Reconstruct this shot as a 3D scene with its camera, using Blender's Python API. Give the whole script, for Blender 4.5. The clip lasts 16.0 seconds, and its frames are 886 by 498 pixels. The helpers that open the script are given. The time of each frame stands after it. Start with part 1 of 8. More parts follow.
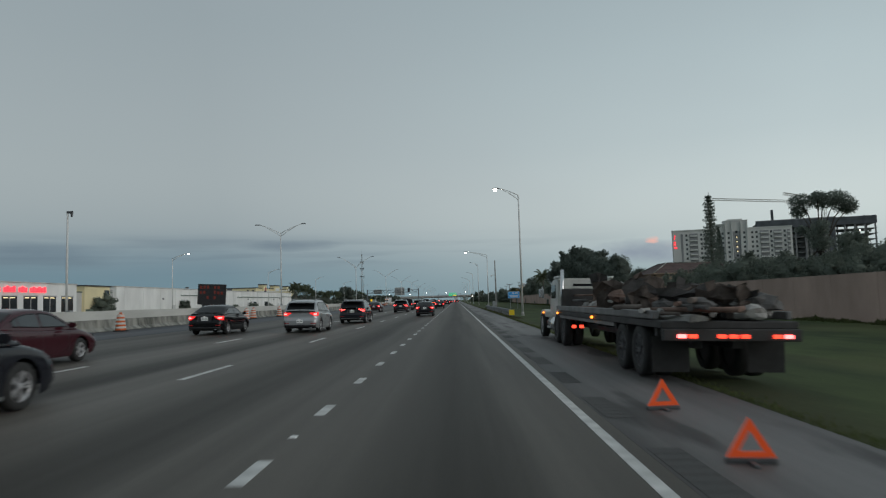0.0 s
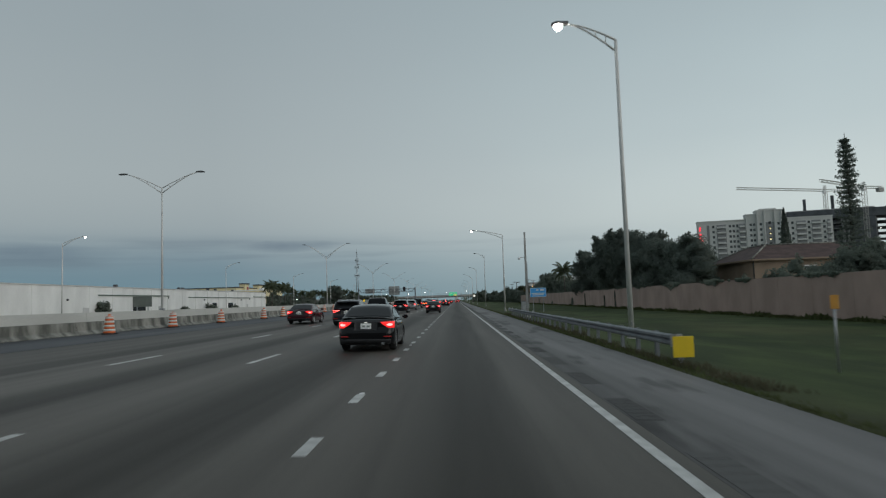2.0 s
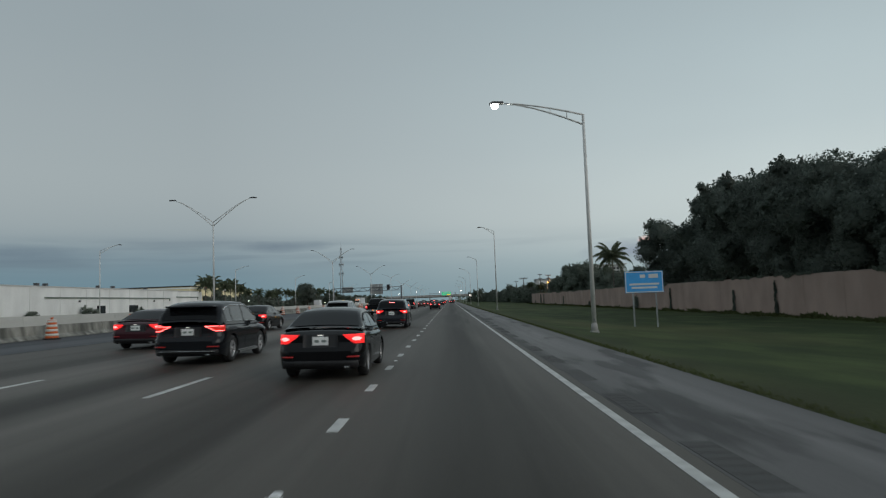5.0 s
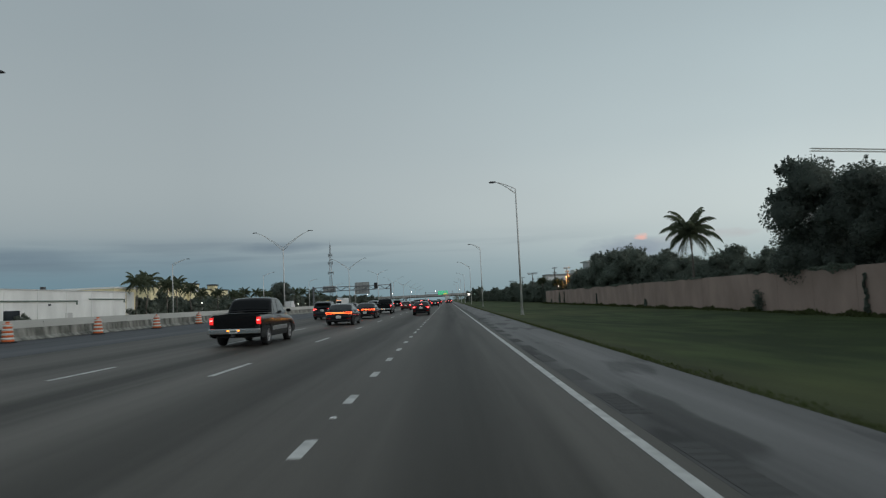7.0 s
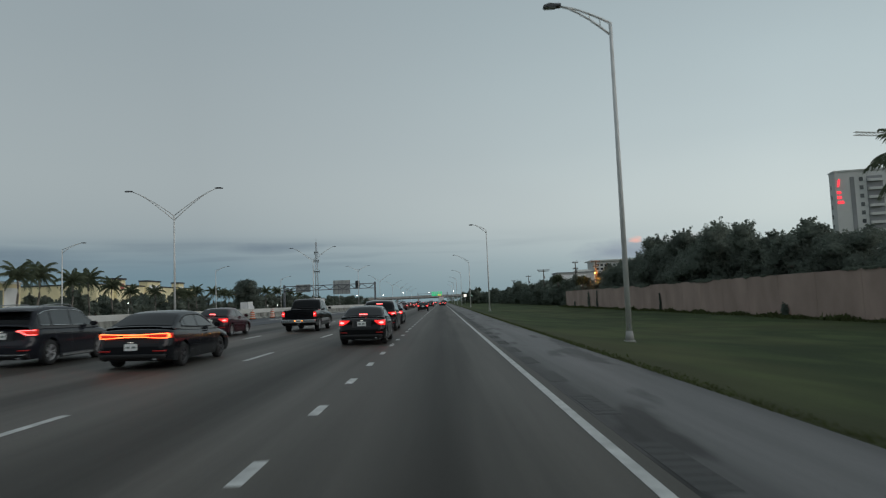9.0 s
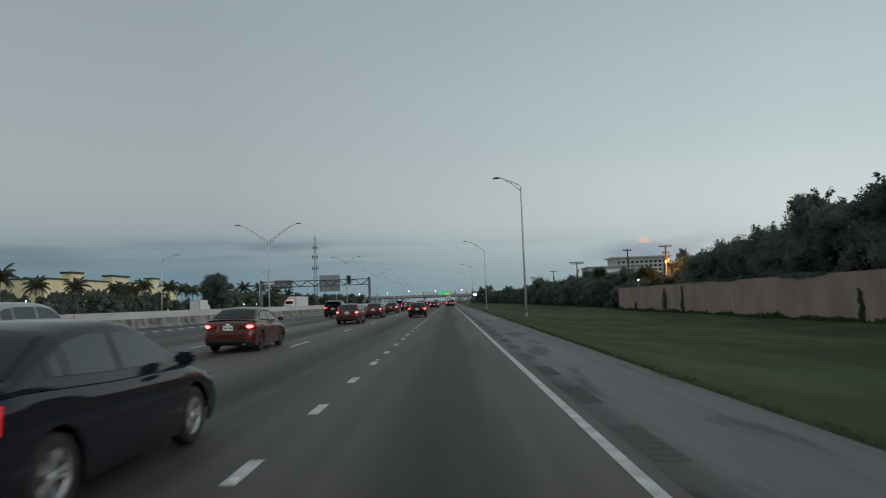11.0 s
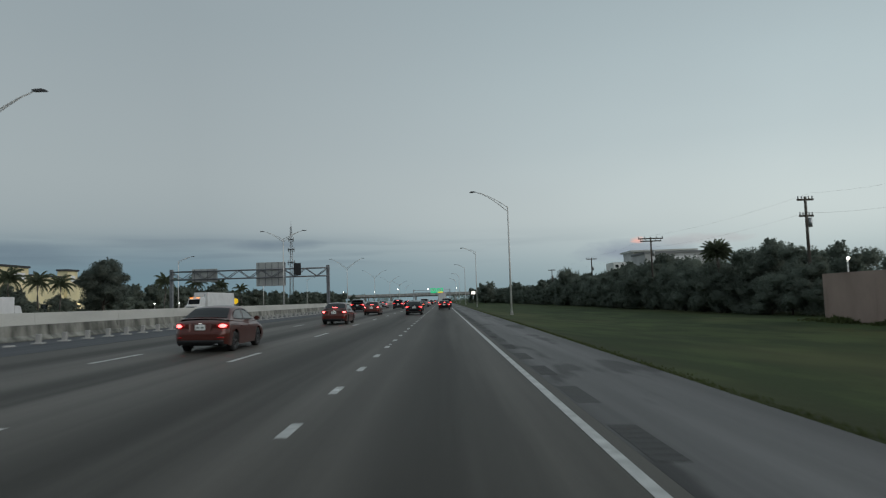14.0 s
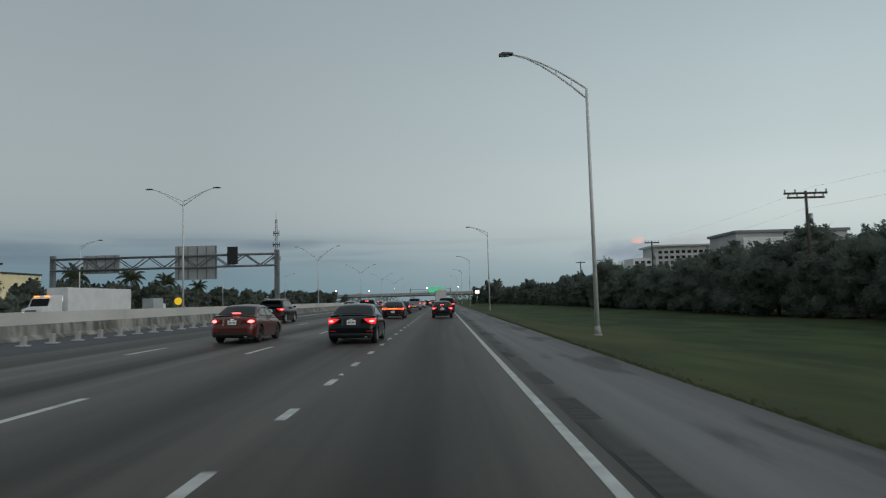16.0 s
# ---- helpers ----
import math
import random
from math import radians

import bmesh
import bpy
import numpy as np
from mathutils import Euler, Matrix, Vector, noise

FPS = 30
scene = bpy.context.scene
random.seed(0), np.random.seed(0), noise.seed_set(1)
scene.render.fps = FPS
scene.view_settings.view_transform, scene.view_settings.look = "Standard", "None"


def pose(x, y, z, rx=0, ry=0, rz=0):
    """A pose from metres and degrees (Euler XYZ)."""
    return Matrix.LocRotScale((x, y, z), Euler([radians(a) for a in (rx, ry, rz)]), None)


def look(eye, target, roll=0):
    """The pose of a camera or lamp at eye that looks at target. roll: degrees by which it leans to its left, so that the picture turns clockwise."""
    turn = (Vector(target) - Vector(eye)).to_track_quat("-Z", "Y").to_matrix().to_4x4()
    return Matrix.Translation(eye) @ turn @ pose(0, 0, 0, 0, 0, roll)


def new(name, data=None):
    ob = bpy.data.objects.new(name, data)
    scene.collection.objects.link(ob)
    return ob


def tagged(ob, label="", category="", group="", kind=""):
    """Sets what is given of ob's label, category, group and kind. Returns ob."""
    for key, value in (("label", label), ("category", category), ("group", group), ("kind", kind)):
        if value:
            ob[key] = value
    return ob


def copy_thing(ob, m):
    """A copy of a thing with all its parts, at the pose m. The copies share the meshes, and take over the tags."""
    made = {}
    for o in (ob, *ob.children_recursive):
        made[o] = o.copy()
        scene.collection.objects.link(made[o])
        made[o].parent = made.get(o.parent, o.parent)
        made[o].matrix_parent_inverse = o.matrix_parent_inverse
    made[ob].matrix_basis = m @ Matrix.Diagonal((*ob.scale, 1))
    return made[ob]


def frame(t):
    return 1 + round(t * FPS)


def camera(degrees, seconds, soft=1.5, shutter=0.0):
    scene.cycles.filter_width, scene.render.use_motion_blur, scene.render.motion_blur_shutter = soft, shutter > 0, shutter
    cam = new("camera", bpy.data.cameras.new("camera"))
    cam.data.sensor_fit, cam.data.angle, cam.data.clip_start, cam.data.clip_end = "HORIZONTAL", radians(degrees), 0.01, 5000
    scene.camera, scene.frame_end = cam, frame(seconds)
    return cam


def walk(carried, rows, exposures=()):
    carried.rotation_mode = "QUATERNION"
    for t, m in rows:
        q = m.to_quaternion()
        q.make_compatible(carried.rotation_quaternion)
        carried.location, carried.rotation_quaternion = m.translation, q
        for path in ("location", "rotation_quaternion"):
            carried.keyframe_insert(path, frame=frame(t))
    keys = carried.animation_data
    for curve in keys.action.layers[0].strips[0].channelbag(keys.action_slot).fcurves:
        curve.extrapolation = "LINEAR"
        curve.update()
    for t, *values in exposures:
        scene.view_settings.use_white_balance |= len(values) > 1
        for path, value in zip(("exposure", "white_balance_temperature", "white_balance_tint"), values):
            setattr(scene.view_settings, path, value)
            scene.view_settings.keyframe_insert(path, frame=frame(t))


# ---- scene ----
cam = camera(67.5, 16.0, soft=1.2, shutter=0.18)
PATH = [
    (0.0, (0.020, 0.351, 1.638), (-0.330, 20.291, 3.178), -1.73),
    (0.5, (0.022, 11.653, 1.637), (-0.358, 31.593, 3.147), -1.79),
    (1.0, (-0.070, 22.979, 1.635), (-0.450, 42.909, 3.165), -1.85),
    (1.5, (-0.192, 34.249, 1.632), (-0.552, 54.189, 3.172), -1.90),
    (2.0, (-0.281, 45.575, 1.627), (-0.631, 65.515, 3.167), -1.94),
    (2.5, (-0.395, 56.872, 1.623), (-0.695, 76.802, 3.193), -1.99),
    (3.0, (-0.455, 68.105, 1.624), (-0.715, 88.045, 3.184), -2.02),
    (3.5, (-0.426, 79.235, 1.630), (-0.676, 99.165, 3.190), -2.03),
    (4.0, (-0.428, 90.206, 1.637), (-0.648, 110.146, 3.187), -2.04),
    (4.5, (-0.452, 101.236, 1.643), (-0.632, 121.176, 3.183), -2.05),
    (7.0, (-0.303, 157.459, 1.637), (-0.353, 177.399, 3.157), -2.72),
    (7.5, (-0.243, 168.770, 1.636), (-0.243, 188.710, 3.136), -2.67),
    (8.0, (-0.186, 180.057, 1.636), (-0.146, 200.007, 3.176), -2.57),
    (8.5, (-0.110, 191.153, 1.635), (-0.030, 211.093, 3.195), -2.45),
    (9.0, (-0.049, 202.156, 1.635), (0.061, 222.096, 3.195), -2.34),
    (11.5, (0.056, 256.983, 1.627), (-0.134, 276.913, 3.177), -2.02),
    (12.0, (-0.003, 268.071, 1.630), (-0.233, 288.011, 3.180), -2.06),
    (12.5, (-0.048, 279.171, 1.632), (-0.298, 299.111, 3.212), -2.07),
    (13.0, (-0.074, 290.377, 1.634), (-0.284, 310.317, 3.184), -2.02),
    (13.5, (-0.090, 301.778, 1.633), (-0.160, 321.718, 3.173), -1.90),
    (14.0, (-0.017, 313.298, 1.632), (0.043, 333.238, 3.152), -1.78),
    (14.5, (0.090, 324.873, 1.631), (0.210, 344.803, 3.181), -1.73),
    (15.0, (0.163, 336.455, 1.630), (0.333, 356.395, 3.160), -1.71),
    (15.5, (0.246, 348.026, 1.630), (0.356, 367.966, 3.170), -1.70),
    (16.0, (0.281, 359.509, 1.630), (0.331, 379.449, 3.150), -1.67),
]
walk(cam, [(t, look(eye, target, roll)) for t, eye, target, roll in PATH])

# ---- world, sun ----


def lin(r, g, b):
    """sRGB 0..255 to linear."""
    return tuple(((v / 255 + 0.055) / 1.055) ** 2.4 if v > 10 else v / 255 / 12.92 for v in (r, g, b)) + (1.0,)


def make_world():
    w = bpy.data.worlds.new("dusk_sky")
    scene.world = w
    w.use_nodes = True
    nt = w.node_tree
    nt.nodes.clear()
    N, K = nt.nodes.new, nt.links.new
    out, bg = N("ShaderNodeOutputWorld"), N("ShaderNodeBackground")
    tc, sep = N("ShaderNodeTexCoord"), N("ShaderNodeSeparateXYZ")
    K(tc.outputs["Generated"], sep.inputs[0])

    def ramp(stops):
        r = N("ShaderNodeValToRGB")
        r.color_ramp.interpolation = "B_SPLINE"
        while len(r.color_ramp.elements) < len(stops):
            r.color_ramp.elements.new(0.5)
        for e, (p, c) in zip(r.color_ramp.elements, stops):
            e.position, e.color = p, lin(*c)
        K(sep.outputs["Z"], r.inputs[0])
        return r

    def math_node(op, a, b=None, clamp=False):
        m = N("ShaderNodeMath")
        m.operation, m.use_clamp = op, clamp
        for i, v in enumerate((a, b)):
            if v is None:
                continue
            if isinstance(v, (int, float)):
                m.inputs[i].default_value = v
            else:
                K(v, m.inputs[i])
        return m.outputs[0]

    def mix(f, a, b):
        m = N("ShaderNodeMix")
        m.data_type = "RGBA"
        for i, v in ((0, f), (6, a), (7, b)):
            if isinstance(v, (int, float)):
                m.inputs[i].default_value = v
            elif isinstance(v, tuple):
                m.inputs[i].default_value = v
            else:
                K(v, m.inputs[i])
        return m.outputs[2]

    def noise_tex(scale, sx, sy, sz, detail=4.0):
        mp, no = N("ShaderNodeMapping"), N("ShaderNodeTexNoise")
        mp.inputs["Scale"].default_value = (sx, sy, sz)
        K(tc.outputs["Generated"], mp.inputs[0])
        K(mp.outputs[0], no.inputs["Vector"])
        no.inputs["Scale"].default_value, no.inputs["Detail"].default_value = scale, detail
        return no.outputs["Fac"]

    left = ramp([(0.0, (106, 137, 149)), (0.03, (99, 131, 146)), (0.068, (105, 130, 146)), (0.115, (150, 161, 166)), (0.20, (161, 171, 174)), (0.42, (141, 154, 160)), (1.0, (148, 160, 166))])
    right = ramp([(0.0, (134, 155, 161)), (0.03, (154, 174, 179)), (0.07, (190, 203, 204)), (0.12, (204, 214, 213)), (0.22, (191, 206, 209)), (0.42, (161, 178, 184)), (1.0, (148, 160, 166))])
    side = math_node("MULTIPLY_ADD", sep.outputs["X"], 1.25, True)
    side.node.inputs[2].default_value = 0.42
    sky = mix(side, left.outputs[0], right.outputs[0])
    # low grey-blue cloud banks
    low = math_node("MULTIPLY", math_node("SUBTRACT", 0.105, sep.outputs["Z"]), 22.0, True)
    bank = noise_tex(2.6, 1.4, 1.4, 20.0)
    bank = math_node("MULTIPLY", math_node("SUBTRACT", bank, 0.45), 6.5, True)
    high = math_node("MULTIPLY", math_node("SUBTRACT", sep.outputs["Z"], 0.045), 26.0, True)
    bank = math_node("MULTIPLY", math_node("MULTIPLY", math_node("MULTIPLY", bank, low), high), math_node("SUBTRACT", 0.85, side, True))
    sky = mix(bank, sky, lin(84, 104, 122))
    # soft veil high up
    veil = math_node("MULTIPLY", math_node("SUBTRACT", noise_tex(1.6, 1.0, 1.0, 2.5, 3.0), 0.42), 0.7, True)
    sky = mix(veil, sky, lin(160, 168, 173))

    def puff(direction, sx, sz, amount, wob):
        """A small cloud round one direction of the sky."""
        d = Vector(direction).normalized()
        dx = math_node("DIVIDE", math_node("SUBTRACT", sep.outputs["X"], d.x), sx)
        dz = math_node("DIVIDE", math_node("SUBTRACT", sep.outputs["Z"], d.z), sz)
        r2 = math_node("ADD", math_node("MULTIPLY", dx, dx), math_node("MULTIPLY", dz, dz))
        n = math_node("MULTIPLY", math_node("SUBTRACT", noise_tex(wob, 1.0, 1.0, 2.2, 5.0), 0.5), 3.2)
        f = math_node("MULTIPLY", math_node("SUBTRACT", 1.0, math_node("ADD", r2, n)), amount, True)
        return math_node("MULTIPLY", f, math_node("GREATER_THAN", sep.outputs["Y"], 0.0))

    sky = mix(puff((0.285, 0.955, 0.060), 0.085, 0.020, 0.5, 14.0), sky, lin(128, 140, 158))
    sky = mix(puff((0.36, 0.93, 0.073), 0.07, 0.010, 0.35, 20.0), sky, lin(170, 160, 165))
    sky = mix(puff((0.282, 0.956, 0.0775), 0.013, 0.0055, 0.8, 60.0), sky, lin(242, 180, 165))
    # thin darker bars of cloud low over the far carriageway
    sky = mix(puff((-0.240, 0.967, 0.0865), 0.085, 0.0085, 0.42, 9.0), sky, lin(94, 112, 130))
    sky = mix(puff((-0.545, 0.834, 0.078), 0.10, 0.013, 0.40, 7.0), sky, lin(92, 112, 130))
    sky = mix(puff((-0.36, 0.93, 0.094), 0.09, 0.004, 0.30, 9.0), sky, lin(104, 120, 136))
    nish = N("ShaderNodeTexSky")
    nish.sky_type, nish.sun_disc = "NISHITA", False
    nish.sun_elevation, nish.sun_rotation = radians(3), radians(110)
    add = N("ShaderNodeMix")
    add.data_type, add.blend_type = "RGBA", "ADD"
    add.inputs[0].default_value = 0.01
    # the sky behind is further from the afterglow and dimmer
    dim = N("ShaderNodeMapRange")
    dim.inputs["From Min"].default_value, dim.inputs["From Max"].default_value = -0.9, 0.35
    dim.inputs["To Min"].default_value, dim.inputs["To Max"].default_value = 0.85, 1.0
    K(sep.outputs["Y"], dim.inputs[0])
    scl = N("ShaderNodeMix")
    scl.data_type, scl.blend_type = "RGBA", "MULTIPLY"
    scl.inputs[0].default_value = 1.0
    cmb = N("ShaderNodeCombineXYZ")
    for i in range(3):
        K(dim.outputs[0], cmb.inputs[i])
    K(sky, scl.inputs[6])
    K(cmb.outputs[0], scl.inputs[7])
    K(scl.outputs[2], add.inputs[6])
    K(nish.outputs[0], add.inputs[7])
    K(add.outputs[2], bg.inputs[0])
    bg.inputs[1].default_value = 1.0
    K(bg.outputs[0], out.inputs[0])


make_world()
sun = new("sun", bpy.data.lights.new("sun", "SUN"))
sun.data.energy, sun.data.angle, sun.data.color = 0.85, radians(50), (1.0, 0.95, 0.92)
sun.matrix_world = look((60, 30, 22), (0, 60, 0))

# ---- materials ----


def mat(name, col, rough=0.7, metal=0.0, var=0.25, scale=1.0, fine=30.0, bump=0.15, stretch=(1, 1, 1), col2=None, coat=0.0, rand=0.0, spec=0.5, world_pos=False):
    """A surface with variation at two scales: broad stains and fine grain."""
    m = bpy.data.materials.new(name)
    m.use_nodes = True
    nt = m.node_tree
    N, K = nt.nodes.new, nt.links.new
    b = nt.nodes["Principled BSDF"]
    tc, mp = N("ShaderNodeTexCoord"), N("ShaderNodeMapping")
    if world_pos:
        geo = N("ShaderNodeNewGeometry")
        K(geo.outputs["Position"], mp.inputs[0])
    else:
        K(tc.outputs["Object"], mp.inputs[0])
    mp.inputs["Scale"].default_value = stretch
    n1, n2 = N("ShaderNodeTexNoise"), N("ShaderNodeTexNoise")
    n1.inputs["Scale"].default_value, n1.inputs["Detail"].default_value = scale, 6.0
    n2.inputs["Scale"].default_value, n2.inputs["Detail"].default_value = fine, 3.0
    K(mp.outputs[0], n1.inputs["Vector"])
    K(mp.outputs[0], n2.inputs["Vector"])
    c2 = col2 or tuple(v * (1 - var) for v in col)
    r = N("ShaderNodeValToRGB")
    r.color_ramp.elements[0].position, r.color_ramp.elements[1].position = 0.36, 0.66
    r.color_ramp.elements[0].color, r.color_ramp.elements[1].color = (*c2, 1), (*col, 1)
    K(n1.outputs["Fac"], r.inputs[0])
    hs = N("ShaderNodeHueSaturation")
    K(r.outputs[0], hs.inputs["Color"])
    mr = N("ShaderNodeMapRange")
    mr.inputs["To Min"].default_value, mr.inputs["To Max"].default_value = 1 - var * 0.5, 1 + var * 0.5
    K(n2.outputs["Fac"], mr.inputs[0])
    val = mr.outputs[0]
    if rand:
        oi, ml, ad = N("ShaderNodeObjectInfo"), N("ShaderNodeMath"), N("ShaderNodeMath")
        ml.operation, ml.inputs[1].default_value, ml.inputs[2].default_value = "MULTIPLY_ADD", rand, 1 - rand / 2
        K(oi.outputs["Random"], ml.inputs[0])
        ad.operation = "MULTIPLY"
        K(val, ad.inputs[0])
        K(ml.outputs[0], ad.inputs[1])
        val = ad.outputs[0]
    K(val, hs.inputs["Value"])
    K(hs.outputs[0], b.inputs["Base Color"])
    b.inputs["Roughness"].default_value, b.inputs["Metallic"].default_value = rough, metal
    b.inputs["Coat Weight"].default_value = coat
    b.inputs["Specular IOR Level"].default_value = spec
    if bump:
        bp = N("ShaderNodeBump")
        bp.inputs["Strength"].default_value, bp.inputs["Distance"].default_value = bump, 0.02
        K(n2.outputs["Fac"], bp.inputs["Height"])
        K(bp.outputs[0], b.inputs["Normal"])
    return m


def glow(name, col, strength, base=None):
    m = bpy.data.materials.new(name)
    m.use_nodes = True
    b = m.node_tree.nodes["Principled BSDF"]
    b.inputs["Base Color"].default_value = (*(base or col), 1)
    b.inputs["Emission Color"].default_value = (*col, 1)
    b.inputs["Emission Strength"].default_value = strength
    b.inputs["Roughness"].default_value = 0.25
    return m


def leaf_mat(name, col, col2):
    m = mat(name, col, rough=0.75, var=0.5, scale=0.6, fine=3.0, bump=0.0, col2=col2, rand=0.25, spec=0.05)
    nt = m.node_tree
    geo = nt.nodes.new("ShaderNodeNewGeometry")
    mr = nt.nodes.new("ShaderNodeMapRange")
    mr.inputs["To Min"].default_value, mr.inputs["To Max"].default_value = 0.88, 1.12
    nt.links.new(geo.outputs["Random Per Island"], mr.inputs[0])
    hs = nt.nodes.new("ShaderNodeHueSaturation")
    b = nt.nodes["Principled BSDF"]
    src = b.inputs["Base Color"].links[0].from_socket
    nt.links.new(src, hs.inputs["Color"])
    nt.links.new(mr.outputs[0], hs.inputs["Value"])
    nt.links.new(hs.outputs[0], b.inputs["Base Color"])
    tr, mx = nt.nodes.new("ShaderNodeBsdfTranslucent"), nt.nodes.new("ShaderNodeMixShader")
    nt.links.new(hs.outputs[0], tr.inputs["Color"])
    mx.inputs[0].default_value = 0.5
    nt.links.new(b.outputs[0], mx.inputs[1])
    nt.links.new(tr.outputs[0], mx.inputs[2])
    nt.links.new(mx.outputs[0], nt.nodes["Material Output"].inputs["Surface"])
    return m


def grass_mat(name):
    """Rough verge grass: bands of drier and greener growth along the road, clumps and blades."""
    m = mat(name, (0.064, 0.088, 0.038), rough=0.95, var=0.4, scale=0.11, fine=9.0, bump=0.4, col2=(0.047, 0.066, 0.030), world_pos=True, spec=0.1, stretch=(1.0, 0.7, 1.0))
    nt = m.node_tree
    N, K = nt.nodes.new, nt.links.new
    b = nt.nodes["Principled BSDF"]
    src = b.inputs["Base Color"].links[0].from_socket
    geo = N("ShaderNodeNewGeometry")
    mp = N("ShaderNodeMapping")
    mp.inputs["Scale"].default_value = (1.0, 0.5, 1.0)
    K(geo.outputs["Position"], mp.inputs[0])
    n1, n2 = N("ShaderNodeTexNoise"), N("ShaderNodeTexNoise")
    n1.inputs["Scale"].default_value, n1.inputs["Detail"].default_value = 0.4, 5.0
    n2.inputs["Scale"].default_value, n2.inputs["Detail"].default_value = 0.07, 3.0
    for n in (n1, n2):
        K(mp.outputs[0], n.inputs["Vector"])
    r = N("ShaderNodeValToRGB")
    r.color_ramp.elements[0].position, r.color_ramp.elements[1].position = 0.42, 0.62
    r.color_ramp.elements[0].color, r.color_ramp.elements[1].color = (0.74, 0.73, 0.74, 1), (1.12, 1.1, 1.0, 1)
    K(n1.outputs["Fac"], r.inputs[0])
    mu = N("ShaderNodeMix")
    mu.data_type, mu.blend_type = "RGBA", "MULTIPLY"
    mu.inputs[0].default_value = 1.0
    K(src, mu.inputs[6])
    K(r.outputs[0], mu.inputs[7])
    r2 = N("ShaderNodeValToRGB")
    r2.color_ramp.elements[0].position, r2.color_ramp.elements[1].position = 0.50, 0.66
    r2.color_ramp.elements[0].color, r2.color_ramp.elements[1].color = (0, 0, 0, 1), (0.5, 0.5, 0.5, 1)
    K(n2.outputs["Fac"], r2.inputs[0])
    dry = N("ShaderNodeMix")
    dry.data_type = "RGBA"
    K(r2.outputs[0], dry.inputs[0])
    K(mu.outputs[2], dry.inputs[6])
    dry.inputs[7].default_value = (0.108, 0.108, 0.050, 1)
    # trodden brown edge next to the paving
    sep, edge = N("ShaderNodeSeparateXYZ"), N("ShaderNodeMapRange")
    K(geo.outputs["Position"], sep.inputs[0])
    edge.inputs["From Min"].default_value, edge.inputs["From Max"].default_value = 4.6, 6.6
    edge.inputs["To Min"].default_value, edge.inputs["To Max"].default_value = 0.55, 0.0
    K(sep.outputs["X"], edge.inputs[0])
    ed = N("ShaderNodeMix")
    ed.data_type = "RGBA"
    K(edge.outputs[0], ed.inputs[0])
    K(dry.outputs[2], ed.inputs[6])
    ed.inputs[7].default_value = (0.058, 0.054, 0.034, 1)
    K(ed.outputs[2], b.inputs["Base Color"])
    return m


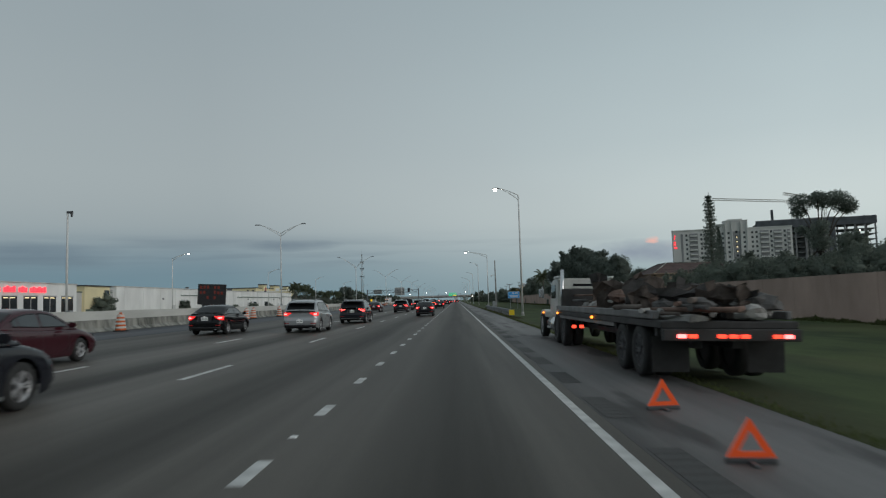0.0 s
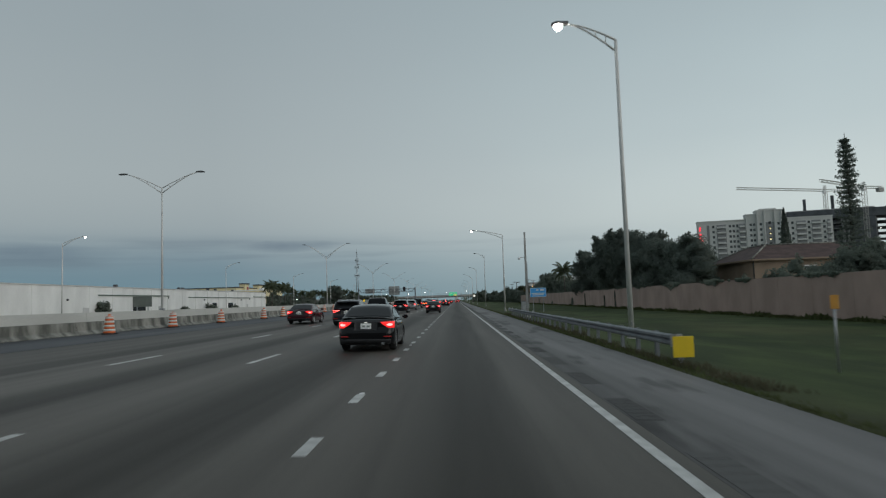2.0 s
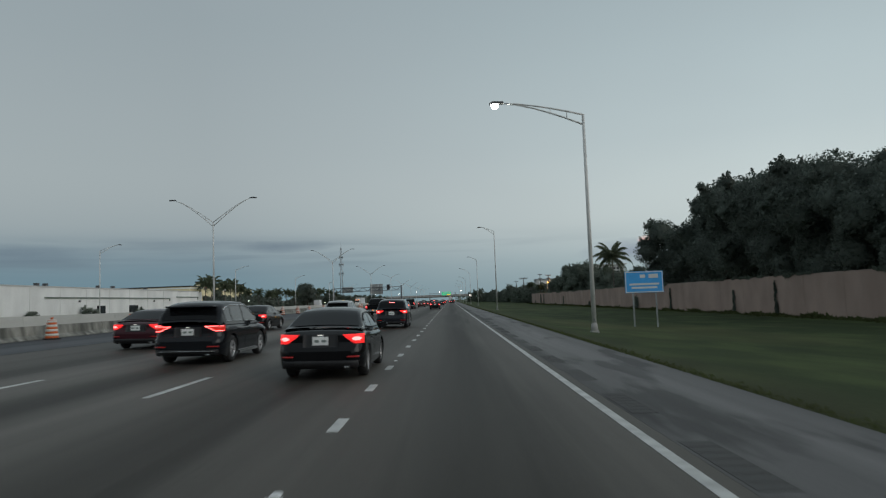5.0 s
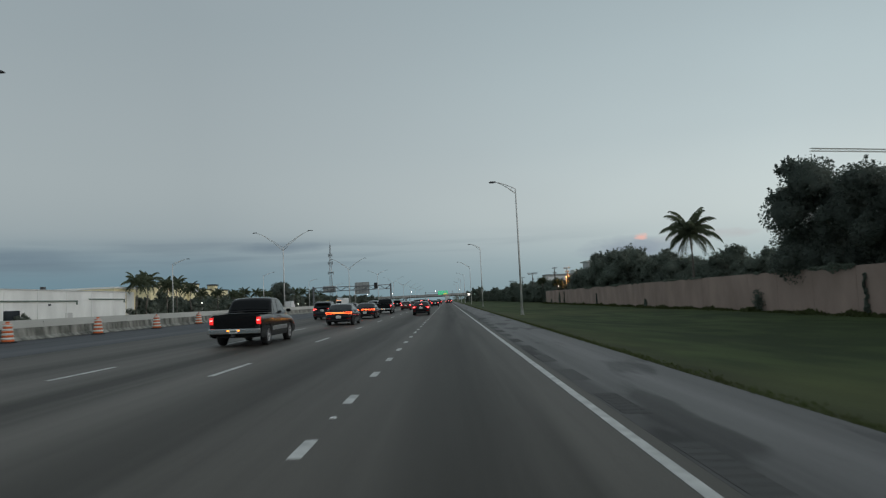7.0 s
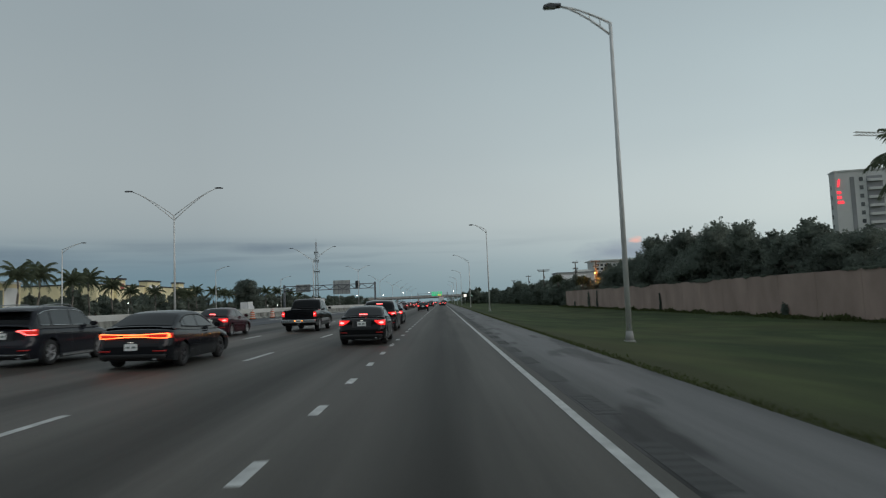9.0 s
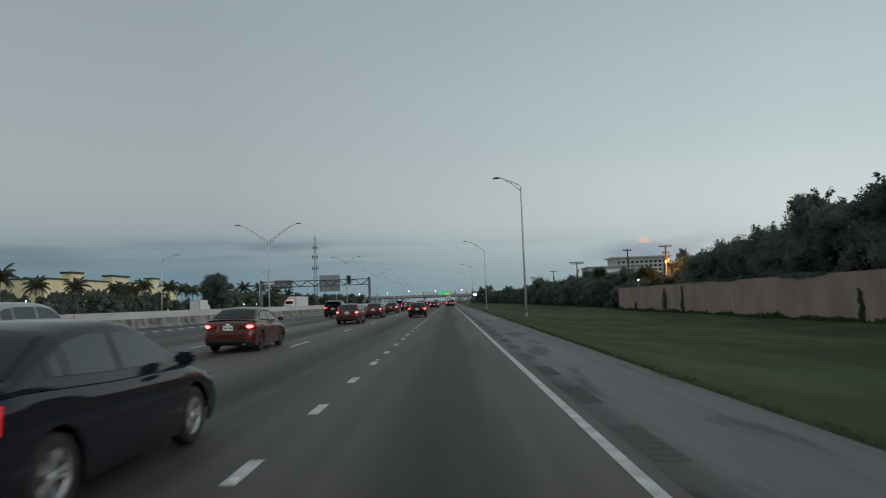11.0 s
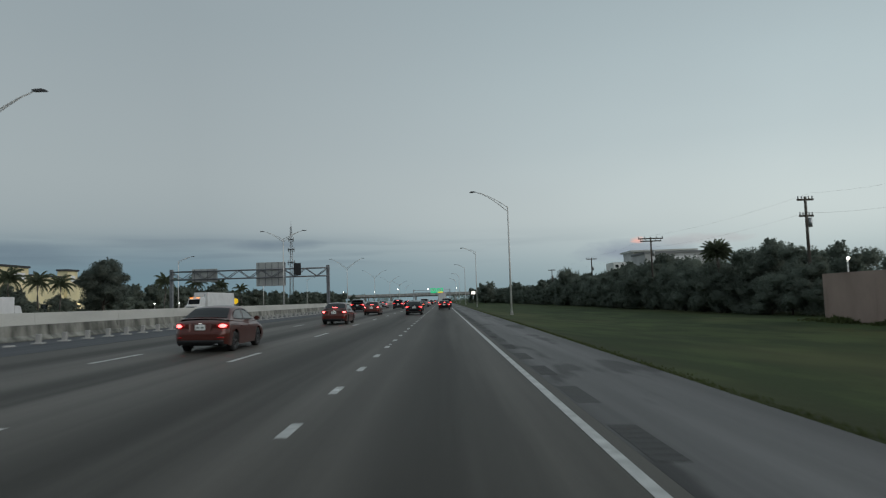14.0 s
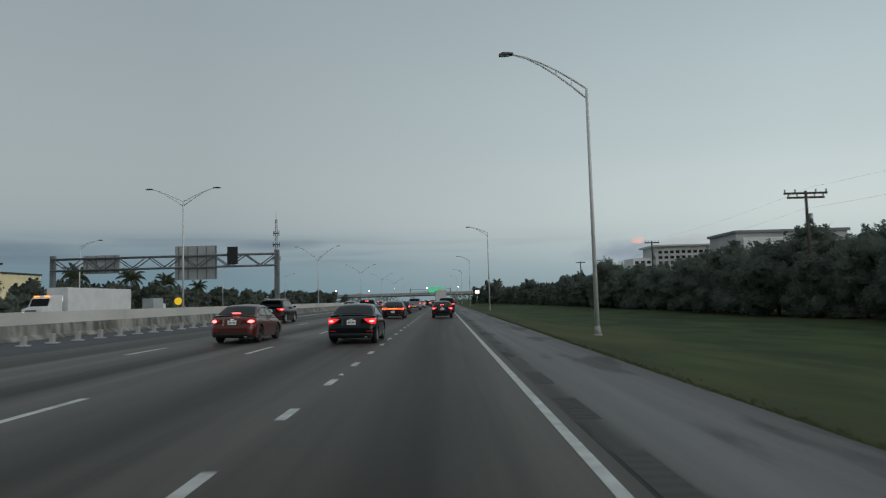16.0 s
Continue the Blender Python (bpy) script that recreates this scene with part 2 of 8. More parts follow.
def lane_mat(name, base, stripes, fine=60.0, stains=0.0):
    """Worn pavement: streaks along the road across x (oil down the middle of a lane, wheel paths), patches and grit.
    stripes: (x, half width, factor)."""
    m = bpy.data.materials.new(name)
    m.use_nodes = True
    nt = m.node_tree
    N, K = nt.nodes.new, nt.links.new
    b = nt.nodes["Principled BSDF"]
    geo, sep, mp, mp2 = N("ShaderNodeNewGeometry"), N("ShaderNodeSeparateXYZ"), N("ShaderNodeMapping"), N("ShaderNodeMapping")
    K(geo.outputs["Position"], sep.inputs[0])
    K(geo.outputs["Position"], mp.inputs[0])
    K(geo.outputs["Position"], mp2.inputs[0])
    mp.inputs["Scale"].default_value = (1.0, 0.025, 1.0)
    mp2.inputs["Scale"].default_value = (0.35, 0.05, 1.0)
    n1, n2, n3 = N("ShaderNodeTexNoise"), N("ShaderNodeTexNoise"), N("ShaderNodeTexNoise")
    K(mp.outputs[0], n1.inputs["Vector"])
    K(mp2.outputs[0], n2.inputs["Vector"])
    K(geo.outputs["Position"], n3.inputs["Vector"])
    n1.inputs["Scale"].default_value, n1.inputs["Detail"].default_value = 1.6, 5.0
    n2.inputs["Scale"].default_value, n2.inputs["Detail"].default_value = 1.0, 5.0
    n3.inputs["Scale"].default_value, n3.inputs["Detail"].default_value = fine, 2.0

    def m2(op, a, b_, c=None, clamp=False):
        k = N("ShaderNodeMath")
        k.operation, k.use_clamp = op, clamp
        for i, v in enumerate((a, b_, c)):
            if v is None:
                continue
            if isinstance(v, (int, float)):
                k.inputs[i].default_value = v
            else:
                K(v, k.inputs[i])
        return k.outputs[0]

    wob = m2("MULTIPLY_ADD", n1.outputs["Fac"], 0.8, -0.4)
    x = m2("ADD", sep.outputs["X"], wob)
    val = m2("MULTIPLY_ADD", n1.outputs["Fac"], 1.1, 0.45)
    val = m2("MULTIPLY", val, m2("MULTIPLY_ADD", n2.outputs["Fac"], 0.5, 0.75))
    val = m2("MULTIPLY", val, m2("MULTIPLY_ADD", n3.outputs["Fac"], 0.5, 0.75))
    if stains:
        # damp and oil stains of no fixed shape
        mp3, n4 = N("ShaderNodeMapping"), N("ShaderNodeTexNoise")
        mp3.inputs["Scale"].default_value = (0.85, 0.16, 1.0)
        K(geo.outputs["Position"], mp3.inputs[0])
        K(mp3.outputs[0], n4.inputs["Vector"])
        n4.inputs["Scale"].default_value, n4.inputs["Detail"].default_value = 1.0, 6.0
        s4 = m2("MULTIPLY", m2("SUBTRACT", n4.outputs["Fac"], 0.555), 15.0, clamp=True)
        val = m2("MULTIPLY", val, m2("MULTIPLY_ADD", s4, -stains, 1.0))
    for cx, hw, fac in stripes:
        d = m2("DIVIDE", m2("SUBTRACT", x, cx), hw)
        g = m2("SUBTRACT", 1.0, m2("MULTIPLY", d, d), clamp=True)
        g.node.use_clamp = True
        val = m2("MULTIPLY", val, m2("MULTIPLY_ADD", g, fac - 1.0, 1.0))
    col = N("ShaderNodeMix")
    col.data_type, col.blend_type = "RGBA", "MULTIPLY"
    col.inputs[0].default_value = 1.0
    col.inputs[6].default_value = (*base, 1)
    cmb = N("ShaderNodeCombineXYZ")
    for i in range(3):
        K(val, cmb.inputs[i])
    K(cmb.outputs[0], col.inputs[7])
    K(col.outputs[2], b.inputs["Base Color"])
    b.inputs["Roughness"].default_value = 0.62
    # oily streaks are dull, worn stone is bright at a low angle
    K(m2("MULTIPLY", val, 0.34, clamp=True), b.inputs["Specular IOR Level"])
    bp = N("ShaderNodeBump")
    bp.inputs["Strength"].default_value, bp.inputs["Distance"].default_value = 0.25, 0.01
    K(n3.outputs["Fac"], bp.inputs["Height"])
    K(bp.outputs[0], b.inputs["Normal"])
    return m


M_ROAD = lane_mat("road_asphalt", (0.071, 0.063, 0.053), [(-0.1, 0.95, 0.56), (-3.8, 0.9, 0.58), (-7.5, 0.8, 0.62), (-11.2, 0.8, 0.66), (-9.4, 1.4, 1.5), (-6.1, 1.2, 1.42), (-13.2, 1.0, 1.15), (-1.96, 0.6, 1.12), (1.35, 0.45, 1.06)])
M_SHOULDER = lane_mat("shoulder_asphalt", (0.112, 0.107, 0.105), [(1.95, 0.5, 0.6), (3.4, 0.9, 1.12), (4.7, 0.5, 0.8)], stains=0.45)
M_DARKSTRIP = lane_mat("inner_shoulder_asphalt", (0.040, 0.042, 0.048), [(-17.0, 1.2, 1.3)])
M_OPP = lane_mat("far_carriageway", (0.17, 0.168, 0.16), [(-40, 1.0, 0.7), (-48, 1.0, 0.7), (-56, 1.0, 0.7)])
M_PAINT = mat("white_road_paint", (0.60, 0.60, 0.58), rough=0.6, var=0.35, scale=3.0, fine=50.0, bump=0.2, world_pos=True)
M_RUMBLE = mat("rumble_groove", (0.078, 0.076, 0.074), rough=0.8, var=0.45, scale=2.2, fine=40, bump=0.3, world_pos=True, rand=0.5, col2=(0.075, 0.075, 0.073), spec=0.28)
M_GRASS = grass_mat("mown_grass")
M_BLADE = leaf_mat("grass_blades", (0.098, 0.120, 0.050), (0.082, 0.092, 0.042))
M_WEED = leaf_mat("dry_weeds", (0.125, 0.112, 0.075), (0.075, 0.074, 0.045))
M_CONC = mat("weathered_concrete", (0.50, 0.49, 0.47), rough=0.85, var=0.4, scale=0.9, fine=25.0, bump=0.25, stretch=(1, 1, 0.5))
M_CONC_DIRTY = mat("stained_concrete", (0.33, 0.325, 0.29), rough=0.9, var=0.5, scale=1.7, fine=18.0, bump=0.35, stretch=(1, 1, 0.35), col2=(0.095, 0.095, 0.083), world_pos=True)
M_CONC_PALE = mat("pale_smooth_concrete", (0.54, 0.535, 0.50), rough=0.8, var=0.18, scale=0.5, fine=12.0, bump=0.1, stretch=(1, 0.3, 1), world_pos=True)
M_WALL = mat("tan_wall", (0.44, 0.325, 0.28), rough=0.9, var=0.22, scale=0.35, fine=14.0, bump=0.2, stretch=(1, 1, 0.6), rand=0.03, col2=(0.34, 0.25, 0.215), world_pos=True)
M_GALV = mat("galvanised_steel", (0.42, 0.43, 0.44), rough=0.45, metal=0.7, var=0.2, scale=2.0, fine=40.0, bump=0.05)
M_RAIL = mat("weathered_rail_steel", (0.22, 0.235, 0.25), rough=0.55, metal=0.35, var=0.3, scale=1.2, fine=30.0, bump=0.05, world_pos=True)
M_GANTRY = mat("weathered_gantry_steel", (0.20, 0.21, 0.225), rough=0.6, metal=0.2, var=0.25, scale=1.5, fine=30.0, bump=0.05)
M_POLE = mat("aluminium_pole", (0.68, 0.68, 0.66), rough=0.5, metal=0.0, var=0.15, scale=1.5, fine=40.0, bump=0.03)
M_STEEL_DK = mat("dark_steel", (0.12, 0.12, 0.125), rough=0.55, metal=0.5, var=0.3, scale=3.0, fine=40.0, bump=0.05)
M_BLACK = mat("black_plastic", (0.02, 0.02, 0.022), rough=0.6, var=0.3, scale=4.0, fine=60.0, bump=0.05)
M_RUBBER = mat("tyre_rubber", (0.030, 0.030, 0.030), rough=0.85, var=0.3, scale=6.0, fine=60.0, bump=0.2)
M_RIM = mat("alloy_rim", (0.62, 0.62, 0.63), rough=0.35, metal=0.5, var=0.15, scale=4.0, fine=50.0, bump=0.0)
M_CHROME = mat("chrome", (0.7, 0.7, 0.7), rough=0.18, metal=1.0, var=0.1, scale=4.0, fine=30.0, bump=0.0)
M_SIDEGLASS = mat("side_glass", (0.040, 0.048, 0.054), rough=0.04, var=0.2, scale=1.0, fine=8.0, bump=0.0, spec=0.5)
M_GLASS = mat("tinted_glass", (0.008, 0.009, 0.010), rough=0.05, var=0.2, scale=1.0, fine=8.0, bump=0.0, spec=0.2)
M_WHITE = mat("white_render", (0.84, 0.84, 0.82), rough=0.8, var=0.15, scale=0.25, fine=6.0, bump=0.1, stretch=(1, 1, 0.4))
M_GREY = mat("grey_render", (0.58, 0.58, 0.57), rough=0.8, var=0.2, scale=0.3, fine=6.0, bump=0.1)
M_YELLOW = mat("yellow_stucco", (0.84, 0.74, 0.46), rough=0.85, var=0.15, scale=0.2, fine=6.0, bump=0.1)
M_GREENTRIM = mat("green_grey_trim", (0.16, 0.20, 0.17), rough=0.7, var=0.2, scale=1.0, fine=20.0)
M_ROOFDK = mat("dark_parapet", (0.06, 0.06, 0.065), rough=0.8, var=0.3, scale=0.8, fine=10.0)
M_TILE = mat("terracotta_roof", (0.105, 0.066, 0.060), rough=0.85, var=0.4, scale=0.8, fine=12.0, bump=0.4, stretch=(1, 1, 3))
M_HOUSE = mat("tan_stucco", (0.36, 0.27, 0.20), rough=0.9, var=0.2, scale=0.5, fine=10.0)
M_WIN_PALE = mat("curtained_window", (0.13, 0.14, 0.145), rough=0.15, var=0.6, scale=0.15, fine=1.0, bump=0.0, rand=0.8)
M_HOTEL = mat("pale_concrete_facade", (0.64, 0.64, 0.62), rough=0.85, var=0.15, scale=0.08, fine=2.0, bump=0.0)
# darker grey: recess shade painted on the hotel, plain roof edge on the office
M_HOTEL_DK = mat("recess_shade_and_trim", (0.30, 0.305, 0.31), rough=0.85, var=0.25, scale=0.1, fine=2.0, bump=0.0)
M_WIN = mat("dark_window", (0.03, 0.035, 0.04), rough=0.12, var=0.3, scale=0.3, fine=4.0, bump=0.0)
M_FRAMEBLD = mat("raw_concrete_frame", (0.30, 0.305, 0.31), rough=0.9, var=0.3, scale=0.2, fine=3.0, bump=0.0)
M_NET = mat("dark_debris_net", (0.13, 0.14, 0.155), rough=0.95, var=0.4, scale=0.2, fine=4.0, bump=0.0)
M_CRANE = mat("crane_steel", (0.50, 0.49, 0.45), rough=0.6, metal=0.2, var=0.2, scale=0.5, fine=10.0, bump=0.0)
M_BARK = mat("bark", (0.085, 0.07, 0.055), rough=0.95, var=0.5, scale=3.0, fine=25.0, bump=0.5, stretch=(1, 1, 0.3))
M_PALMBARK = mat("palm_bark", (0.20, 0.18, 0.155), rough=0.95, var=0.4, scale=2.0, fine=25.0, bump=0.5, stretch=(1, 1, 4))
M_WOODPOLE = mat("weathered_wood_pole", (0.11, 0.095, 0.08), rough=0.95, var=0.4, scale=2.0, fine=30.0, bump=0.3, stretch=(1, 1, 0.1))
M_LEAF = leaf_mat("dark_leaves", (0.192, 0.222, 0.192), (0.154, 0.182, 0.156))
M_LEAF2 = leaf_mat("hedge_leaves", (0.222, 0.254, 0.212), (0.176, 0.206, 0.170))
M_FROND = leaf_mat("palm_fronds", (0.150, 0.172, 0.112), (0.110, 0.130, 0.084))
M_REDPANEL = mat("red_sign_panel", (0.45, 0.10, 0.08), rough=0.5, var=0.3, scale=1.0, fine=8.0, bump=0.0)
M_ORANGE = mat("orange_plastic", (0.75, 0.16, 0.04), rough=0.5, var=0.25, scale=3.0, fine=30.0, bump=0.05)
M_REFLECT = mat("white_reflective_band", (0.78, 0.76, 0.72), rough=0.35, var=0.15, scale=4.0, fine=40.0, bump=0.05)
M_SIGNBLUE = mat("blue_sign_sheeting", (0.07, 0.44, 0.95), rough=0.4, var=0.1, scale=1.0, fine=20.0, bump=0.0)
M_SIGNWHITE = mat("white_sign_sheeting", (0.8, 0.8, 0.8), rough=0.4, var=0.1, scale=2.0, fine=20.0, bump=0.0)
M_AMBERPLATE = mat("amber_marker_sheeting", (0.55, 0.26, 0.03), rough=0.5, var=0.2, scale=2.0, fine=20.0, bump=0.0)
M_SIGNYEL = mat("yellow_marker_sheeting", (0.85, 0.60, 0.02), rough=0.4, var=0.1, scale=2.0, fine=20.0, bump=0.0)
M_SIGNBACK = mat("bare_aluminium_sign_back", (0.46, 0.47, 0.46), rough=0.5, metal=0.3, var=0.15, scale=0.6, fine=12.0, bump=0.0)
M_SIGNBROWN = mat("grey_green_sign_back", (0.17, 0.19, 0.17), rough=0.6, var=0.15, scale=0.6, fine=12.0, bump=0.0)
G_TAIL = glow("tail_lamp_lit", (1.0, 0.03, 0.03), 0.9, (0.4, 0.01, 0.01))
G_BRAKE = glow("brake_lamp_lit", (1.0, 0.115, 0.11), 6.0, (0.6, 0.02, 0.02))
G_LORRY = glow("lorry_tail_lamp_lit", (1.0, 0.06, 0.03), 2.4, (0.4, 0.01, 0.01))
# faint emission: dim tail lamps, and an added glow on unlit bumper reflectors
G_DIMRED = glow("faint_red_glow", (0.8, 0.03, 0.02), 0.05, (0.28, 0.01, 0.01))
G_BARFILL = glow("red_bar_fill", (1.0, 0.04, 0.02), 0.35, (0.3, 0.01, 0.01))
G_RING = glow("orange_red_ring_lit", (1.0, 0.12, 0.03), 5.0, (0.6, 0.08, 0.02))
G_AMBER = glow("amber_lamp_lit", (1.0, 0.28, 0.03), 3.0, (0.7, 0.2, 0.02))
G_STREET = glow("street_lamp_lit", (1.0, 0.95, 0.86), 30.0)
G_STREET_OFF = mat("street_lamp_lens", (0.35, 0.36, 0.37), rough=0.3, var=0.1, bump=0.0)
G_REDSIGN = glow("red_neon_sign", (1.0, 0.04, 0.06), 1.5)
G_WINDOW = glow("lit_window", (1.0, 0.80, 0.45), 1.2)
G_WHITE = glow("white_lamp", (1.0, 0.97, 0.9), 8.0)
G_SODIUM = glow("sodium_lamp", (1.0, 0.42, 0.08), 14.0)
G_MATRIX = glow("amber_matrix_lit", (0.9, 0.10, 0.04), 0.06, (0.03, 0.01, 0.01))

# ---- building blocks ----


def part(name, bm, material, parent=None, label=""):
    me = bpy.data.meshes.new(name)
    bmesh.ops.recalc_face_normals(bm, faces=bm.faces)
    bm.to_mesh(me)
    bm.free()
    me.materials.append(material)
    ob = new(name, me)
    if parent is not None:
        ob.parent = parent
    if label:
        ob["label"] = label
    return ob


def share(name, ob, m, parent=None):
    """Another object on the same mesh."""
    o = new(name, ob.data)
    o.parent = parent
    o.matrix_basis = m
    return o


def thing(name, m, label, category, group="", kind=""):
    ob = new(name)
    ob.empty_display_size = 0.2
    ob.matrix_basis = m
    return tagged(ob, label, category, group, kind)


def box(bm, x0, x1, y0, y1, z0, z1):
    v = [bm.verts.new(p) for p in ((x0, y0, z0), (x1, y0, z0), (x1, y1, z0), (x0, y1, z0), (x0, y0, z1), (x1, y0, z1), (x1, y1, z1), (x0, y1, z1))]
    for f in ((0, 3, 2, 1), (4, 5, 6, 7), (0, 1, 5, 4), (1, 2, 6, 5), (2, 3, 7, 6), (3, 0, 4, 7)):
        bm.faces.new([v[i] for i in f])
    return bm


def bbox(x0, x1, y0, y1, z0, z1, bevel=0.0):
    bm = box(bmesh.new(), x0, x1, y0, y1, z0, z1)
    if bevel:
        bmesh.ops.bevel(bm, geom=bm.edges[:], offset=bevel, segments=2, affect="EDGES", profile=0.5)
    return bm


def cyl(bm, p0, p1, r0, r1=None, n=10, caps=True):
    r1 = r0 if r1 is None else r1
    p0, p1 = Vector(p0), Vector(p1)
    q = (p1 - p0).to_track_quat("Z", "Y")
    rings = []
    for p, r in ((p0, r0), (p1, r1)):
        rings.append([bm.verts.new(p + q @ Vector((math.cos(2 * math.pi * i / n) * r, math.sin(2 * math.pi * i / n) * r, 0))) for i in range(n)])
    for i in range(n):
        f = bm.faces.new((rings[0][i], rings[0][(i + 1) % n], rings[1][(i + 1) % n], rings[1][i]))
        f.smooth = True
    if caps:
        bm.faces.new(rings[0][::-1])
        bm.faces.new(rings[1])
    return bm


def tube(bm, pts, radii, n=8):
    """A bent tapering tube through the points."""
    pts = [Vector(p) for p in pts]
    rings = []
    for i, (p, r) in enumerate(zip(pts, radii)):
        d = pts[min(i + 1, len(pts) - 1)] - pts[max(i - 1, 0)]
        q = d.to_track_quat("Z", "Y")
        rings.append([bm.verts.new(p + q @ Vector((math.cos(2 * math.pi * k / n) * r, math.sin(2 * math.pi * k / n) * r, 0))) for k in range(n)])
    for a, b in zip(rings, rings[1:]):
        for k in range(n):
            bm.faces.new((a[k], a[(k + 1) % n], b[(k + 1) % n], b[k])).smooth = True
    bm.faces.new(rings[0][::-1])
    bm.faces.new(rings[-1])
    return bm


def prism_y(bm, outline, y0, y1):
    """An outline of (x, z) drawn out along y."""
    a = [bm.verts.new((x, y0, z)) for x, z in outline]
    b = [bm.verts.new((x, y1, z)) for x, z in outline]
    n = len(outline)
    for i in range(n):
        bm.faces.new((a[i], a[(i + 1) % n], b[(i + 1) % n], b[i]))
    bm.faces.new(a)
    bm.faces.new(b[::-1])
    return bm


def prism_x(bm, outline, x0, x1):
    """An outline of (y, z) drawn out along x."""
    a = [bm.verts.new((x0, y, z)) for y, z in outline]
    b = [bm.verts.new((x1, y, z)) for y, z in outline]
    n = len(outline)
    for i in range(n):
        bm.faces.new((a[i], a[(i + 1) % n], b[(i + 1) % n], b[i]))
    bm.faces.new(a)
    bm.faces.new(b[::-1])
    return bm


def mesh_from(name, verts, faces, material, smooth=False):
    me = bpy.data.meshes.new(name)
    me.from_pydata([tuple(v) for v in verts], [], [tuple(f) for f in faces])
    me.update()
    me.materials.append(material)
    if smooth:
        me.polygons.foreach_set("use_smooth", [True] * len(me.polygons))
    return me


def road_z(x):
    return 0.02 * (1.7 - x)


# ---- ground and road ----
PROFILE = [(-4000, -0.6), (-300, -0.4), (-90, 0.1), (-68, 0.2), (-66, -0.1), (-31, -0.1), (-28, 0.0), (-22, 0.0), (-20.5, -0.1), (-13, -0.1), (0, -0.25), (3.6, -0.35), (4.3, -0.12), (4.5, -0.068), (5.2, -0.13), (8, -0.42), (14, -0.92), (22, -1.02), (31, -1.05), (60, -1.1), (300, -1.2), (4000, -1.4)]


def ground_z(x):
    for (xa, za), (xb, zb) in zip(PROFILE, PROFILE[1:]):
        if xa <= x <= xb:
            return za + (zb - za) * (x - xa) / (xb - xa)
    return -1.0


def make_ground():
    ys = [-600, -60] + [i * 6.0 for i in range(-5, 120)] + [800, 1200, 2000, 4600]
    xs = []
    for (xa, _), (xb, _) in zip(PROFILE, PROFILE[1:]):
        n = 8 if 5 <= xa < 31 else 1
        xs += [xa + (xb - xa) * i / n for i in range(n)]
    xs.append(PROFILE[-1][0])
    verts, faces = [], []
    for y in ys:
        for x in xs:
            bump = 0.09 * noise.noise((x * 0.11, y * 0.06, 0)) if 5.5 < x < 60 else 0.0
            verts.append((x, y, ground_z(x) + bump))
    n = len(xs)
    for j in range(len(ys) - 1):
        for i in range(n - 1):
            faces.append((j * n + i, j * n + i + 1, (j + 1) * n + i + 1, (j + 1) * n + i))
    ob = new("ground", mesh_from("ground", verts, faces, M_GRASS, True))
    tagged(ob, "mown dark green roadside grass sloping to a shallow swale", "ground", kind="structure")


make_ground()


def slab(name, x0, x1, y0, y1, material, label, category, lift=0.0, depth=0.3):
    bm = bmesh.new()
    prism_y(bm, [(x0, road_z(x0) - depth), (x1, road_z(x1) - depth), (x1, road_z(x1) + lift), (x0, road_z(x0) + lift)], y0, y1)
    return tagged(part(name, bm, material), label, category, kind="structure")


YA, YB = -90.0, 1500.0
ROAD = slab("road", -15.6, 1.95, YA, YB, M_ROAD, "worn grey asphalt motorway lanes with dark oil streaks", "road")


def shoulder_edge(y):
    return 4.42 + 0.38 * min(max((y - 262.0) / 85.0, 0.0), 1.0)


def make_shoulder():
    ys = [YA] + [i * 4.0 for i in range(-4, 110)] + [YB]
    verts, faces = [], []
    for y in ys:
        e = shoulder_edge(y) + 0.05 * noise.noise((y * 0.35, 3.0, 0))
        for x, d in ((1.953, 0.3), (1.953, 0.0), (e, 0.0), (e + 0.04, 0.3)):
            verts.append((x, y, road_z(x) - d))
    for j in range(len(ys) - 1):
        for i in range(3):
            a = j * 4 + i
            faces.append((a, a + 1, a + 5, a + 4)[::-1])
    ob = new("shoulder", mesh_from("shoulder", verts, faces, M_SHOULDER))
    return tagged(ob, "pale grey paved hard shoulder beside the grass", "shoulder", kind="structure")


SHOULDER = make_shoulder()


def strip_edge(y):
    """Where the pale lane ends and the dark inner shoulder begins."""
    return -15.5 + 1.8 * min(max((y - 200.0) / 100.0, 0.0), 1.0) + 0.7 * min(max((y - 300.0) / 80.0, 0.0), 1.0)


def make_inner():
    ys = [YA] + [i * 8.0 for i in range(-2, 60)] + [YB]
    verts, faces = [], []
    for y in ys:
        e = strip_edge(y)
        for x, d in ((-28.1, 0.2), (-28.1, -0.006), (e, -0.006), (e + 0.01, 0.2)):
            verts.append((x, y, road_z(x) - d))
    for j in range(len(ys) - 1):
        for i in range(3):
            a = j * 4 + i
            faces.append((a, a + 1, a + 5, a + 4)[::-1])
    ob = new("inner_shoulder", mesh_from("inner_shoulder", verts, faces, M_DARKSTRIP))
    return tagged(ob, "dark asphalt inner shoulder along a concrete barrier", "shoulder", kind="structure")


INNER = make_inner()


def far_road():
    bm = bmesh.new()
    prism_y(bm, [(-66, -0.3), (-28.2, -0.3), (-28.2, 0.35), (-48, 0.42), (-66, 0.15)], YA, YB)
    tagged(part("far_carriageway", bm, M_OPP), "grey far carriageway beyond the median barrier", "road", kind="structure")


far_road()


def paint(name, x, y0, y1, w, parent):
    bm = bmesh.new()
    z0, z1 = road_z(x - w / 2), road_z(x + w / 2)
    prism_y(bm, [(x - w / 2, z0 - 0.002), (x + w / 2, z1 - 0.002), (x + w / 2, z1 + 0.005), (x - w / 2, z0 + 0.005)], y0, y1)
    return part(name, bm, M_PAINT, parent)


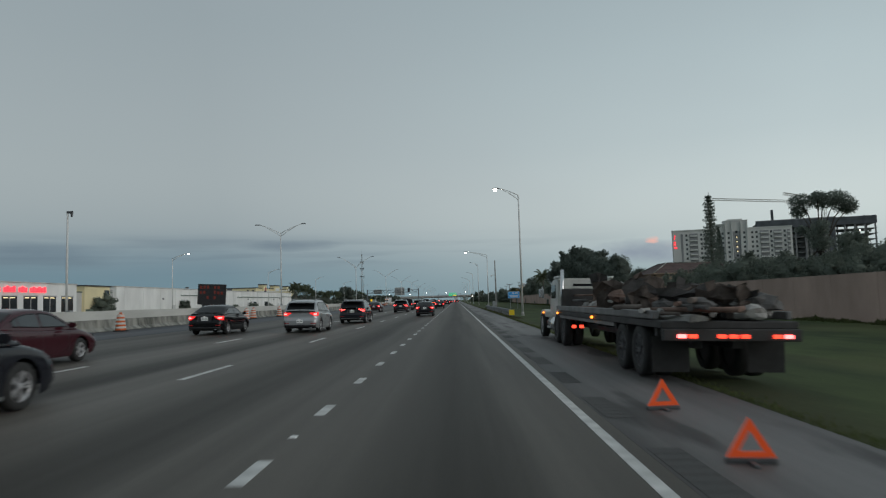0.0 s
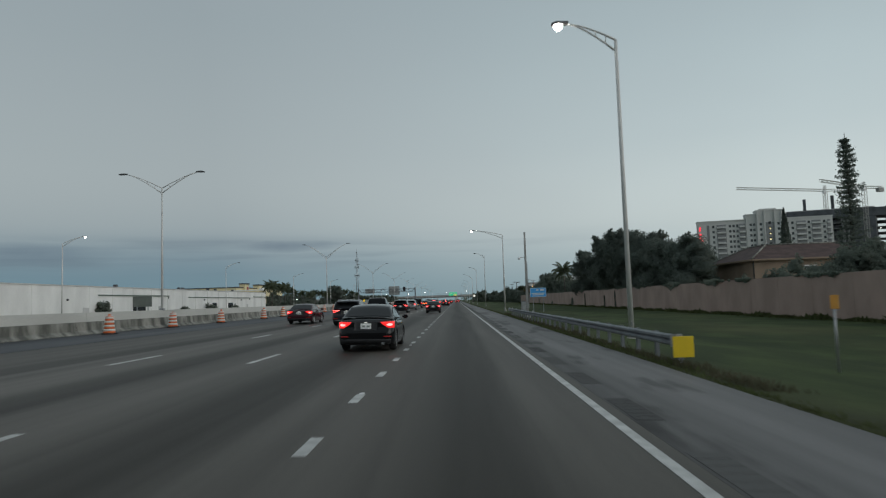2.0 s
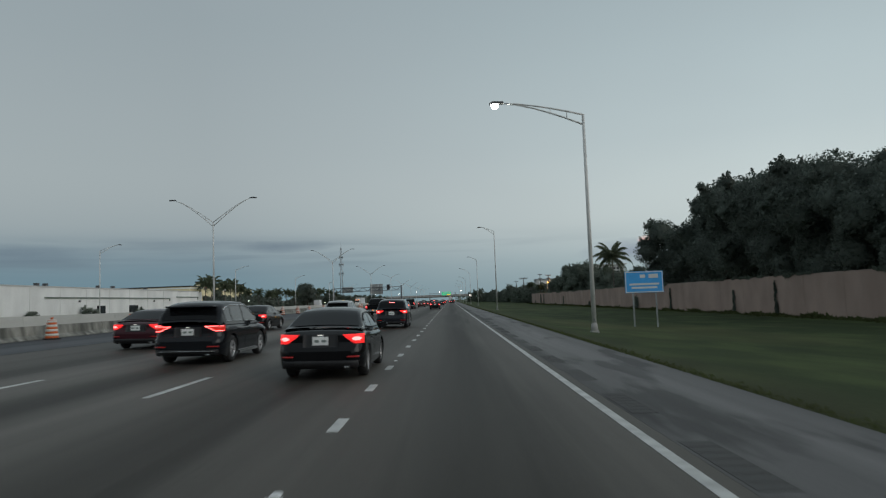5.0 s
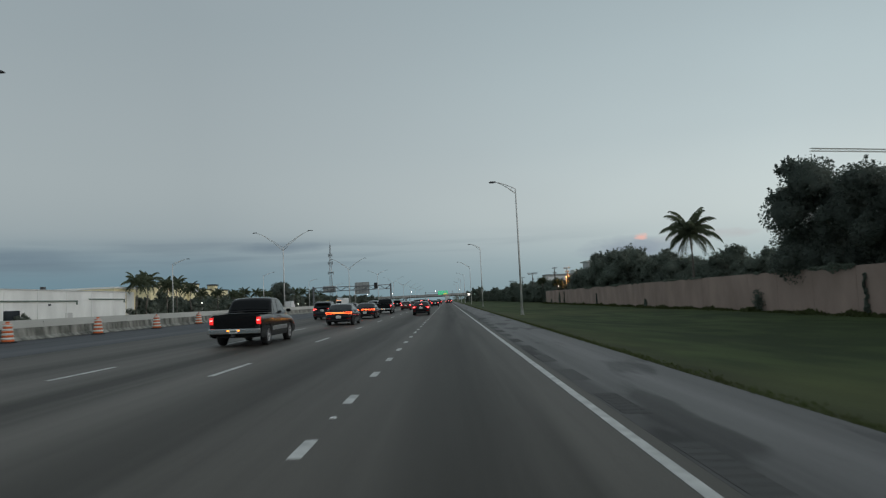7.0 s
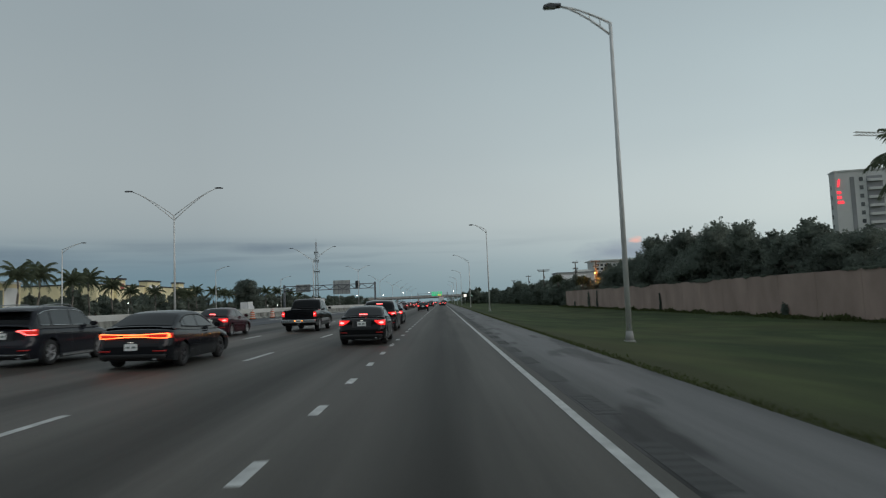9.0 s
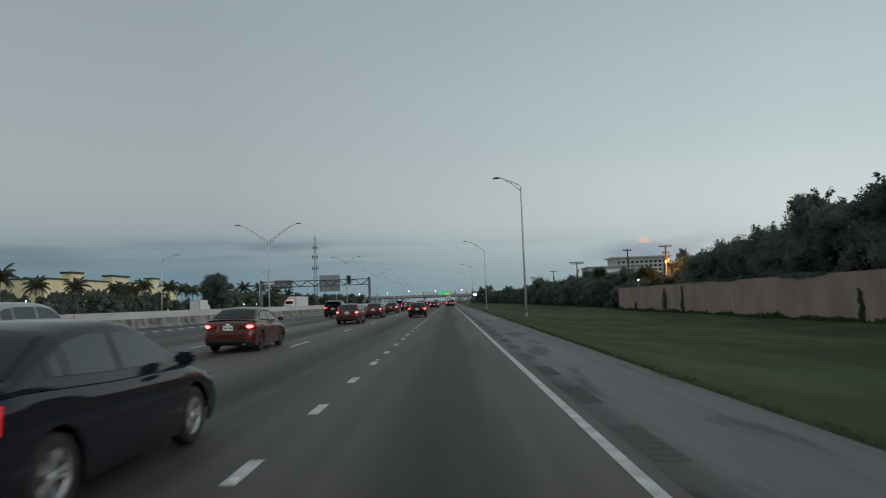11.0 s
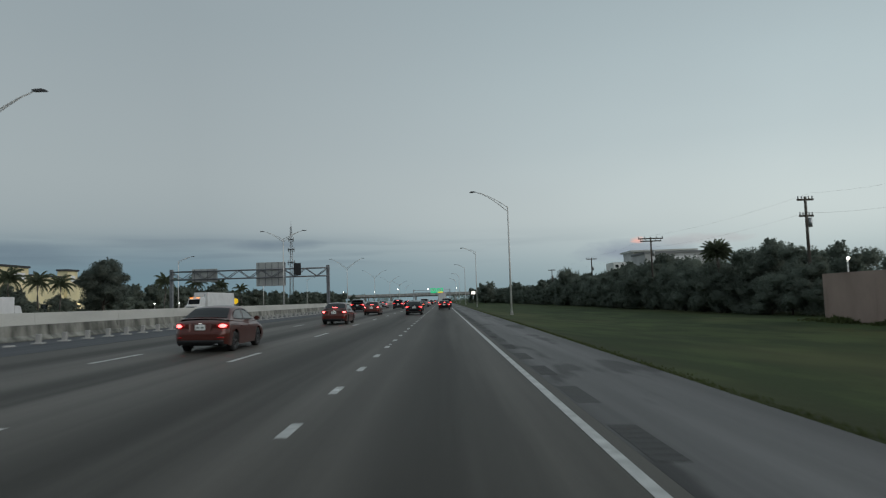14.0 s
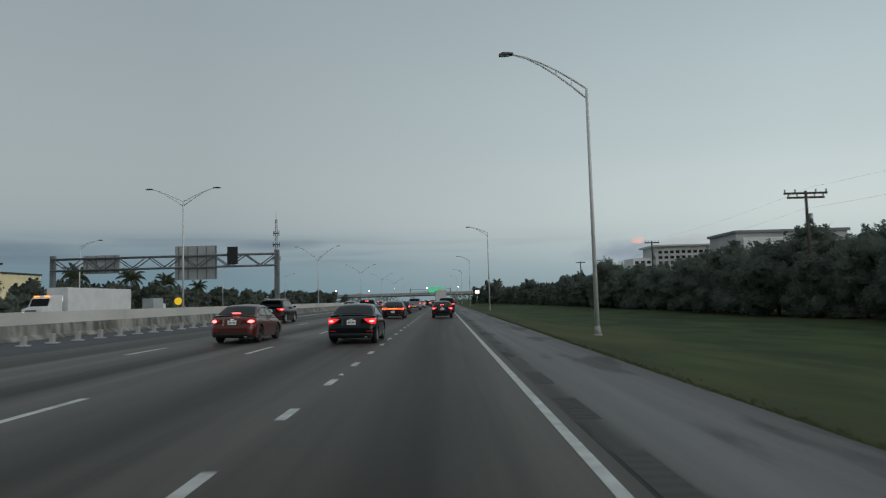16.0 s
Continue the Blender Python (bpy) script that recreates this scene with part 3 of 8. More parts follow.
paint("edge_line", 1.70, YA, YB, 0.14, ROAD)


def joint_seam():
    """A pale sealed joint sawn across the lanes."""
    bm = bmesh.new()
    a, b = (-11.0, 112.5), (3.1, 111.0)
    q = [(a[0], a[1] - 0.11), (b[0], b[1] - 0.11), (b[0], b[1] + 0.11), (a[0], a[1] + 0.11)]
    lo = [bm.verts.new((x, y, road_z(x) - 0.003)) for x, y in q]
    hi = [bm.verts.new((x, y, road_z(x) + 0.0035)) for x, y in q]
    bm.faces.new(hi)
    for i in range(4):
        bm.faces.new((lo[i], lo[(i + 1) % 4], hi[(i + 1) % 4], hi[i]))
    part("joint_seam", bm, mat("pale_joint_filler", (0.40, 0.40, 0.39), rough=0.85, var=0.4, scale=1.5, fine=30.0, world_pos=True), ROAD)


joint_seam()


def dash_lines():
    dot = paint("lane_dot", -1.96, -0.46, 0.46, 0.15, ROAD)
    dot.location.y = 10.25 - 6 * 3.56
    for k in range(-5, 150):
        share("lane_dot", dot, pose(0, 10.25 + 3.56 * min(k, 25) + 3.646 * max(k - 25, 0), 0), ROAD)
    for x in (-5.76, -9.45):
        dash = paint("lane_dash", x, 0, 3.05, 0.14, ROAD)
        dash.location.y = 14.2 - 12.19 * 3
        for k in range(-2, 70):
            share("lane_dash", dash, pose(0, 14.2 + 12.19 * k, 0), ROAD)
    bm = bmesh.new()
    for i in range(7):
        y = i * 0.275 - 0.9
        box(bm, -0.18, 0.18, y, y + 0.255, -0.004, 0.0045)
    groove = part("rumble_groove", bm, M_RUMBLE, SHOULDER)
    groove.matrix_basis = pose(2.18, -4.6, road_z(2.18), 0, 1.15, 0)
    for k in range(1, 118):
        share("rumble_groove", groove, pose(2.18, -4.6 + 3.74 * k, road_z(2.18), 0, 1.15, 0), SHOULDER)
    stud = bmesh.new()
    prism_y(stud, [(-0.05, 0), (0.05, 0), (0.03, 0.016), (-0.03, 0.016)], -0.05, 0.05)
    s = part("road_stud", stud, M_SIGNWHITE, ROAD)
    s.matrix_basis = pose(-1.96, 8.3, road_z(-1.96))
    for k in range(1, 32):
        share("road_stud", s, pose(-1.96, 8.3 + 12.19 * k, road_z(-1.96)), ROAD)


dash_lines()

# ---- barriers, rails, walls ----
JERSEY = [(-0.36, 0.0), (0.36, 0.0), (0.36, 0.06), (0.14, 0.24), (0.09, 0.69), (-0.09, 0.69), (-0.14, 0.24), (-0.36, 0.06)]


def barrier_x(y):
    """Line of the near concrete barrier: it closes in on the lanes further on."""
    def ease(a, b):
        t = min(max((y - a) / (b - a), 0.0), 1.0)
        return t * t * (3 - 2 * t)
    return -20.3 - 3.4 * ease(120, 205) + 6.0 * ease(225, 372)


def barriers():
    near = tagged(new("concrete_barrier"), "stained grey precast concrete barrier along the inner shoulder", "barrier", kind="structure")
    near.location = (barrier_x(0), 0, 0)
    bm = bmesh.new()
    prism_y(bm, JERSEY, 0.02, 5.98)
    box(bm, -0.31, -0.05, 1.0, 1.5, 0.0, 0.05)
    box(bm, 0.05, 0.31, 4.4, 4.9, 0.0, 0.05)
    first = None
    y = -40.0
    while y < 720:
        xa, xb = barrier_x(y), barrier_x(y + 6)
        m = Matrix.Translation((-barrier_x(0), 0, 0)) @ pose(xa, y, road_z(xa) - 0.02, 0, 0, -math.degrees(math.atan2(xb - xa, 6.0)))
        if first is None:
            first = part("barrier_unit", bm, M_CONC_DIRTY, near)
            first.matrix_basis = m
        else:
            share("barrier_unit", first, m, near)
        y += 6.0
    bm = bmesh.new()
    prof = [(-0.28, 0.0), (0.28, 0.0), (0.26, 0.3), (0.15, 1.25), (-0.15, 1.25), (-0.26, 0.3)]
    med = tagged(new("median_barrier"), "pale smooth concrete median barrier wall under the street lamps", "barrier", kind="structure")
    med.location = (-28.8, 0, 0.35)
    prism_y(bm, prof, 0.01, 11.99)
    one = part("barrier_section", bm, M_CONC_PALE, med)
    one.location.y = -60
    for k in range(1, 80):
        share("barrier_section", one, pose(0, -60 + 12 * k, 0), med)


barriers()


def barrier_feet():
    """Pale anchor pads on the dark strip along the barrier, some of them with short posts."""
    post = plate_ = None
    y = 271.0
    pad = None
    while y < 470:
        x = -15.7 - 0.0207 * max(365.0 - y, -60.0)
        m = pose(x, y, road_z(x), 0, 1.15, 4)
        if not 340 < y < 406:
            m = pose(x, y, road_z(x) + 0.006, 0, 1.15, 38)
            if pad is None:
                pad = part("anchor_pad", bbox(-0.2, 0.2, -0.13, 0.13, -0.02, 0.06, 0.015), M_CONC, INNER)
                pad.matrix_basis = m
            else:
                share("anchor_pad", pad, m, INNER)
        elif post is None:
            post = part("barrier_foot", bbox(-0.09, 0.09, -0.09, 0.09, -0.02, 0.40, 0.02), M_CONC, INNER)
            plate_ = part("foot_plate", bbox(-0.22, 0.22, -0.17, 0.17, -0.02, 0.06, 0.015), M_CONC, post)
            post.matrix_basis = m
        else:
            share("foot_plate", plate_, pose(0, 0, 0), share("barrier_foot", post, m, INNER))
        y += 1.77


barrier_feet()


def guardrail():
    g = thing("guardrail", pose(5.05, 61.6, -0.12), "galvanised steel guardrail on posts beside the shoulder", "guardrail")
    L = 52.0
    prof = [(0.0, 0.43), (-0.075, 0.47), (-0.075, 0.53), (0.0, 0.575), (-0.075, 0.62), (-0.075, 0.68), (0.0, 0.72)]
    bm = bmesh.new()
    out = prof + [(x + 0.006, z) for x, z in prof[::-1]]
    prism_y(bm, out, 0.2, L)
    part("rail", bm, M_RAIL, g, "weathered galvanised wave-shaped rail")
    pb = bbox(0.10, 0.20, -0.07, 0.07, -0.5, 0.72)
    bb = bbox(0.008, 0.10, -0.06, 0.06, 0.44, 0.72)
    p0, b0 = part("post", pb, M_RAIL, g), part("block", bb, M_WOODPOLE, g)
    rb = bbox(-0.01, 0.03, -0.05, 0.05, 0.722, 0.83, 0.01)
    r0 = part("reflector", rb, M_SIGNWHITE, g, "white reflector tab")
    p0.location.y = b0.location.y = 0.6
    r0.location.y = 30.8
    for i in range(1, 27):
        share("post", p0, pose(0, 0.6 + 1.905 * i, 0), g)
        share("block", b0, pose(0, 0.6 + 1.905 * i, 0), g)
    for y in (44, 48, 51):
        share("reflector", r0, pose(0, y, 0), g)
    bm = bbox(-0.22, 0.27, -0.03, 0.02, 0.20, 0.70, 0.01)
    part("end_marker", bm, M_SIGNYEL, g, "plain bright yellow square end marker")
    bm = bmesh.new()
    prism_x(bm, [(0.02, 0.40), (0.5, 0.43), (0.5, 0.72), (0.02, 0.75)], -0.12, 0.02)
    part("end_shoe", bm, M_GALV, g)


guardrail()


def panel_wall():
    w = tagged(new("wall_east"), "tall tan masonry boundary wall in panels with faint stains", "wall", kind="structure")
    w.location = (31.0, -60, -1.15)
    H = 3.85
    bm = bbox(-0.08, 0.08, 0.22, 5.88, 0.0, H, 0.015)
    p = part("panel", bm, M_WALL, w)
    bm = bmesh.new()
    box(bm, -0.09, 0.09, -0.215, 0.215, 0.0, H + 0.06)
    q = part("pilaster", bm, M_WALL, w)
    bm = bbox(-0.09, 0.09, 0.2, 5.9, H, H + 0.06, 0.01)
    c = part("coping", bm, M_WALL, w)
    n = 70
    for k in range(1, n):
        share("panel", p, pose(0, 6.1 * k, 0), w)
        share("coping", c, pose(0, 6.1 * k, 0), w)
    for k in range(1, n + 1):
        share("pilaster", q, pose(0, 6.1 * k, 0), w)


panel_wall()

# ---- street lamps and poles ----


def lamp_head(parent, x, z, lit):
    """A flat roadway lamp head that hangs out at -x from the arm's end."""
    bm = bmesh.new()
    prism_y(bm, [(x + 0.1, z - 0.03), (x - 0.62, z - 0.07), (x - 0.66, z + 0.0), (x - 0.45, z + 0.09), (x + 0.1, z + 0.06)], -0.17, 0.17)
    h = part("lamp_head", bm, M_STEEL_DK, parent)
    if lit:
        bm = bmesh.new()
        bmesh.ops.create_uvsphere(bm, u_segments=12, v_segments=6, radius=0.22, matrix=Matrix.Translation((x - 0.36, 0, z - 0.13)) @ Matrix.Diagonal((1.0, 0.9, 0.85, 1)))
        part("lens", bm, G_STREET, h, "glowing white lamp lens")
    else:
        bm = bbox(x - 0.58, x - 0.12, -0.13, 0.13, z - 0.095, z - 0.07)
        part("lens", bm, G_STREET_OFF, h)


def arm(x0, z0, x1, z1, parent, bow=1.45):
    """A truss arm of two tubes from the pole's top to the head."""
    def height(za, t):
        return za + (z1 - za) * (1 - (1 - t) ** bow)
    for za, nm in ((z0, "arm"), (z0 - 0.55, "arm_brace")):
        bm = bmesh.new()
        tube(bm, [(x0 + (x1 - x0) * t, 0, height(za, t)) for t in (0, 0.2, 0.4, 0.6, 0.8, 1.0)], [0.05, 0.048, 0.045, 0.042, 0.038, 0.035], 6)
        part(nm, bm, M_POLE, parent)
    for t in (0.2, 0.4):
        xa = x0 + (x1 - x0) * t
        bm = bmesh.new()
        cyl(bm, (xa, 0, height(z0, t)), (xa, 0, height(z0 - 0.55, t)), 0.022, n=5)
        part("arm_strut", bm, M_POLE, parent)


def street_lamp(x, y, H, reach, lit, rise=0.75, lean=0.0, label="tall grey single-arm street lamp beside the road"):
    zb = ground_z(x)
    t = thing("street_lamp", pose(x, y, zb, 0, lean, 0), label, "street lamp", "single-arm street lamps")
    h = H - zb
    bm = bmesh.new()
    cyl(bm, (0, 0, 0.25), (0, 0, h), 0.125, 0.075, 12)
    part("pole", bm, M_POLE, t)
    bm = bbox(-0.2, 0.2, -0.2, 0.2, -0.3, 0.06, 0.02)
    cyl(bm, (0, 0, 0.05), (0, 0, 0.45), 0.2, 0.15, 10)
    part("base", bm, M_CONC, t)
    arm(0, h, -reach, h + rise, t)
    lamp_head(t, -reach, h + rise, lit)
    bm = bbox(-0.03, 0.03, -0.135, -0.10, 0.55, 0.75, 0.01)
    part("hand_hole_cover", bm, M_GALV, t)
    return t


for (x, y, H, reach, lit, rise) in ((7.45, 75.4, 13.3, 2.25, True, 0.85), (7.15, 147.8, 11.4, 4.4, True, 0.8), (7.85, 230.4, 13.5, 2.25, False, 0.85), (8.2, 316.8, 13.65, 2.3, False, 0.95), (8.35, 394.5, 12.75, 4.0, False, 2.0), (8.2, 472, 12.8, 3.0, False, 1.0), (8.2, 551, 13.0, 3.0, False, 1.0), (8.2, 632, 13.0, 3.0, False, 1.0), (8.2, 712, 13.0, 3.0, False, 1.0)):
    street_lamp(x, y, H, reach, lit, rise)


def twin_lamp(y, h=10.5, reach=4.65, rise=2.85):
    """A median pole with two truss arms; the arms of the older poles are flatter and shorter."""
    t = thing("twin_street_lamp", pose(-28.8, y, 1.58), "grey twin-arm street lamp on the median barrier", "street lamp", "twin-arm median street lamps")
    bm = bmesh.new()
    cyl(bm, (0, 0, 0), (0, 0, h), 0.12, 0.075, 10)
    part("pole", bm, M_POLE, t)
    part("base", bbox(-0.2, 0.2, -0.2, 0.2, -0.05, 0.18, 0.02), M_GALV, t)
    for s in (-1, 1):
        for drop in (0.0, 0.5):
            pts = [(s * reach * u, 0, h - drop * (1 - u) ** 1.5 + rise * (1 - (1 - u) ** 1.25)) for u in (0.0, 0.2, 0.4, 0.6, 0.8, 1.0)]
            bm = bmesh.new()
            tube(bm, pts, [0.05, 0.047, 0.044, 0.04, 0.037, 0.034], 6)
            part("arm" if drop == 0 else "arm_brace", bm, M_POLE, t)
        for u in (0.2, 0.4):
            top = h + rise * (1 - (1 - u) ** 1.25)
            bm = bmesh.new()
            cyl(bm, (s * reach * u, 0, top), (s * reach * u, 0, top - 0.5 * (1 - u) ** 1.5), 0.02, n=5)
            part("arm_strut", bm, M_POLE, t)
        z = h + rise
        bm = bmesh.new()
        prism_y(bm, [(s * (reach - 0.12), z - 0.05), (s * (reach + 0.66), z - 0.06), (s * (reach + 0.7), z + 0.0), (s * (reach + 0.45), z + 0.08), (s * (reach - 0.12), z + 0.05)], -0.16, 0.16)
        part("lamp_head", bm, M_STEEL_DK, t)
    return t


for y in (28.3, 109.5, 434.0):
    twin_lamp(y, 11.95, 3.55, 1.5)
for y in (192.0, 274.0, 352.4, 515.0, 597.0, 678.0, 759.0, 840.0):
    twin_lamp(y)


def far_lamp(y, lit):
    t = thing("street_lamp", pose(-68, y, 0.2, 0, 0, 180), "slender grey street lamp along the far carriageway", "street lamp", "far carriageway street lamps")
    bm = bmesh.new()
    cyl(bm, (0, 0, -0.2), (0, 0, 13.4), 0.13, 0.08, 8)
    part("pole", bm, M_POLE, t)
    arm(0, 13.4, -3.6, 14.5, t)
    lamp_head(t, -3.6, 14.5, lit)


for k, lit in enumerate((True, False, False, False, False, False, False)):
    far_lamp(158.5 + 81.5 * k, lit)


def tall_pole():
    t = thing("camera_pole", pose(-65, 110.1, 0.2), "tall slim grey pole with a small traffic camera on top", "pole")
    bm = bmesh.new()
    cyl(bm, (0, 0, -0.2), (0, 0, 18.0), 0.22, 0.14, 10)
    part("pole", bm, M_POLE, t)
    bm = bbox(-0.15, 0.9, -0.15, 0.15, 17.9, 18.3, 0.04)
    cyl(bm, (0.7, 0, 17.9), (0.7, 0, 17.3), 0.2, 0.14, 10)
    part("camera_unit", bm, M_STEEL_DK, t)
    part("cabinet", bbox(0.25, 0.9, -0.4, 0.4, 0.4, 1.6, 0.03), M_GALV, t)


tall_pole()


def concrete_post():
    t = thing("concrete_pole", pose(6.6, 110.4, -0.3), "square grey concrete pole with a control cabinet and cameras", "pole")
    bm = bmesh.new()
    v0, v1 = 0.118, 0.08
    lo = [bm.verts.new((sx * v0, sy * v0, -0.2)) for sx, sy in ((-1, -1), (1, -1), (1, 1), (-1, 1))]
    hi = [bm.verts.new((sx * v1, sy * v1, 8.3)) for sx, sy in ((-1, -1), (1, -1), (1, 1), (-1, 1))]
    for i in range(4):
        bm.faces.new((lo[i], lo[(i + 1) % 4], hi[(i + 1) % 4], hi[i]))
    bm.faces.new(hi)
    bmesh.ops.bevel(bm, geom=[e for e in bm.edges if abs(e.verts[0].co.z - e.verts[1].co.z) > 1], offset=0.03, segments=2, affect="EDGES")
    part("post", bm, M_CONC, t)
    c = part("cabinet", bbox(-0.58, -0.16, -0.22, 0.22, 0.35, 1.55, 0.03), M_GALV, t, "grey steel control cabinet")
    part("door", bbox(-0.54, -0.20, -0.24, -0.221, 0.42, 1.48, 0.005), M_GALV, c)
    part("vent_hood", bbox(-0.61, -0.14, -0.25, 0.25, 1.55, 1.59, 0.01), M_STEEL_DK, c)
    part("base_collar", bbox(-0.26, 0.26, -0.26, 0.26, -0.2, 0.35, 0.04), M_CONC, t)
    part("junction_box", bbox(-0.13, 0.16, -0.24, -0.12, 0.9, 1.4, 0.02), M_GALV, t)
    bm = bbox(-0.62, -0.10, -0.03, 0.03, 5.80, 5.87)
    bmesh.ops.create_uvsphere(bm, u_segments=10, v_segments=6, radius=0.13, matrix=Matrix.Translation((-0.62, 0, 5.75)))
    part("dome_camera", bm, M_SIGNWHITE, t, "small white dome camera on a bracket")
    bm = bmesh.new()
    cyl(bm, (0.15, -0.14, 1.5), (0.12, -0.12, 5.3), 0.025, n=6)
    part("conduit", bm, M_GALV, t)


concrete_post()


def blue_sign():
    t = thing("road_sign", pose(14.0, 161.8, ground_z(14)), "bright blue motorway service sign with white border on posts", "sign")
    for s in (-0.85, 0.85):
        part("post", bbox(s - 0.05, s + 0.05, 0.03, 0.10, -0.3, 4.2), M_GALV, t)
    z0, z1, w = 2.55, 4.15, 1.42
    p = part("panel", bbox(-w, w, -0.02, 0.02, z0, z1, 0.008), M_SIGNBLUE, t)
    bm = bmesh.new()
    for a in ((-w + .03, w - .03, z1 - .09, z1 - .03), (-w + .03, w - .03, z0 + .03, z0 + .09), (-w + .03, -w + .09, z0 + .09, z1 - .09), (w - .09, w - .03, z0 + .09, z1 - .09)):
        box(bm, a[0], a[1], -0.027, -0.021, a[2], a[3])
    part("border", bm, M_SIGNWHITE, p, "white border line")
    for a in ((-0.3, 0.1, 1.15, 1.40), (0.35, 1.05, 1.12, 1.42), (-1.1, 1.1, 0.62, 0.76), (-0.95, 0.95, 0.36, 0.50)):
        part("line_of_writing", bbox(a[0], a[1], -0.027, -0.021, z0 + a[2] - 0.05, z0 + a[3] - 0.05), M_SIGNWHITE, p)


blue_sign()


def marker_post(x, y):
    zb = ground_z(x)
    t = thing("marker_post", pose(x, y, zb), "thin post with a small amber marker plate standing in grass", "marker post")
    bm = bmesh.new()
    cyl(bm, (0, 0, -0.2), (0, 0, 1.95), 0.03, n=8)
    part("post", bm, M_GALV, t)
    part("plate", bbox(-0.11, 0.11, -0.045, -0.03, 1.60, 1.95, 0.005), M_AMBERPLATE, t, "small amber plate")


marker_post(9.2, 62.5)


def brown_sign():
    t = thing("road_sign", pose(-68.5, 188.8, 0.1), "back of a dull grey-green sign on two posts", "sign")
    for s in (-1.2, 1.2):
        part("post", bbox(s - 0.08, s + 0.08, 0.05, 0.2, -0.2, 4.4), M_GALV, t)
    part("panel", bbox(-2.1, 2.1, -0.03, 0.03, 2.3, 4.6, 0.01), M_SIGNBROWN, t)


brown_sign()


def drums():
    ys = [38, 50, 53, 56, 60, 63.5, 72, 81, 90, 98.5, 109.6, 118.4, 127.2, 136, 145, 153.5, 162, 171, 179, 185, 191, 199.6, 207.8, 217.5, 228, 265, 270, 275.5, 282]
    first = None
    for i, y in enumerate(ys):
        x = barrier_x(y) + 1.15 + 0.25 * math.sin(i * 2.1)
        m = pose(x, y, road_z(x), 0, 0, 37 * i)
        if first is None:
            first = thing("traffic_drum", m, "orange and white banded plastic traffic drum by the barrier", "traffic drum", "traffic drums along the barrier")
            prof = [(0.30, 0.06), (0.29, 0.28), (0.265, 0.29), (0.26, 0.50), (0.24, 0.51), (0.235, 0.72), (0.215, 0.73), (0.21, 0.93), (0.16, 0.98)]
            for k in range(0, len(prof) - 1):
                (r0, z0), (r1, z1) = prof[k], prof[k + 1]
                if z1 - z0 < 0.03:
                    continue
                bands = 2
                for b in range(bands):
                    za, zb = z0 + (z1 - z0) * b / bands, z0 + (z1 - z0) * (b + 1) / bands
                    ra, rb = r0 + (r1 - r0) * b / bands, r0 + (r1 - r0) * (b + 1) / bands
                    bm = bmesh.new()
                    cyl(bm, (0, 0, za), (0, 0, zb), ra, rb, 16)
                    part("band", bm, M_ORANGE if b == 0 else M_REFLECT, first)
            bm = bmesh.new()
            cyl(bm, (0, 0, 0.0), (0, 0, 0.07), 0.42, 0.38, 16)
            part("rubber_base", bm, M_RUBBER, first)
            part("handle", bbox(-0.09, 0.09, -0.02, 0.02, 0.96, 1.08, 0.01), M_ORANGE, first)
        else:
            copy_thing(first, m)


drums()


def round_sign():
    t = thing("road_sign", pose(-67.5, 530, 0.2), "lit yellow round warning sign on a post by the far carriageway", "sign")
    bm = bmesh.new()
    cyl(bm, (0, 0, -0.2), (0, 0, 3.2), 0.08, n=8)
    part("post", bm, M_GALV, t)
    bm = bmesh.new()
    cyl(bm, (0, -0.12, 3.0), (0, -0.06, 3.0), 0.95, n=24)
    part("disc", bm, glow("lit_yellow_disc", (1.0, 0.62, 0.03), 0.5, (0.8, 0.5, 0.02)), t, "glowing yellow disc")


round_sign()


def message_board():
    t = thing("message_board", pose(-26.6, 72.0, 0.57, 0, 3, 8) @ Matrix.Diagonal((0.87, 0.87, 0.95, 1)), "portable roadworks message board with dim amber matrix on an orange trailer", "message board")
    part("panel", bbox(-1.7, 1.7, -0.12, 0.12, 1.4, 3.75, 0.04), M_BLACK, t, "large black matrix panel")
    rng = random.Random(5)
    for row in range(3):
        for c in range(7):
            if (row == 2 and c not in (2, 3, 4)) or rng.random() < 0.22:
                continue
            x = -1.45 + c * 0.42
            z = 3.35 - row * 0.55 + rng.uniform(-0.05, 0.05)
            bm = bbox(x, x + 0.26, -0.135, -0.121, z - 0.17, z + 0.17)
            part("matrix_cell", bm, G_MATRIX, t)
    bm = bmesh.new()
    cyl(bm, (0, 0.2, 0.5), (0, 0.2, 2.6), 0.09, n=10)
    part("mast", bm, M_ORANGE, t)
    part("trailer_bed", bbox(-0.8, 0.8, -1.1, 1.4, 0.42, 0.60, 0.03), M_ORANGE, t)
    part("battery_box", bbox(-0.6, 0.6, 0.5, 1.2, 0.6, 1.0, 0.03), M_ORANGE, t)
    for s in (-0.95, 0.95):
        bm = bmesh.new()
        cyl(bm, (s - 0.1, 0, 0.32), (s + 0.1, 0, 0.32), 0.32, n=16)
        part("wheel", bm, M_RUBBER, t)
    bm = bmesh.new()
    cyl(bm, (0, -1.0, 0.5), (0, -2.3, 0.45), 0.05, n=8)
    part("tow_bar", bm, M_STEEL_DK, t)


message_board()


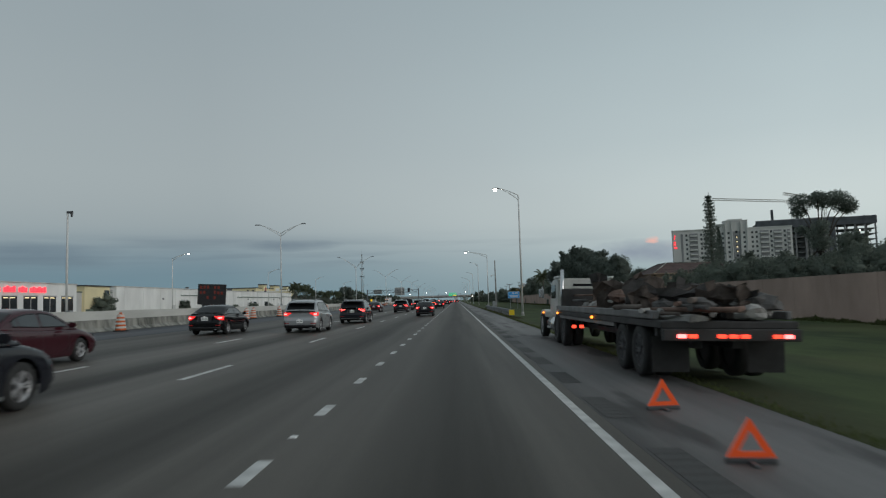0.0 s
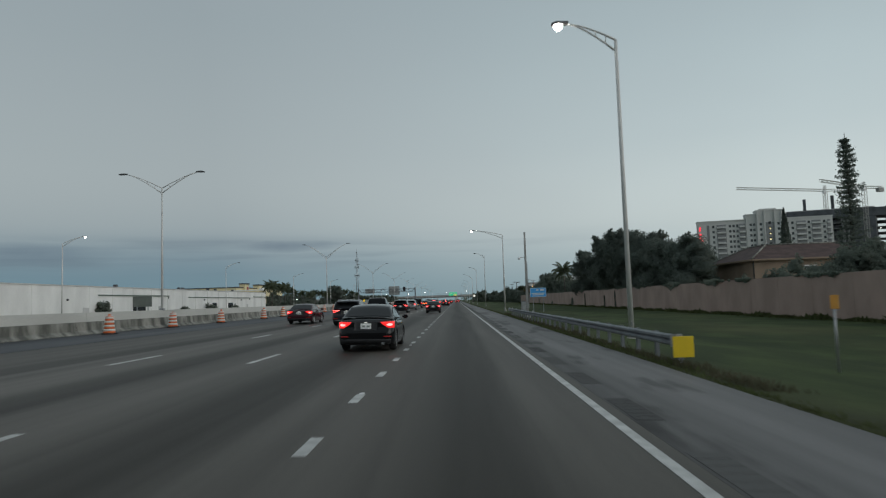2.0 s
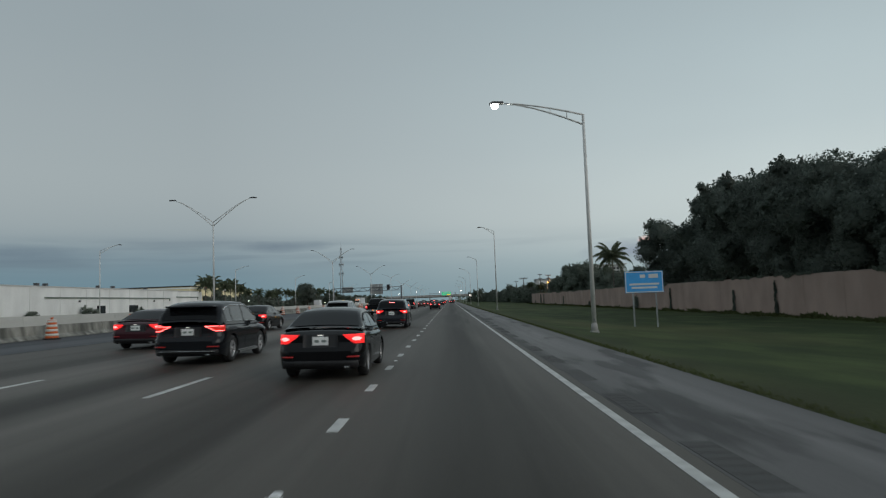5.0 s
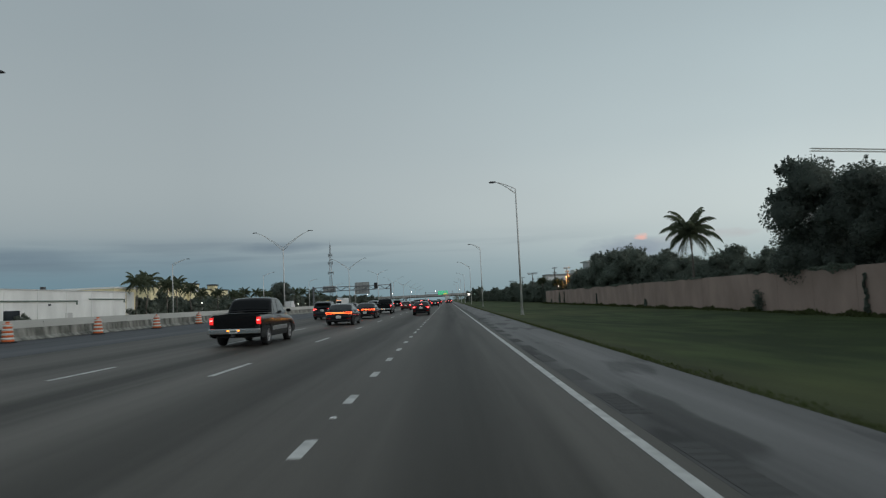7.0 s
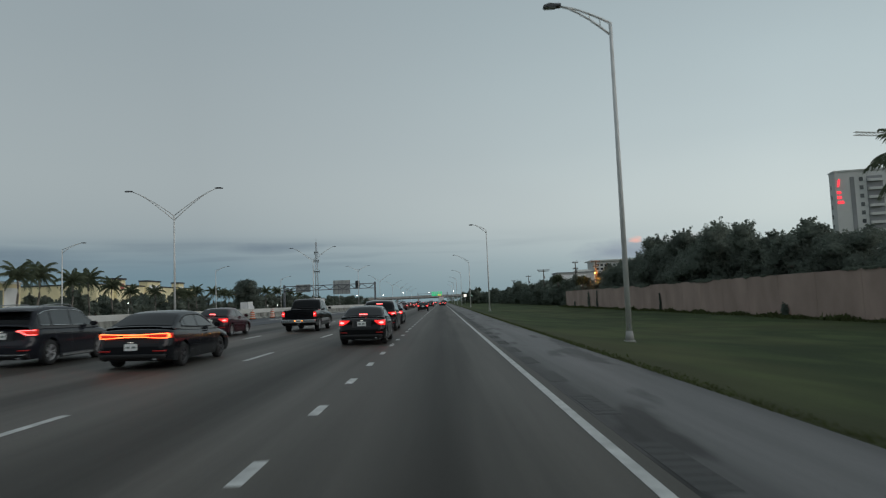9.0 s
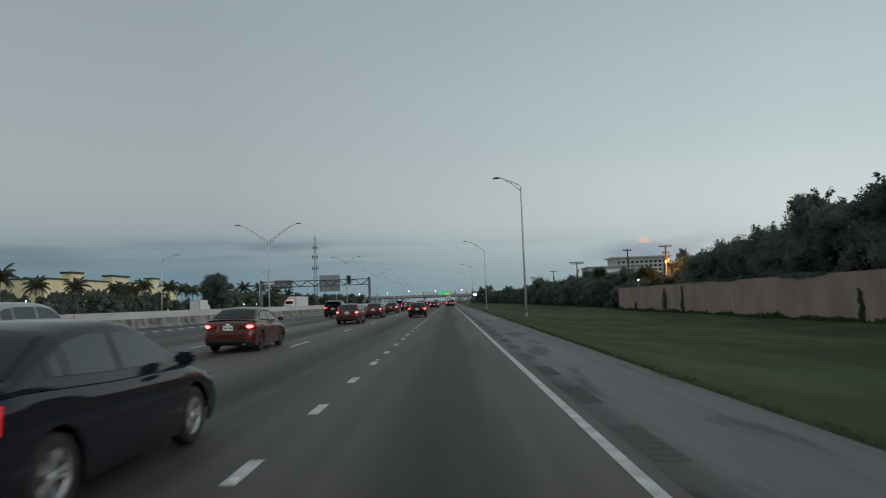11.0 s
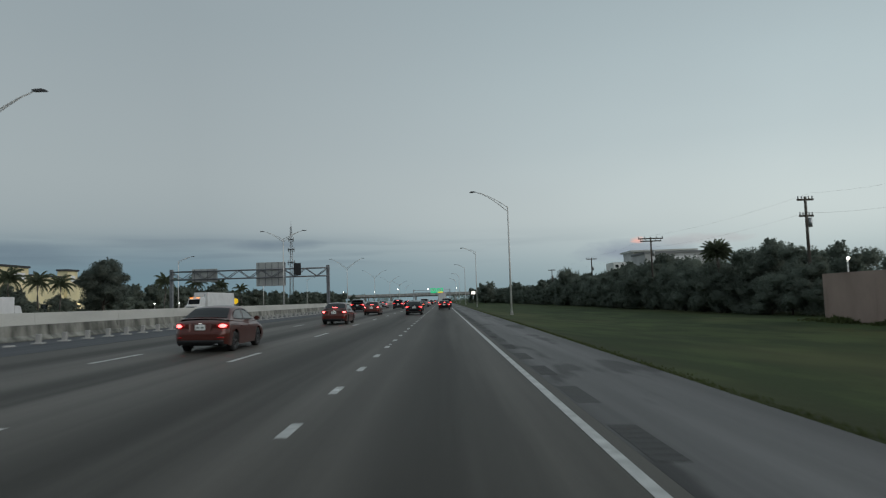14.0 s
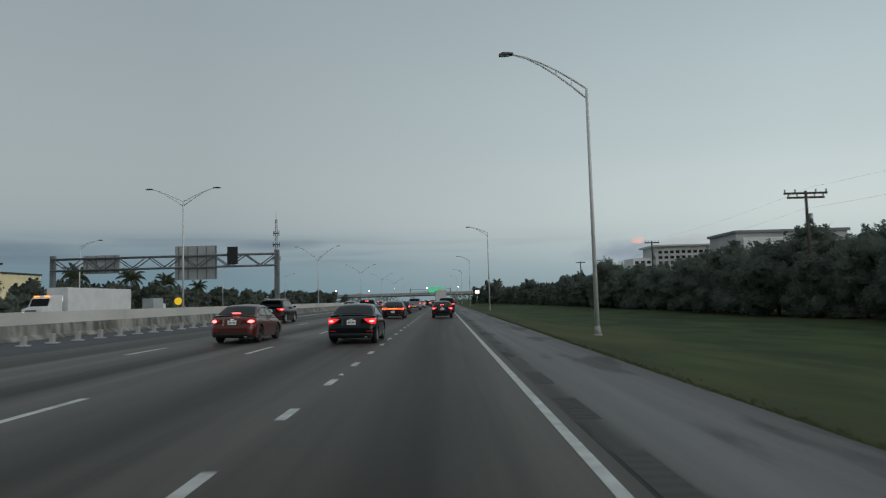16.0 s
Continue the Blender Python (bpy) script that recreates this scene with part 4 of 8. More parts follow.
def gantry():
    x0, x1, y = -26.2, -62.2, 466.0
    t = thing("sign_gantry", pose(0, y, 0.2), "grey steel truss sign gantry seen from behind over the far carriageway", "gantry")
    for x in (x0, x1):
        part("upright", bbox(x - 0.35, x + 0.35, -0.35, 0.35, 0, 10.2, 0.05), M_GANTRY, t)
    zl, zh = 7.75, 9.6
    for yy in (-0.8, 0.8):
        for z in (zl, zh):
            bm = bmesh.new()
            cyl(bm, (x0, yy, z), (x1, yy, z), 0.13, n=8)
            part("chord", bm, M_GANTRY, t)
    n = 14
    for i in range(n):
        xa, xb = x0 + (x1 - x0) * i / n, x0 + (x1 - x0) * (i + 1) / n
        za, zb = (zl, zh) if i % 2 else (zh, zl)
        for pa, pb, rr in (((xa, -0.8, za), (xb, -0.8, zb), 0.09), ((xa, 0.8, za), (xb, 0.8, zb), 0.09), ((xa, -0.8, zh), (xa, 0.8, zh), 0.06)):
            bm = bmesh.new()
            cyl(bm, pa, pb, rr, n=6)
            part("brace", bm, M_GANTRY, t)
    for a, b, z0, z1 in ((-43.0, -36.2, 5.8, 11.3), (-57.9, -52.0, 7.2, 10.2)):
        p = part("sign_back", bbox(a, b, 1.0, 1.12, z0, z1, 0.02), M_SIGNBACK, t, "bare grey back of a sign panel")
        k = a + 0.6
        while k < b:
            part("stiffener", bbox(k, k + 0.12, 0.86, 0.995, z0 + 0.1, z1 - 0.1), M_GANTRY, p)
            k += 1.5
    part("control_box", bbox(-33.8, -32.2, -1.3, -0.85, 8.0, 10.8, 0.05), M_BLACK, t, "dark lane control box")


gantry()


def overpass():
    t = tagged(new("overpass"), "long grey concrete flyover crossing the motorway far ahead", "bridge", kind="structure")
    t.location = (0, 960, 0)
    part("deck", bbox(-260, 45, -7, 7, 6.2, 7.6, 0.1), M_CONC, t)
    for yy in (-7.1, 6.9):
        part("parapet", bbox(-260, 45, yy, yy + 0.2, 7.6, 8.5), M_CONC, t)
    part("girder", bbox(-260, 45, -6, 6, 5.2, 6.2, 0.1), M_CONC_DIRTY, t)
    for x in (-75, -50, -26, 12, 40):
        for yy in (-4, 0, 4):
            bm = bmesh.new()
            cyl(bm, (x, yy, -0.5), (x, yy, 5.0), 0.6, n=12)
            part("column", bm, M_CONC, t)
        part("cap_beam", bbox(x - 0.7, x + 0.7, -6, 6, 4.4, 5.2, 0.05), M_CONC, t)


overpass()


def bridge_lamp(x, z):
    t = thing("lamp_post", pose(x, 959.0, 7.6), "lit lamp post standing on the far flyover", "lamp post", "lamp posts on the flyover")
    bm = bmesh.new()
    cyl(bm, (0, 0, 0), (0, 0, z - 7.6), 0.10, 0.07, 8)
    part("pole", bm, M_POLE, t)
    bm = bmesh.new()
    bmesh.ops.create_uvsphere(bm, u_segments=10, v_segments=6, radius=0.42, matrix=Matrix.Translation((0, 0, z - 7.6)))
    part("globe", bm, G_WHITE, t, "glowing white lamp globe")


for bx, bz in ((-66, 11.4), (-43, 12.9), (-96, 11.8), (-14, 12.2), (14, 12.6)):
    bridge_lamp(bx, bz)


def green_signs():
    t = thing("overhead_sign", pose(-4, 800, 0), "bright green overhead direction signs with yellow exit plate", "sign")
    for x in (-17, 9.5):
        part("upright", bbox(x - 0.3, x + 0.3, -0.3, 0.3, -1.0, 9.5, 0.04), M_GALV, t)
    bm = bmesh.new()
    for z in (7.2, 8.8):
        cyl(bm, (-17, 0.4, z), (9.5, 0.4, z), 0.12, n=8)
    part("truss", bm, M_GALV, t)
    # emission on panels and exit plate stands in for headlights thrown back by the sheeting
    G = glow("green_sign_return_glow", (0.05, 0.8, 0.35), 0.55, (0.02, 0.28, 0.12))
    for a, b in ((-4.6, -0.3), (0.2, 4.6)):
        p = part("panel", bbox(a, b, -0.1, 0.0, 6.6, 10.2, 0.02), G, t, "green panel with added glow for returned headlights")
        part("border", bbox(a + 0.15, b - 0.15, -0.13, -0.105, 9.95, 10.05), M_SIGNWHITE, p)
        for z in (8.9, 8.0):
            part("line_of_writing", bbox(a + 0.7, b - 0.7, -0.13, -0.105, z, z + 0.45), M_SIGNWHITE, p)
    part("exit_plate", bbox(0.6, 4.2, -0.13, -0.105, 6.75, 7.5), glow("yellow_plate_return_glow", (1.0, 0.7, 0.05), 0.6), t, "yellow exit plate")


green_signs()


def lattice_tower():
    t = thing("lattice_tower", pose(-117, 830, 0), "tall grey lattice communications mast with antennas", "mast")
    H = 62.0
    bm = bmesh.new()
    def c(s, z):
        w = 1.5 - 0.95 * z / H
        return Vector((s[0] * w, s[1] * w, z))
    corners = ((-1, -1), (1, -1), (1, 1), (-1, 1))
    for s in corners:
        leg = bmesh.new()
        cyl(leg, c(s, -1), c(s, H), 0.17, 0.11, 6)
        part("leg", leg, M_GALV, t)
    n = 16
    for k in range(n):
        z0, z1 = H * k / n, H * (k + 1) / n
        for i in range(4):
            a, b = corners[i], corners[(i + 1) % 4]
            cyl(bm, c(a, z0), c(b, z1), 0.09, n=5, caps=False)
            cyl(bm, c(a, z1), c(b, z1), 0.09, n=5, caps=False)
    part("bracing", bm, M_GALV, t)
    for z, w in ((34, 2.5), (44, 2.2), (52, 1.8)):
        part("antenna_ring", bbox(-w, w, -w, w, z, z + 0.4, 0.05), M_STEEL_DK, t)
        for s in (-1, 1):
            part("antenna", bbox(s * w - 0.3, s * w + 0.3, -0.3, 0.3, z - 1.6, z + 1.8, 0.05), M_GALV, t)
    bm = bmesh.new()
    cyl(bm, (0, 0, H - 1), (0, 0, H + 6), 0.15, 0.05, 6)
    part("whip_antenna", bm, M_GALV, t)


lattice_tower()


def utility_pole(x, y, H, arms):
    t = thing("utility_pole", pose(x, y, -1.2), "dark wooden utility pole with cross-arms and insulators", "utility pole", "utility poles behind the wall")
    bm = bmesh.new()
    cyl(bm, (0, 0, -0.2), (0, 0, H + 1.2), 0.19, 0.12, 10)
    part("pole", bm, M_WOODPOLE, t)
    for z, w in arms:
        a = part("cross_arm", bbox(-w, w, -0.08, 0.08, z + 1.2, z + 1.38, 0.01), M_WOODPOLE, t)
        for i in (-1, -0.5, 0.5, 1):
            bm = bmesh.new()
            cyl(bm, (i * (w - 0.1), 0, z + 1.38), (i * (w - 0.1), 0, z + 1.65), 0.05, 0.08, 8)
            part("insulator", bm, M_GALV, a)
    bm = bmesh.new()
    cyl(bm, (0.32, 0, H - 1.8), (0.32, 0, H - 0.9), 0.2, n=10)
    part("transformer", bm, M_GALV, t)


POLES = ((35.6, 354, 9.4, ((9.1, 1.0), (8.0, 0.6))), (35.8, 377.7, 10.6, ((10.2, 0.8), (8.6, 0.7))), (33.8, 419.7, 10.6, ((10.3, 2.0), (9.9, 1.7))), (35.5, 470, 10.4, ((10.0, 1.2),)), (36, 530, 10.4, ((10.0, 1.2),)))
for p in POLES:
    utility_pole(*p)


def wires():
    for dz, dx in ((0.55, 0.6), (-1.4, 0.0)):
        for a, b in zip(POLES, POLES[1:]):
            t = thing("overhead_wire", pose(0, 0, 0), "thin black sagging overhead power line between poles", "cable", "overhead power lines", "structure")
            bm = bmesh.new()
            p0, p1 = Vector((a[0] + dx, a[1], a[2] - 0.2 + dz)), Vector((b[0] + dx, b[1], b[2] - 0.2 + dz))
            pts = [p0.lerp(p1, i / 8) - Vector((0, 0, 0.5 * (1 - (i / 4 - 1) ** 2))) for i in range(9)]
            tube(bm, pts, [0.005] * 9, 5)
            part("wire", bm, M_BLACK, t)


wires()

# ---- buildings ----


def warehouse():
    t = thing("warehouse", pose(-80, 150, 0), "long white windowless warehouse with green trim and panel joints", "warehouse")
    part("wall", bbox(-40, 0, 5.5, 172, -0.5, 7.1), M_WHITE, t)
    part("parapet", bbox(-40.1, 0.12, 5.3, 172.2, 7.1, 7.35), M_GREY, t)
    for k in range(17):
        part("joint_rib", bbox(0.003, 0.10, 9.0 + k * 9.8, 9.25 + k * 9.8, 0, 7.05), M_WHITE, t)
    for a, b, z in ((42, 78, 5.2), (92, 150, 4.9), (155, 171, 5.3)):
        part("trim_band", bbox(0.003, 0.22, a, b, z, z + 0.28), M_GREENTRIM, t, "dull green trim band")
        part("trim_end", bbox(0.003, 0.22, b, b + 0.3, z - 0.6, z + 0.28), M_GREENTRIM, t)
    for y in (30, 66, 104, 140):
        part("wall_lamp", bbox(0.003, 0.35, y, y + 0.4, 4.1, 4.5, 0.03), M_STEEL_DK, t)
        part("door", bbox(0.003, 0.06, y + 6, y + 8.5, 0, 2.6), M_GREY, t)
    for a, b in ((58, 64.5), (111.5, 115), (126.5, 131)):
        part("loading_door", bbox(0.003, 0.14, a, b, 1.3, 3.3, 0.02), M_WIN, t, "dark loading door")
    for y in (60, 98, 101, 122, 129, 147):
        part("roof_vent", bbox(-6.0, -5.2, y, y + 0.8, 7.1, 8.3, 0.05), M_STEEL_DK, t)
    g = thing("grey_warehouse", pose(-80, 150, 0), "low pale grey warehouse with a flat roof", "warehouse")
    part("wall", bbox(-30, -0.6, 4.8, 5.4, -0.4, 6.4), M_GREY, g)
    part("wall", bbox(-30, -0.6, -24, 4.4, -0.4, 5.6), M_GREY, g)
    part("roof_edge", bbox(-30.1, -0.45, -24.2, 4.5, 5.6, 5.85), M_GREENTRIM, g)


warehouse()


def end_tower():
    t = thing("yellow_annex", pose(-84, 322.5, 0), "small yellow and cream stucco annex with raised parapet", "building")
    part("wall", bbox(-14, 1.0, 0, 11, -0.4, 8.3), M_YELLOW, t)
    part("parapet", bbox(-14.2, 1.2, -0.2, 11.2, 8.3, 8.7), M_WHITE, t)
    part("mural_panel", bbox(1.003, 1.1, 1.0, 5.5, 2.0, 7.0), M_GREENTRIM, t)
    part("mural_panel", bbox(1.003, 1.1, 6.0, 10.0, 1.0, 7.5), M_WHITE, t)


end_tower()


def red_sign_shop():
    t = thing("showroom_building", pose(-80, 108, 0), "white flat-roofed showroom with large windows and glowing red sign", "building")
    part("wall", bbox(-30, 0, 0, 31, -0.4, 7.2), M_WHITE, t)
    part("parapet", bbox(-30.1, 0.15, -0.15, 31.15, 7.2, 7.4), M_GREY, t)
    for k in range(5):
        y = 2.0 + 5.9 * k
        w = part("window", bbox(0.003, 0.05, y, y + 4.1, 1.6, 4.7), M_WIN, t)
        part("frame", bbox(0.052, 0.12, y - 0.15, y + 4.25, 4.7, 4.9), M_GREY, w)
        part("mullion", bbox(0.052, 0.10, y + 2.0, y + 2.1, 1.6, 4.7), M_GREY, w)
        for j in range(2):
            part("strip_light", bbox(0.052, 0.07, y + 0.3 + j * 1.9, y + 1.5 + j * 1.9, 4.35, 4.5), G_WINDOW, w)
    y = 5.0
    for n in (3, 4, 3, 6):
        for i in range(n):
            h = 0.85 + 0.2 * (i % 2)
            part("sign_bar", bbox(0.003, 0.25, y, y + 0.55, 5.45, 5.45 + h, 0.03), G_REDSIGN, t, "glowing red sign bar")
            y += 0.82
        y += 0.8


red_sign_shop()


def yellow_shop():
    t = thing("yellow_shop", pose(-80, 142.0, 0), "small yellow stucco shop with dark upper windows", "building")
    part("wall", bbox(-25, 0, 0, 10.5, -0.4, 7.0), M_YELLOW, t)
    part("cornice", bbox(-25.1, 0.3, -0.2, 10.7, 7.0, 7.25), M_ROOFDK, t)
    part("window", bbox(0.003, 0.06, 8.0, 10.2, 3.4, 6.2), M_WIN, t)
    part("awning", bbox(0.003, 1.0, 0.5, 10.0, 1.0, 2.0), M_GREENTRIM, t)


yellow_shop()


def yellow_store():
    t = thing("retail_store", pose(-147, 440, 0) @ Matrix.Diagonal((1, 1, 1.26, 1)), "long cream-yellow retail store with raised bays and dark cornices", "building")
    part("wall", bbox(-50, 0, 46, 163, -0.4, 11.6), M_YELLOW, t)
    part("cornice", bbox(-50.2, 0.4, 45.7, 163.3, 11.6, 12.05), M_ROOFDK, t)
    for a, b, h in ((61, 69, 13.7), (92, 107, 13.6), (131.5, 138.5, 13.7)):
        p = part("raised_bay", bbox(-2.6, 1.4, a, b, -0.4, h), M_YELLOW, t)
        part("bay_cornice", bbox(-2.9, 1.9, a - 0.4, b + 0.4, h, h + 0.55), M_ROOFDK, p)
        part("shop_sign", bbox(1.403, 1.6, a + (3.2 if a == 61 else 2.0), b - (1.4 if a == 61 else 2.0), h - 3.4, h - 1.4), M_REDPANEL if a == 61 else M_SIGNWHITE, p)
    for k in range(15):
        part("window", bbox(0.003, 0.08, 49 + 7.5 * k, 53.5 + 7.5 * k, 1.0, 3.6), M_WIN if k % 4 else G_WINDOW, t)


yellow_store()


def hotel():
    t = thing("hotel_tower", pose(144.4, 440.0, 0, 0, 0, -12), "pale grey concrete hotel block with many windows and red vertical sign", "hotel")
    base = -1.5
    for a, b, h, y in ((0, 26.5, 42.3, 0), (26.5, 32, 45.0, -0.6), (32, 46, 47.0, -1.2), (46, 72.5, 42.0, 0)):
        w = part("wall", bbox(a + 0.02, b - 0.02, y, 5.5, base, h), M_HOTEL, t)
        part("roof_parapet", bbox(a - 0.2, b + 0.2, y - 0.3, 5.7, h, h + 0.6), M_HOTEL, w)
    for x in (32.2, 36.0, 41.6, 45.2):
        part("pier", bbox(x, x + 0.7, -2.0, -1.203, base, 46.4), M_HOTEL, t, "projecting vertical concrete pier")
    part("penthouse", bbox(34.5, 43.5, 1, 5, 47.6, 48.6), M_HOTEL, t)
    # flat strips; the shade of the balcony recesses is put into their colour
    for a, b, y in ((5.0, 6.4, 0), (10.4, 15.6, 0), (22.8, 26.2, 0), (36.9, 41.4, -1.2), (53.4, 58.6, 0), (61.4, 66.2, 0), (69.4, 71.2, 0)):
        part("recess_strip", bbox(a, b, y - 0.10, y - 0.003, base, 40.3), M_HOTEL_DK, t, "flat darker facade strip painted as recess shade")
    win = None
    for f in range(13):
        z = 2.0 + f * 3.05
        for a, y in ((8.0, 0), (17.2, 0), (19.2, 0), (21.2, 0), (28.4, -0.6), (30.2, -0.6), (33.7, -1.2), (43.2, -1.2), (48.2, 0), (50.8, 0), (59.4, 0), (67.4, 0)):
            m = pose(a, y - 0.02, z)
            if win is None:
                win = part("window", bbox(0, 1.25, -0.06, 0.0, 0, 1.45), M_WIN_PALE, t)
                win.matrix_basis = m
            else:
                share("window", win, m, t)
    glass = None
    for f in range(3, 13):
        m = pose(38.4, -1.32, 2.6 + f * 3.05)
        if glass is None:
            glass = part("stair_window", bbox(0, 1.4, -0.06, 0.0, 0, 1.5), M_WIN, t)
            glass.matrix_basis = m
        else:
            share("stair_window", glass, m, t)
    for z in (27.0, 30.0, 33.2, 36.2):
        part("lit_stair_window", bbox(38.8, 39.5, -1.46, -1.41, z, z + 0.7), G_WINDOW, t)
    bal = None
    for f in range(13):
        for a, k in ((10.6, 1.0), (22.9, 0.68), (53.6, 1.0), (61.6, 0.95), (69.5, 0.35)):
            m = pose(a, -0.12, 1.6 + f * 3.05) @ Matrix.Diagonal((k, 1, 1, 1))
            if bal is None:
                bal = part("balcony", bbox(0, 4.6, -1.2, 0.0, 0, 0.95), M_HOTEL, t)
                bal.matrix_basis = m
            else:
                share("balcony", bal, m, t)
    bm = bmesh.new()
    prism_y(bm, [(0.6, 36.9), (1.15, 36.9), (1.75, 39.4), (1.2, 39.7)], -0.3, -0.02)
    part("sign_emblem", bm, G_REDSIGN, t, "slanted glowing red emblem")
    for z, cells in ((34.4, 4), (32.6, 4), (30.8, 6)):
        for k in range(cells):
            part("sign_letter_bar", bbox(0.45 + k * 0.36, 0.71 + k * 0.36, -0.2, -0.02, z, z + 0.95, 0.04), G_REDSIGN, t, "glowing red sign bar")
    for k in range(10):
        z = 4 + k * 3.6
        part("side_window", bbox(-0.06, -0.003, 3.6, 4.8, z, z + 1.6), M_WIN, t)


hotel()


def frame_building():
    t = thing("unfinished_tower", pose(220, 485, -1.5, 0, 0, -18), "unfinished dark concrete frame building under construction with nets", "building")
    n = 14
    for k in range(1, n + 1):
        s = part("floor_slab", bbox(0, 76, 0, 24, k * 3.7 - 0.3, k * 3.7), M_FRAMEBLD, t)
        part("infill_wall", bbox(0.5, 52, 7.0, 7.3, k * 3.7 + 0.003, k * 3.7 + 2.6), M_FRAMEBLD, s)
    col = None
    for i in range(13):
        for yy in (0.6, 23.0):
            m = pose(0.6 + i * 6.2, yy, 0) @ Matrix.Diagonal((1, 1, n * 3.7 + (1.6 if i % 2 else 0), 1))
            if col is None:
                col = part("column", bbox(-0.45, 0.45, -0.45, 0.45, 0, 1.0), M_FRAMEBLD, t)
                col.matrix_basis = m
            else:
                share("column", col, m, t)
    part("debris_net", bbox(-0.3, 76, -0.3, -0.1, 47.6, 53.0), M_NET, t, "dark hanging debris net")
    part("debris_net", bbox(37, 50, -0.35, -0.12, 16, 47.4), M_NET, t, "dark hanging debris net")
    part("debris_net", bbox(62, 70, -0.35, -0.12, 10, 40), M_NET, t, "dark hanging debris net")
    for x, y, h in ((12.1, 8.1, 62.0), (28.8, 9.0, 63.4)):
        part("core", bbox(x - 0.8, x + 0.8, y, y + 2.0, 0, h), M_NET, t, "dark shuttered lift core")
    # pale infill strips; their colour stands in for bright openings between the columns
    for x in (31.5, 34.2):
        part("block_wall", bbox(x, x + 1.6, 1.2, 1.5, 20, 47), M_CONC, t, "pale wall strip standing for a lit opening")
    rng = random.Random(8)
    for i in range(14):
        x, k = rng.uniform(30, 74), rng.randint(3, 11)
        part("site_lamp", bbox(x, x + 0.4, 1.7, 2.0, k * 3.7 + 2.4, k * 3.7 + 2.9), G_WHITE, t)


frame_building()


def crane(x, y, H, jib, back, turn, rise, label):
    t = thing("tower_crane", pose(x, y, -1.5, 0, 0, turn), label, "crane", "tower cranes")
    def lattice(bm, p0, p1, w, n, r):
        p0, p1 = Vector(p0), Vector(p1)
        d = (p1 - p0).normalized()
        u = d.cross(Vector((0, 1, 0))).normalized() * w
        v = Vector((0, 1, 0)) * w
        cs = [u + v, u - v, -u - v, -u + v]
        for c in cs:
            cyl(bm, p0 + c, p1 + c, r, n=4, caps=False)
        for k in range(n):
            a, b = p0.lerp(p1, k / n), p0.lerp(p1, (k + 1) / n)
            for i in range(4):
                cyl(bm, a + cs[i], b + cs[(i + 1) % 4], r * 0.6, n=4, caps=False)
    bm = bmesh.new()
    lattice(bm, (0, 0, 0), (0, 0, H), 1.0, 26, 0.16)
    part("mast", bm, M_CRANE, t)
    bm = bmesh.new()
    lattice(bm, (0, 0, H + 1), (-jib, 0, H + 1 + rise), 0.75, 30, 0.13)
    part("jib", bm, M_CRANE, t)
    bm = bmesh.new()
    lattice(bm, (0, 0, H + 1), (back, 0, H + 1), 0.7, 8, 0.12)
    part("counter_jib", bm, M_CRANE, t)
    part("counterweight", bbox(back - 4, back, -1.2, 1.2, H - 1.8, H + 0.8, 0.1), M_CONC, t)
    bm = bmesh.new()
    lattice(bm, (0, 0, H + 1), (0, 0, H + 4.5), 0.6, 3, 0.12)
    part("apex", bm, M_CRANE, t)
    part("cab", bbox(-2.2, -0.4, -1.9, -0.4, H - 1.6, H + 0.6, 0.08), M_SIGNWHITE, t)


crane(264, 517.5, 70.8, 64.6, 24.5, 4.9, 2.7, "pale steel tower crane with a long level jib")
crane(256, 460, 63.5, 32, 14, 14, 4.0, "pale steel tower crane above an unfinished building")


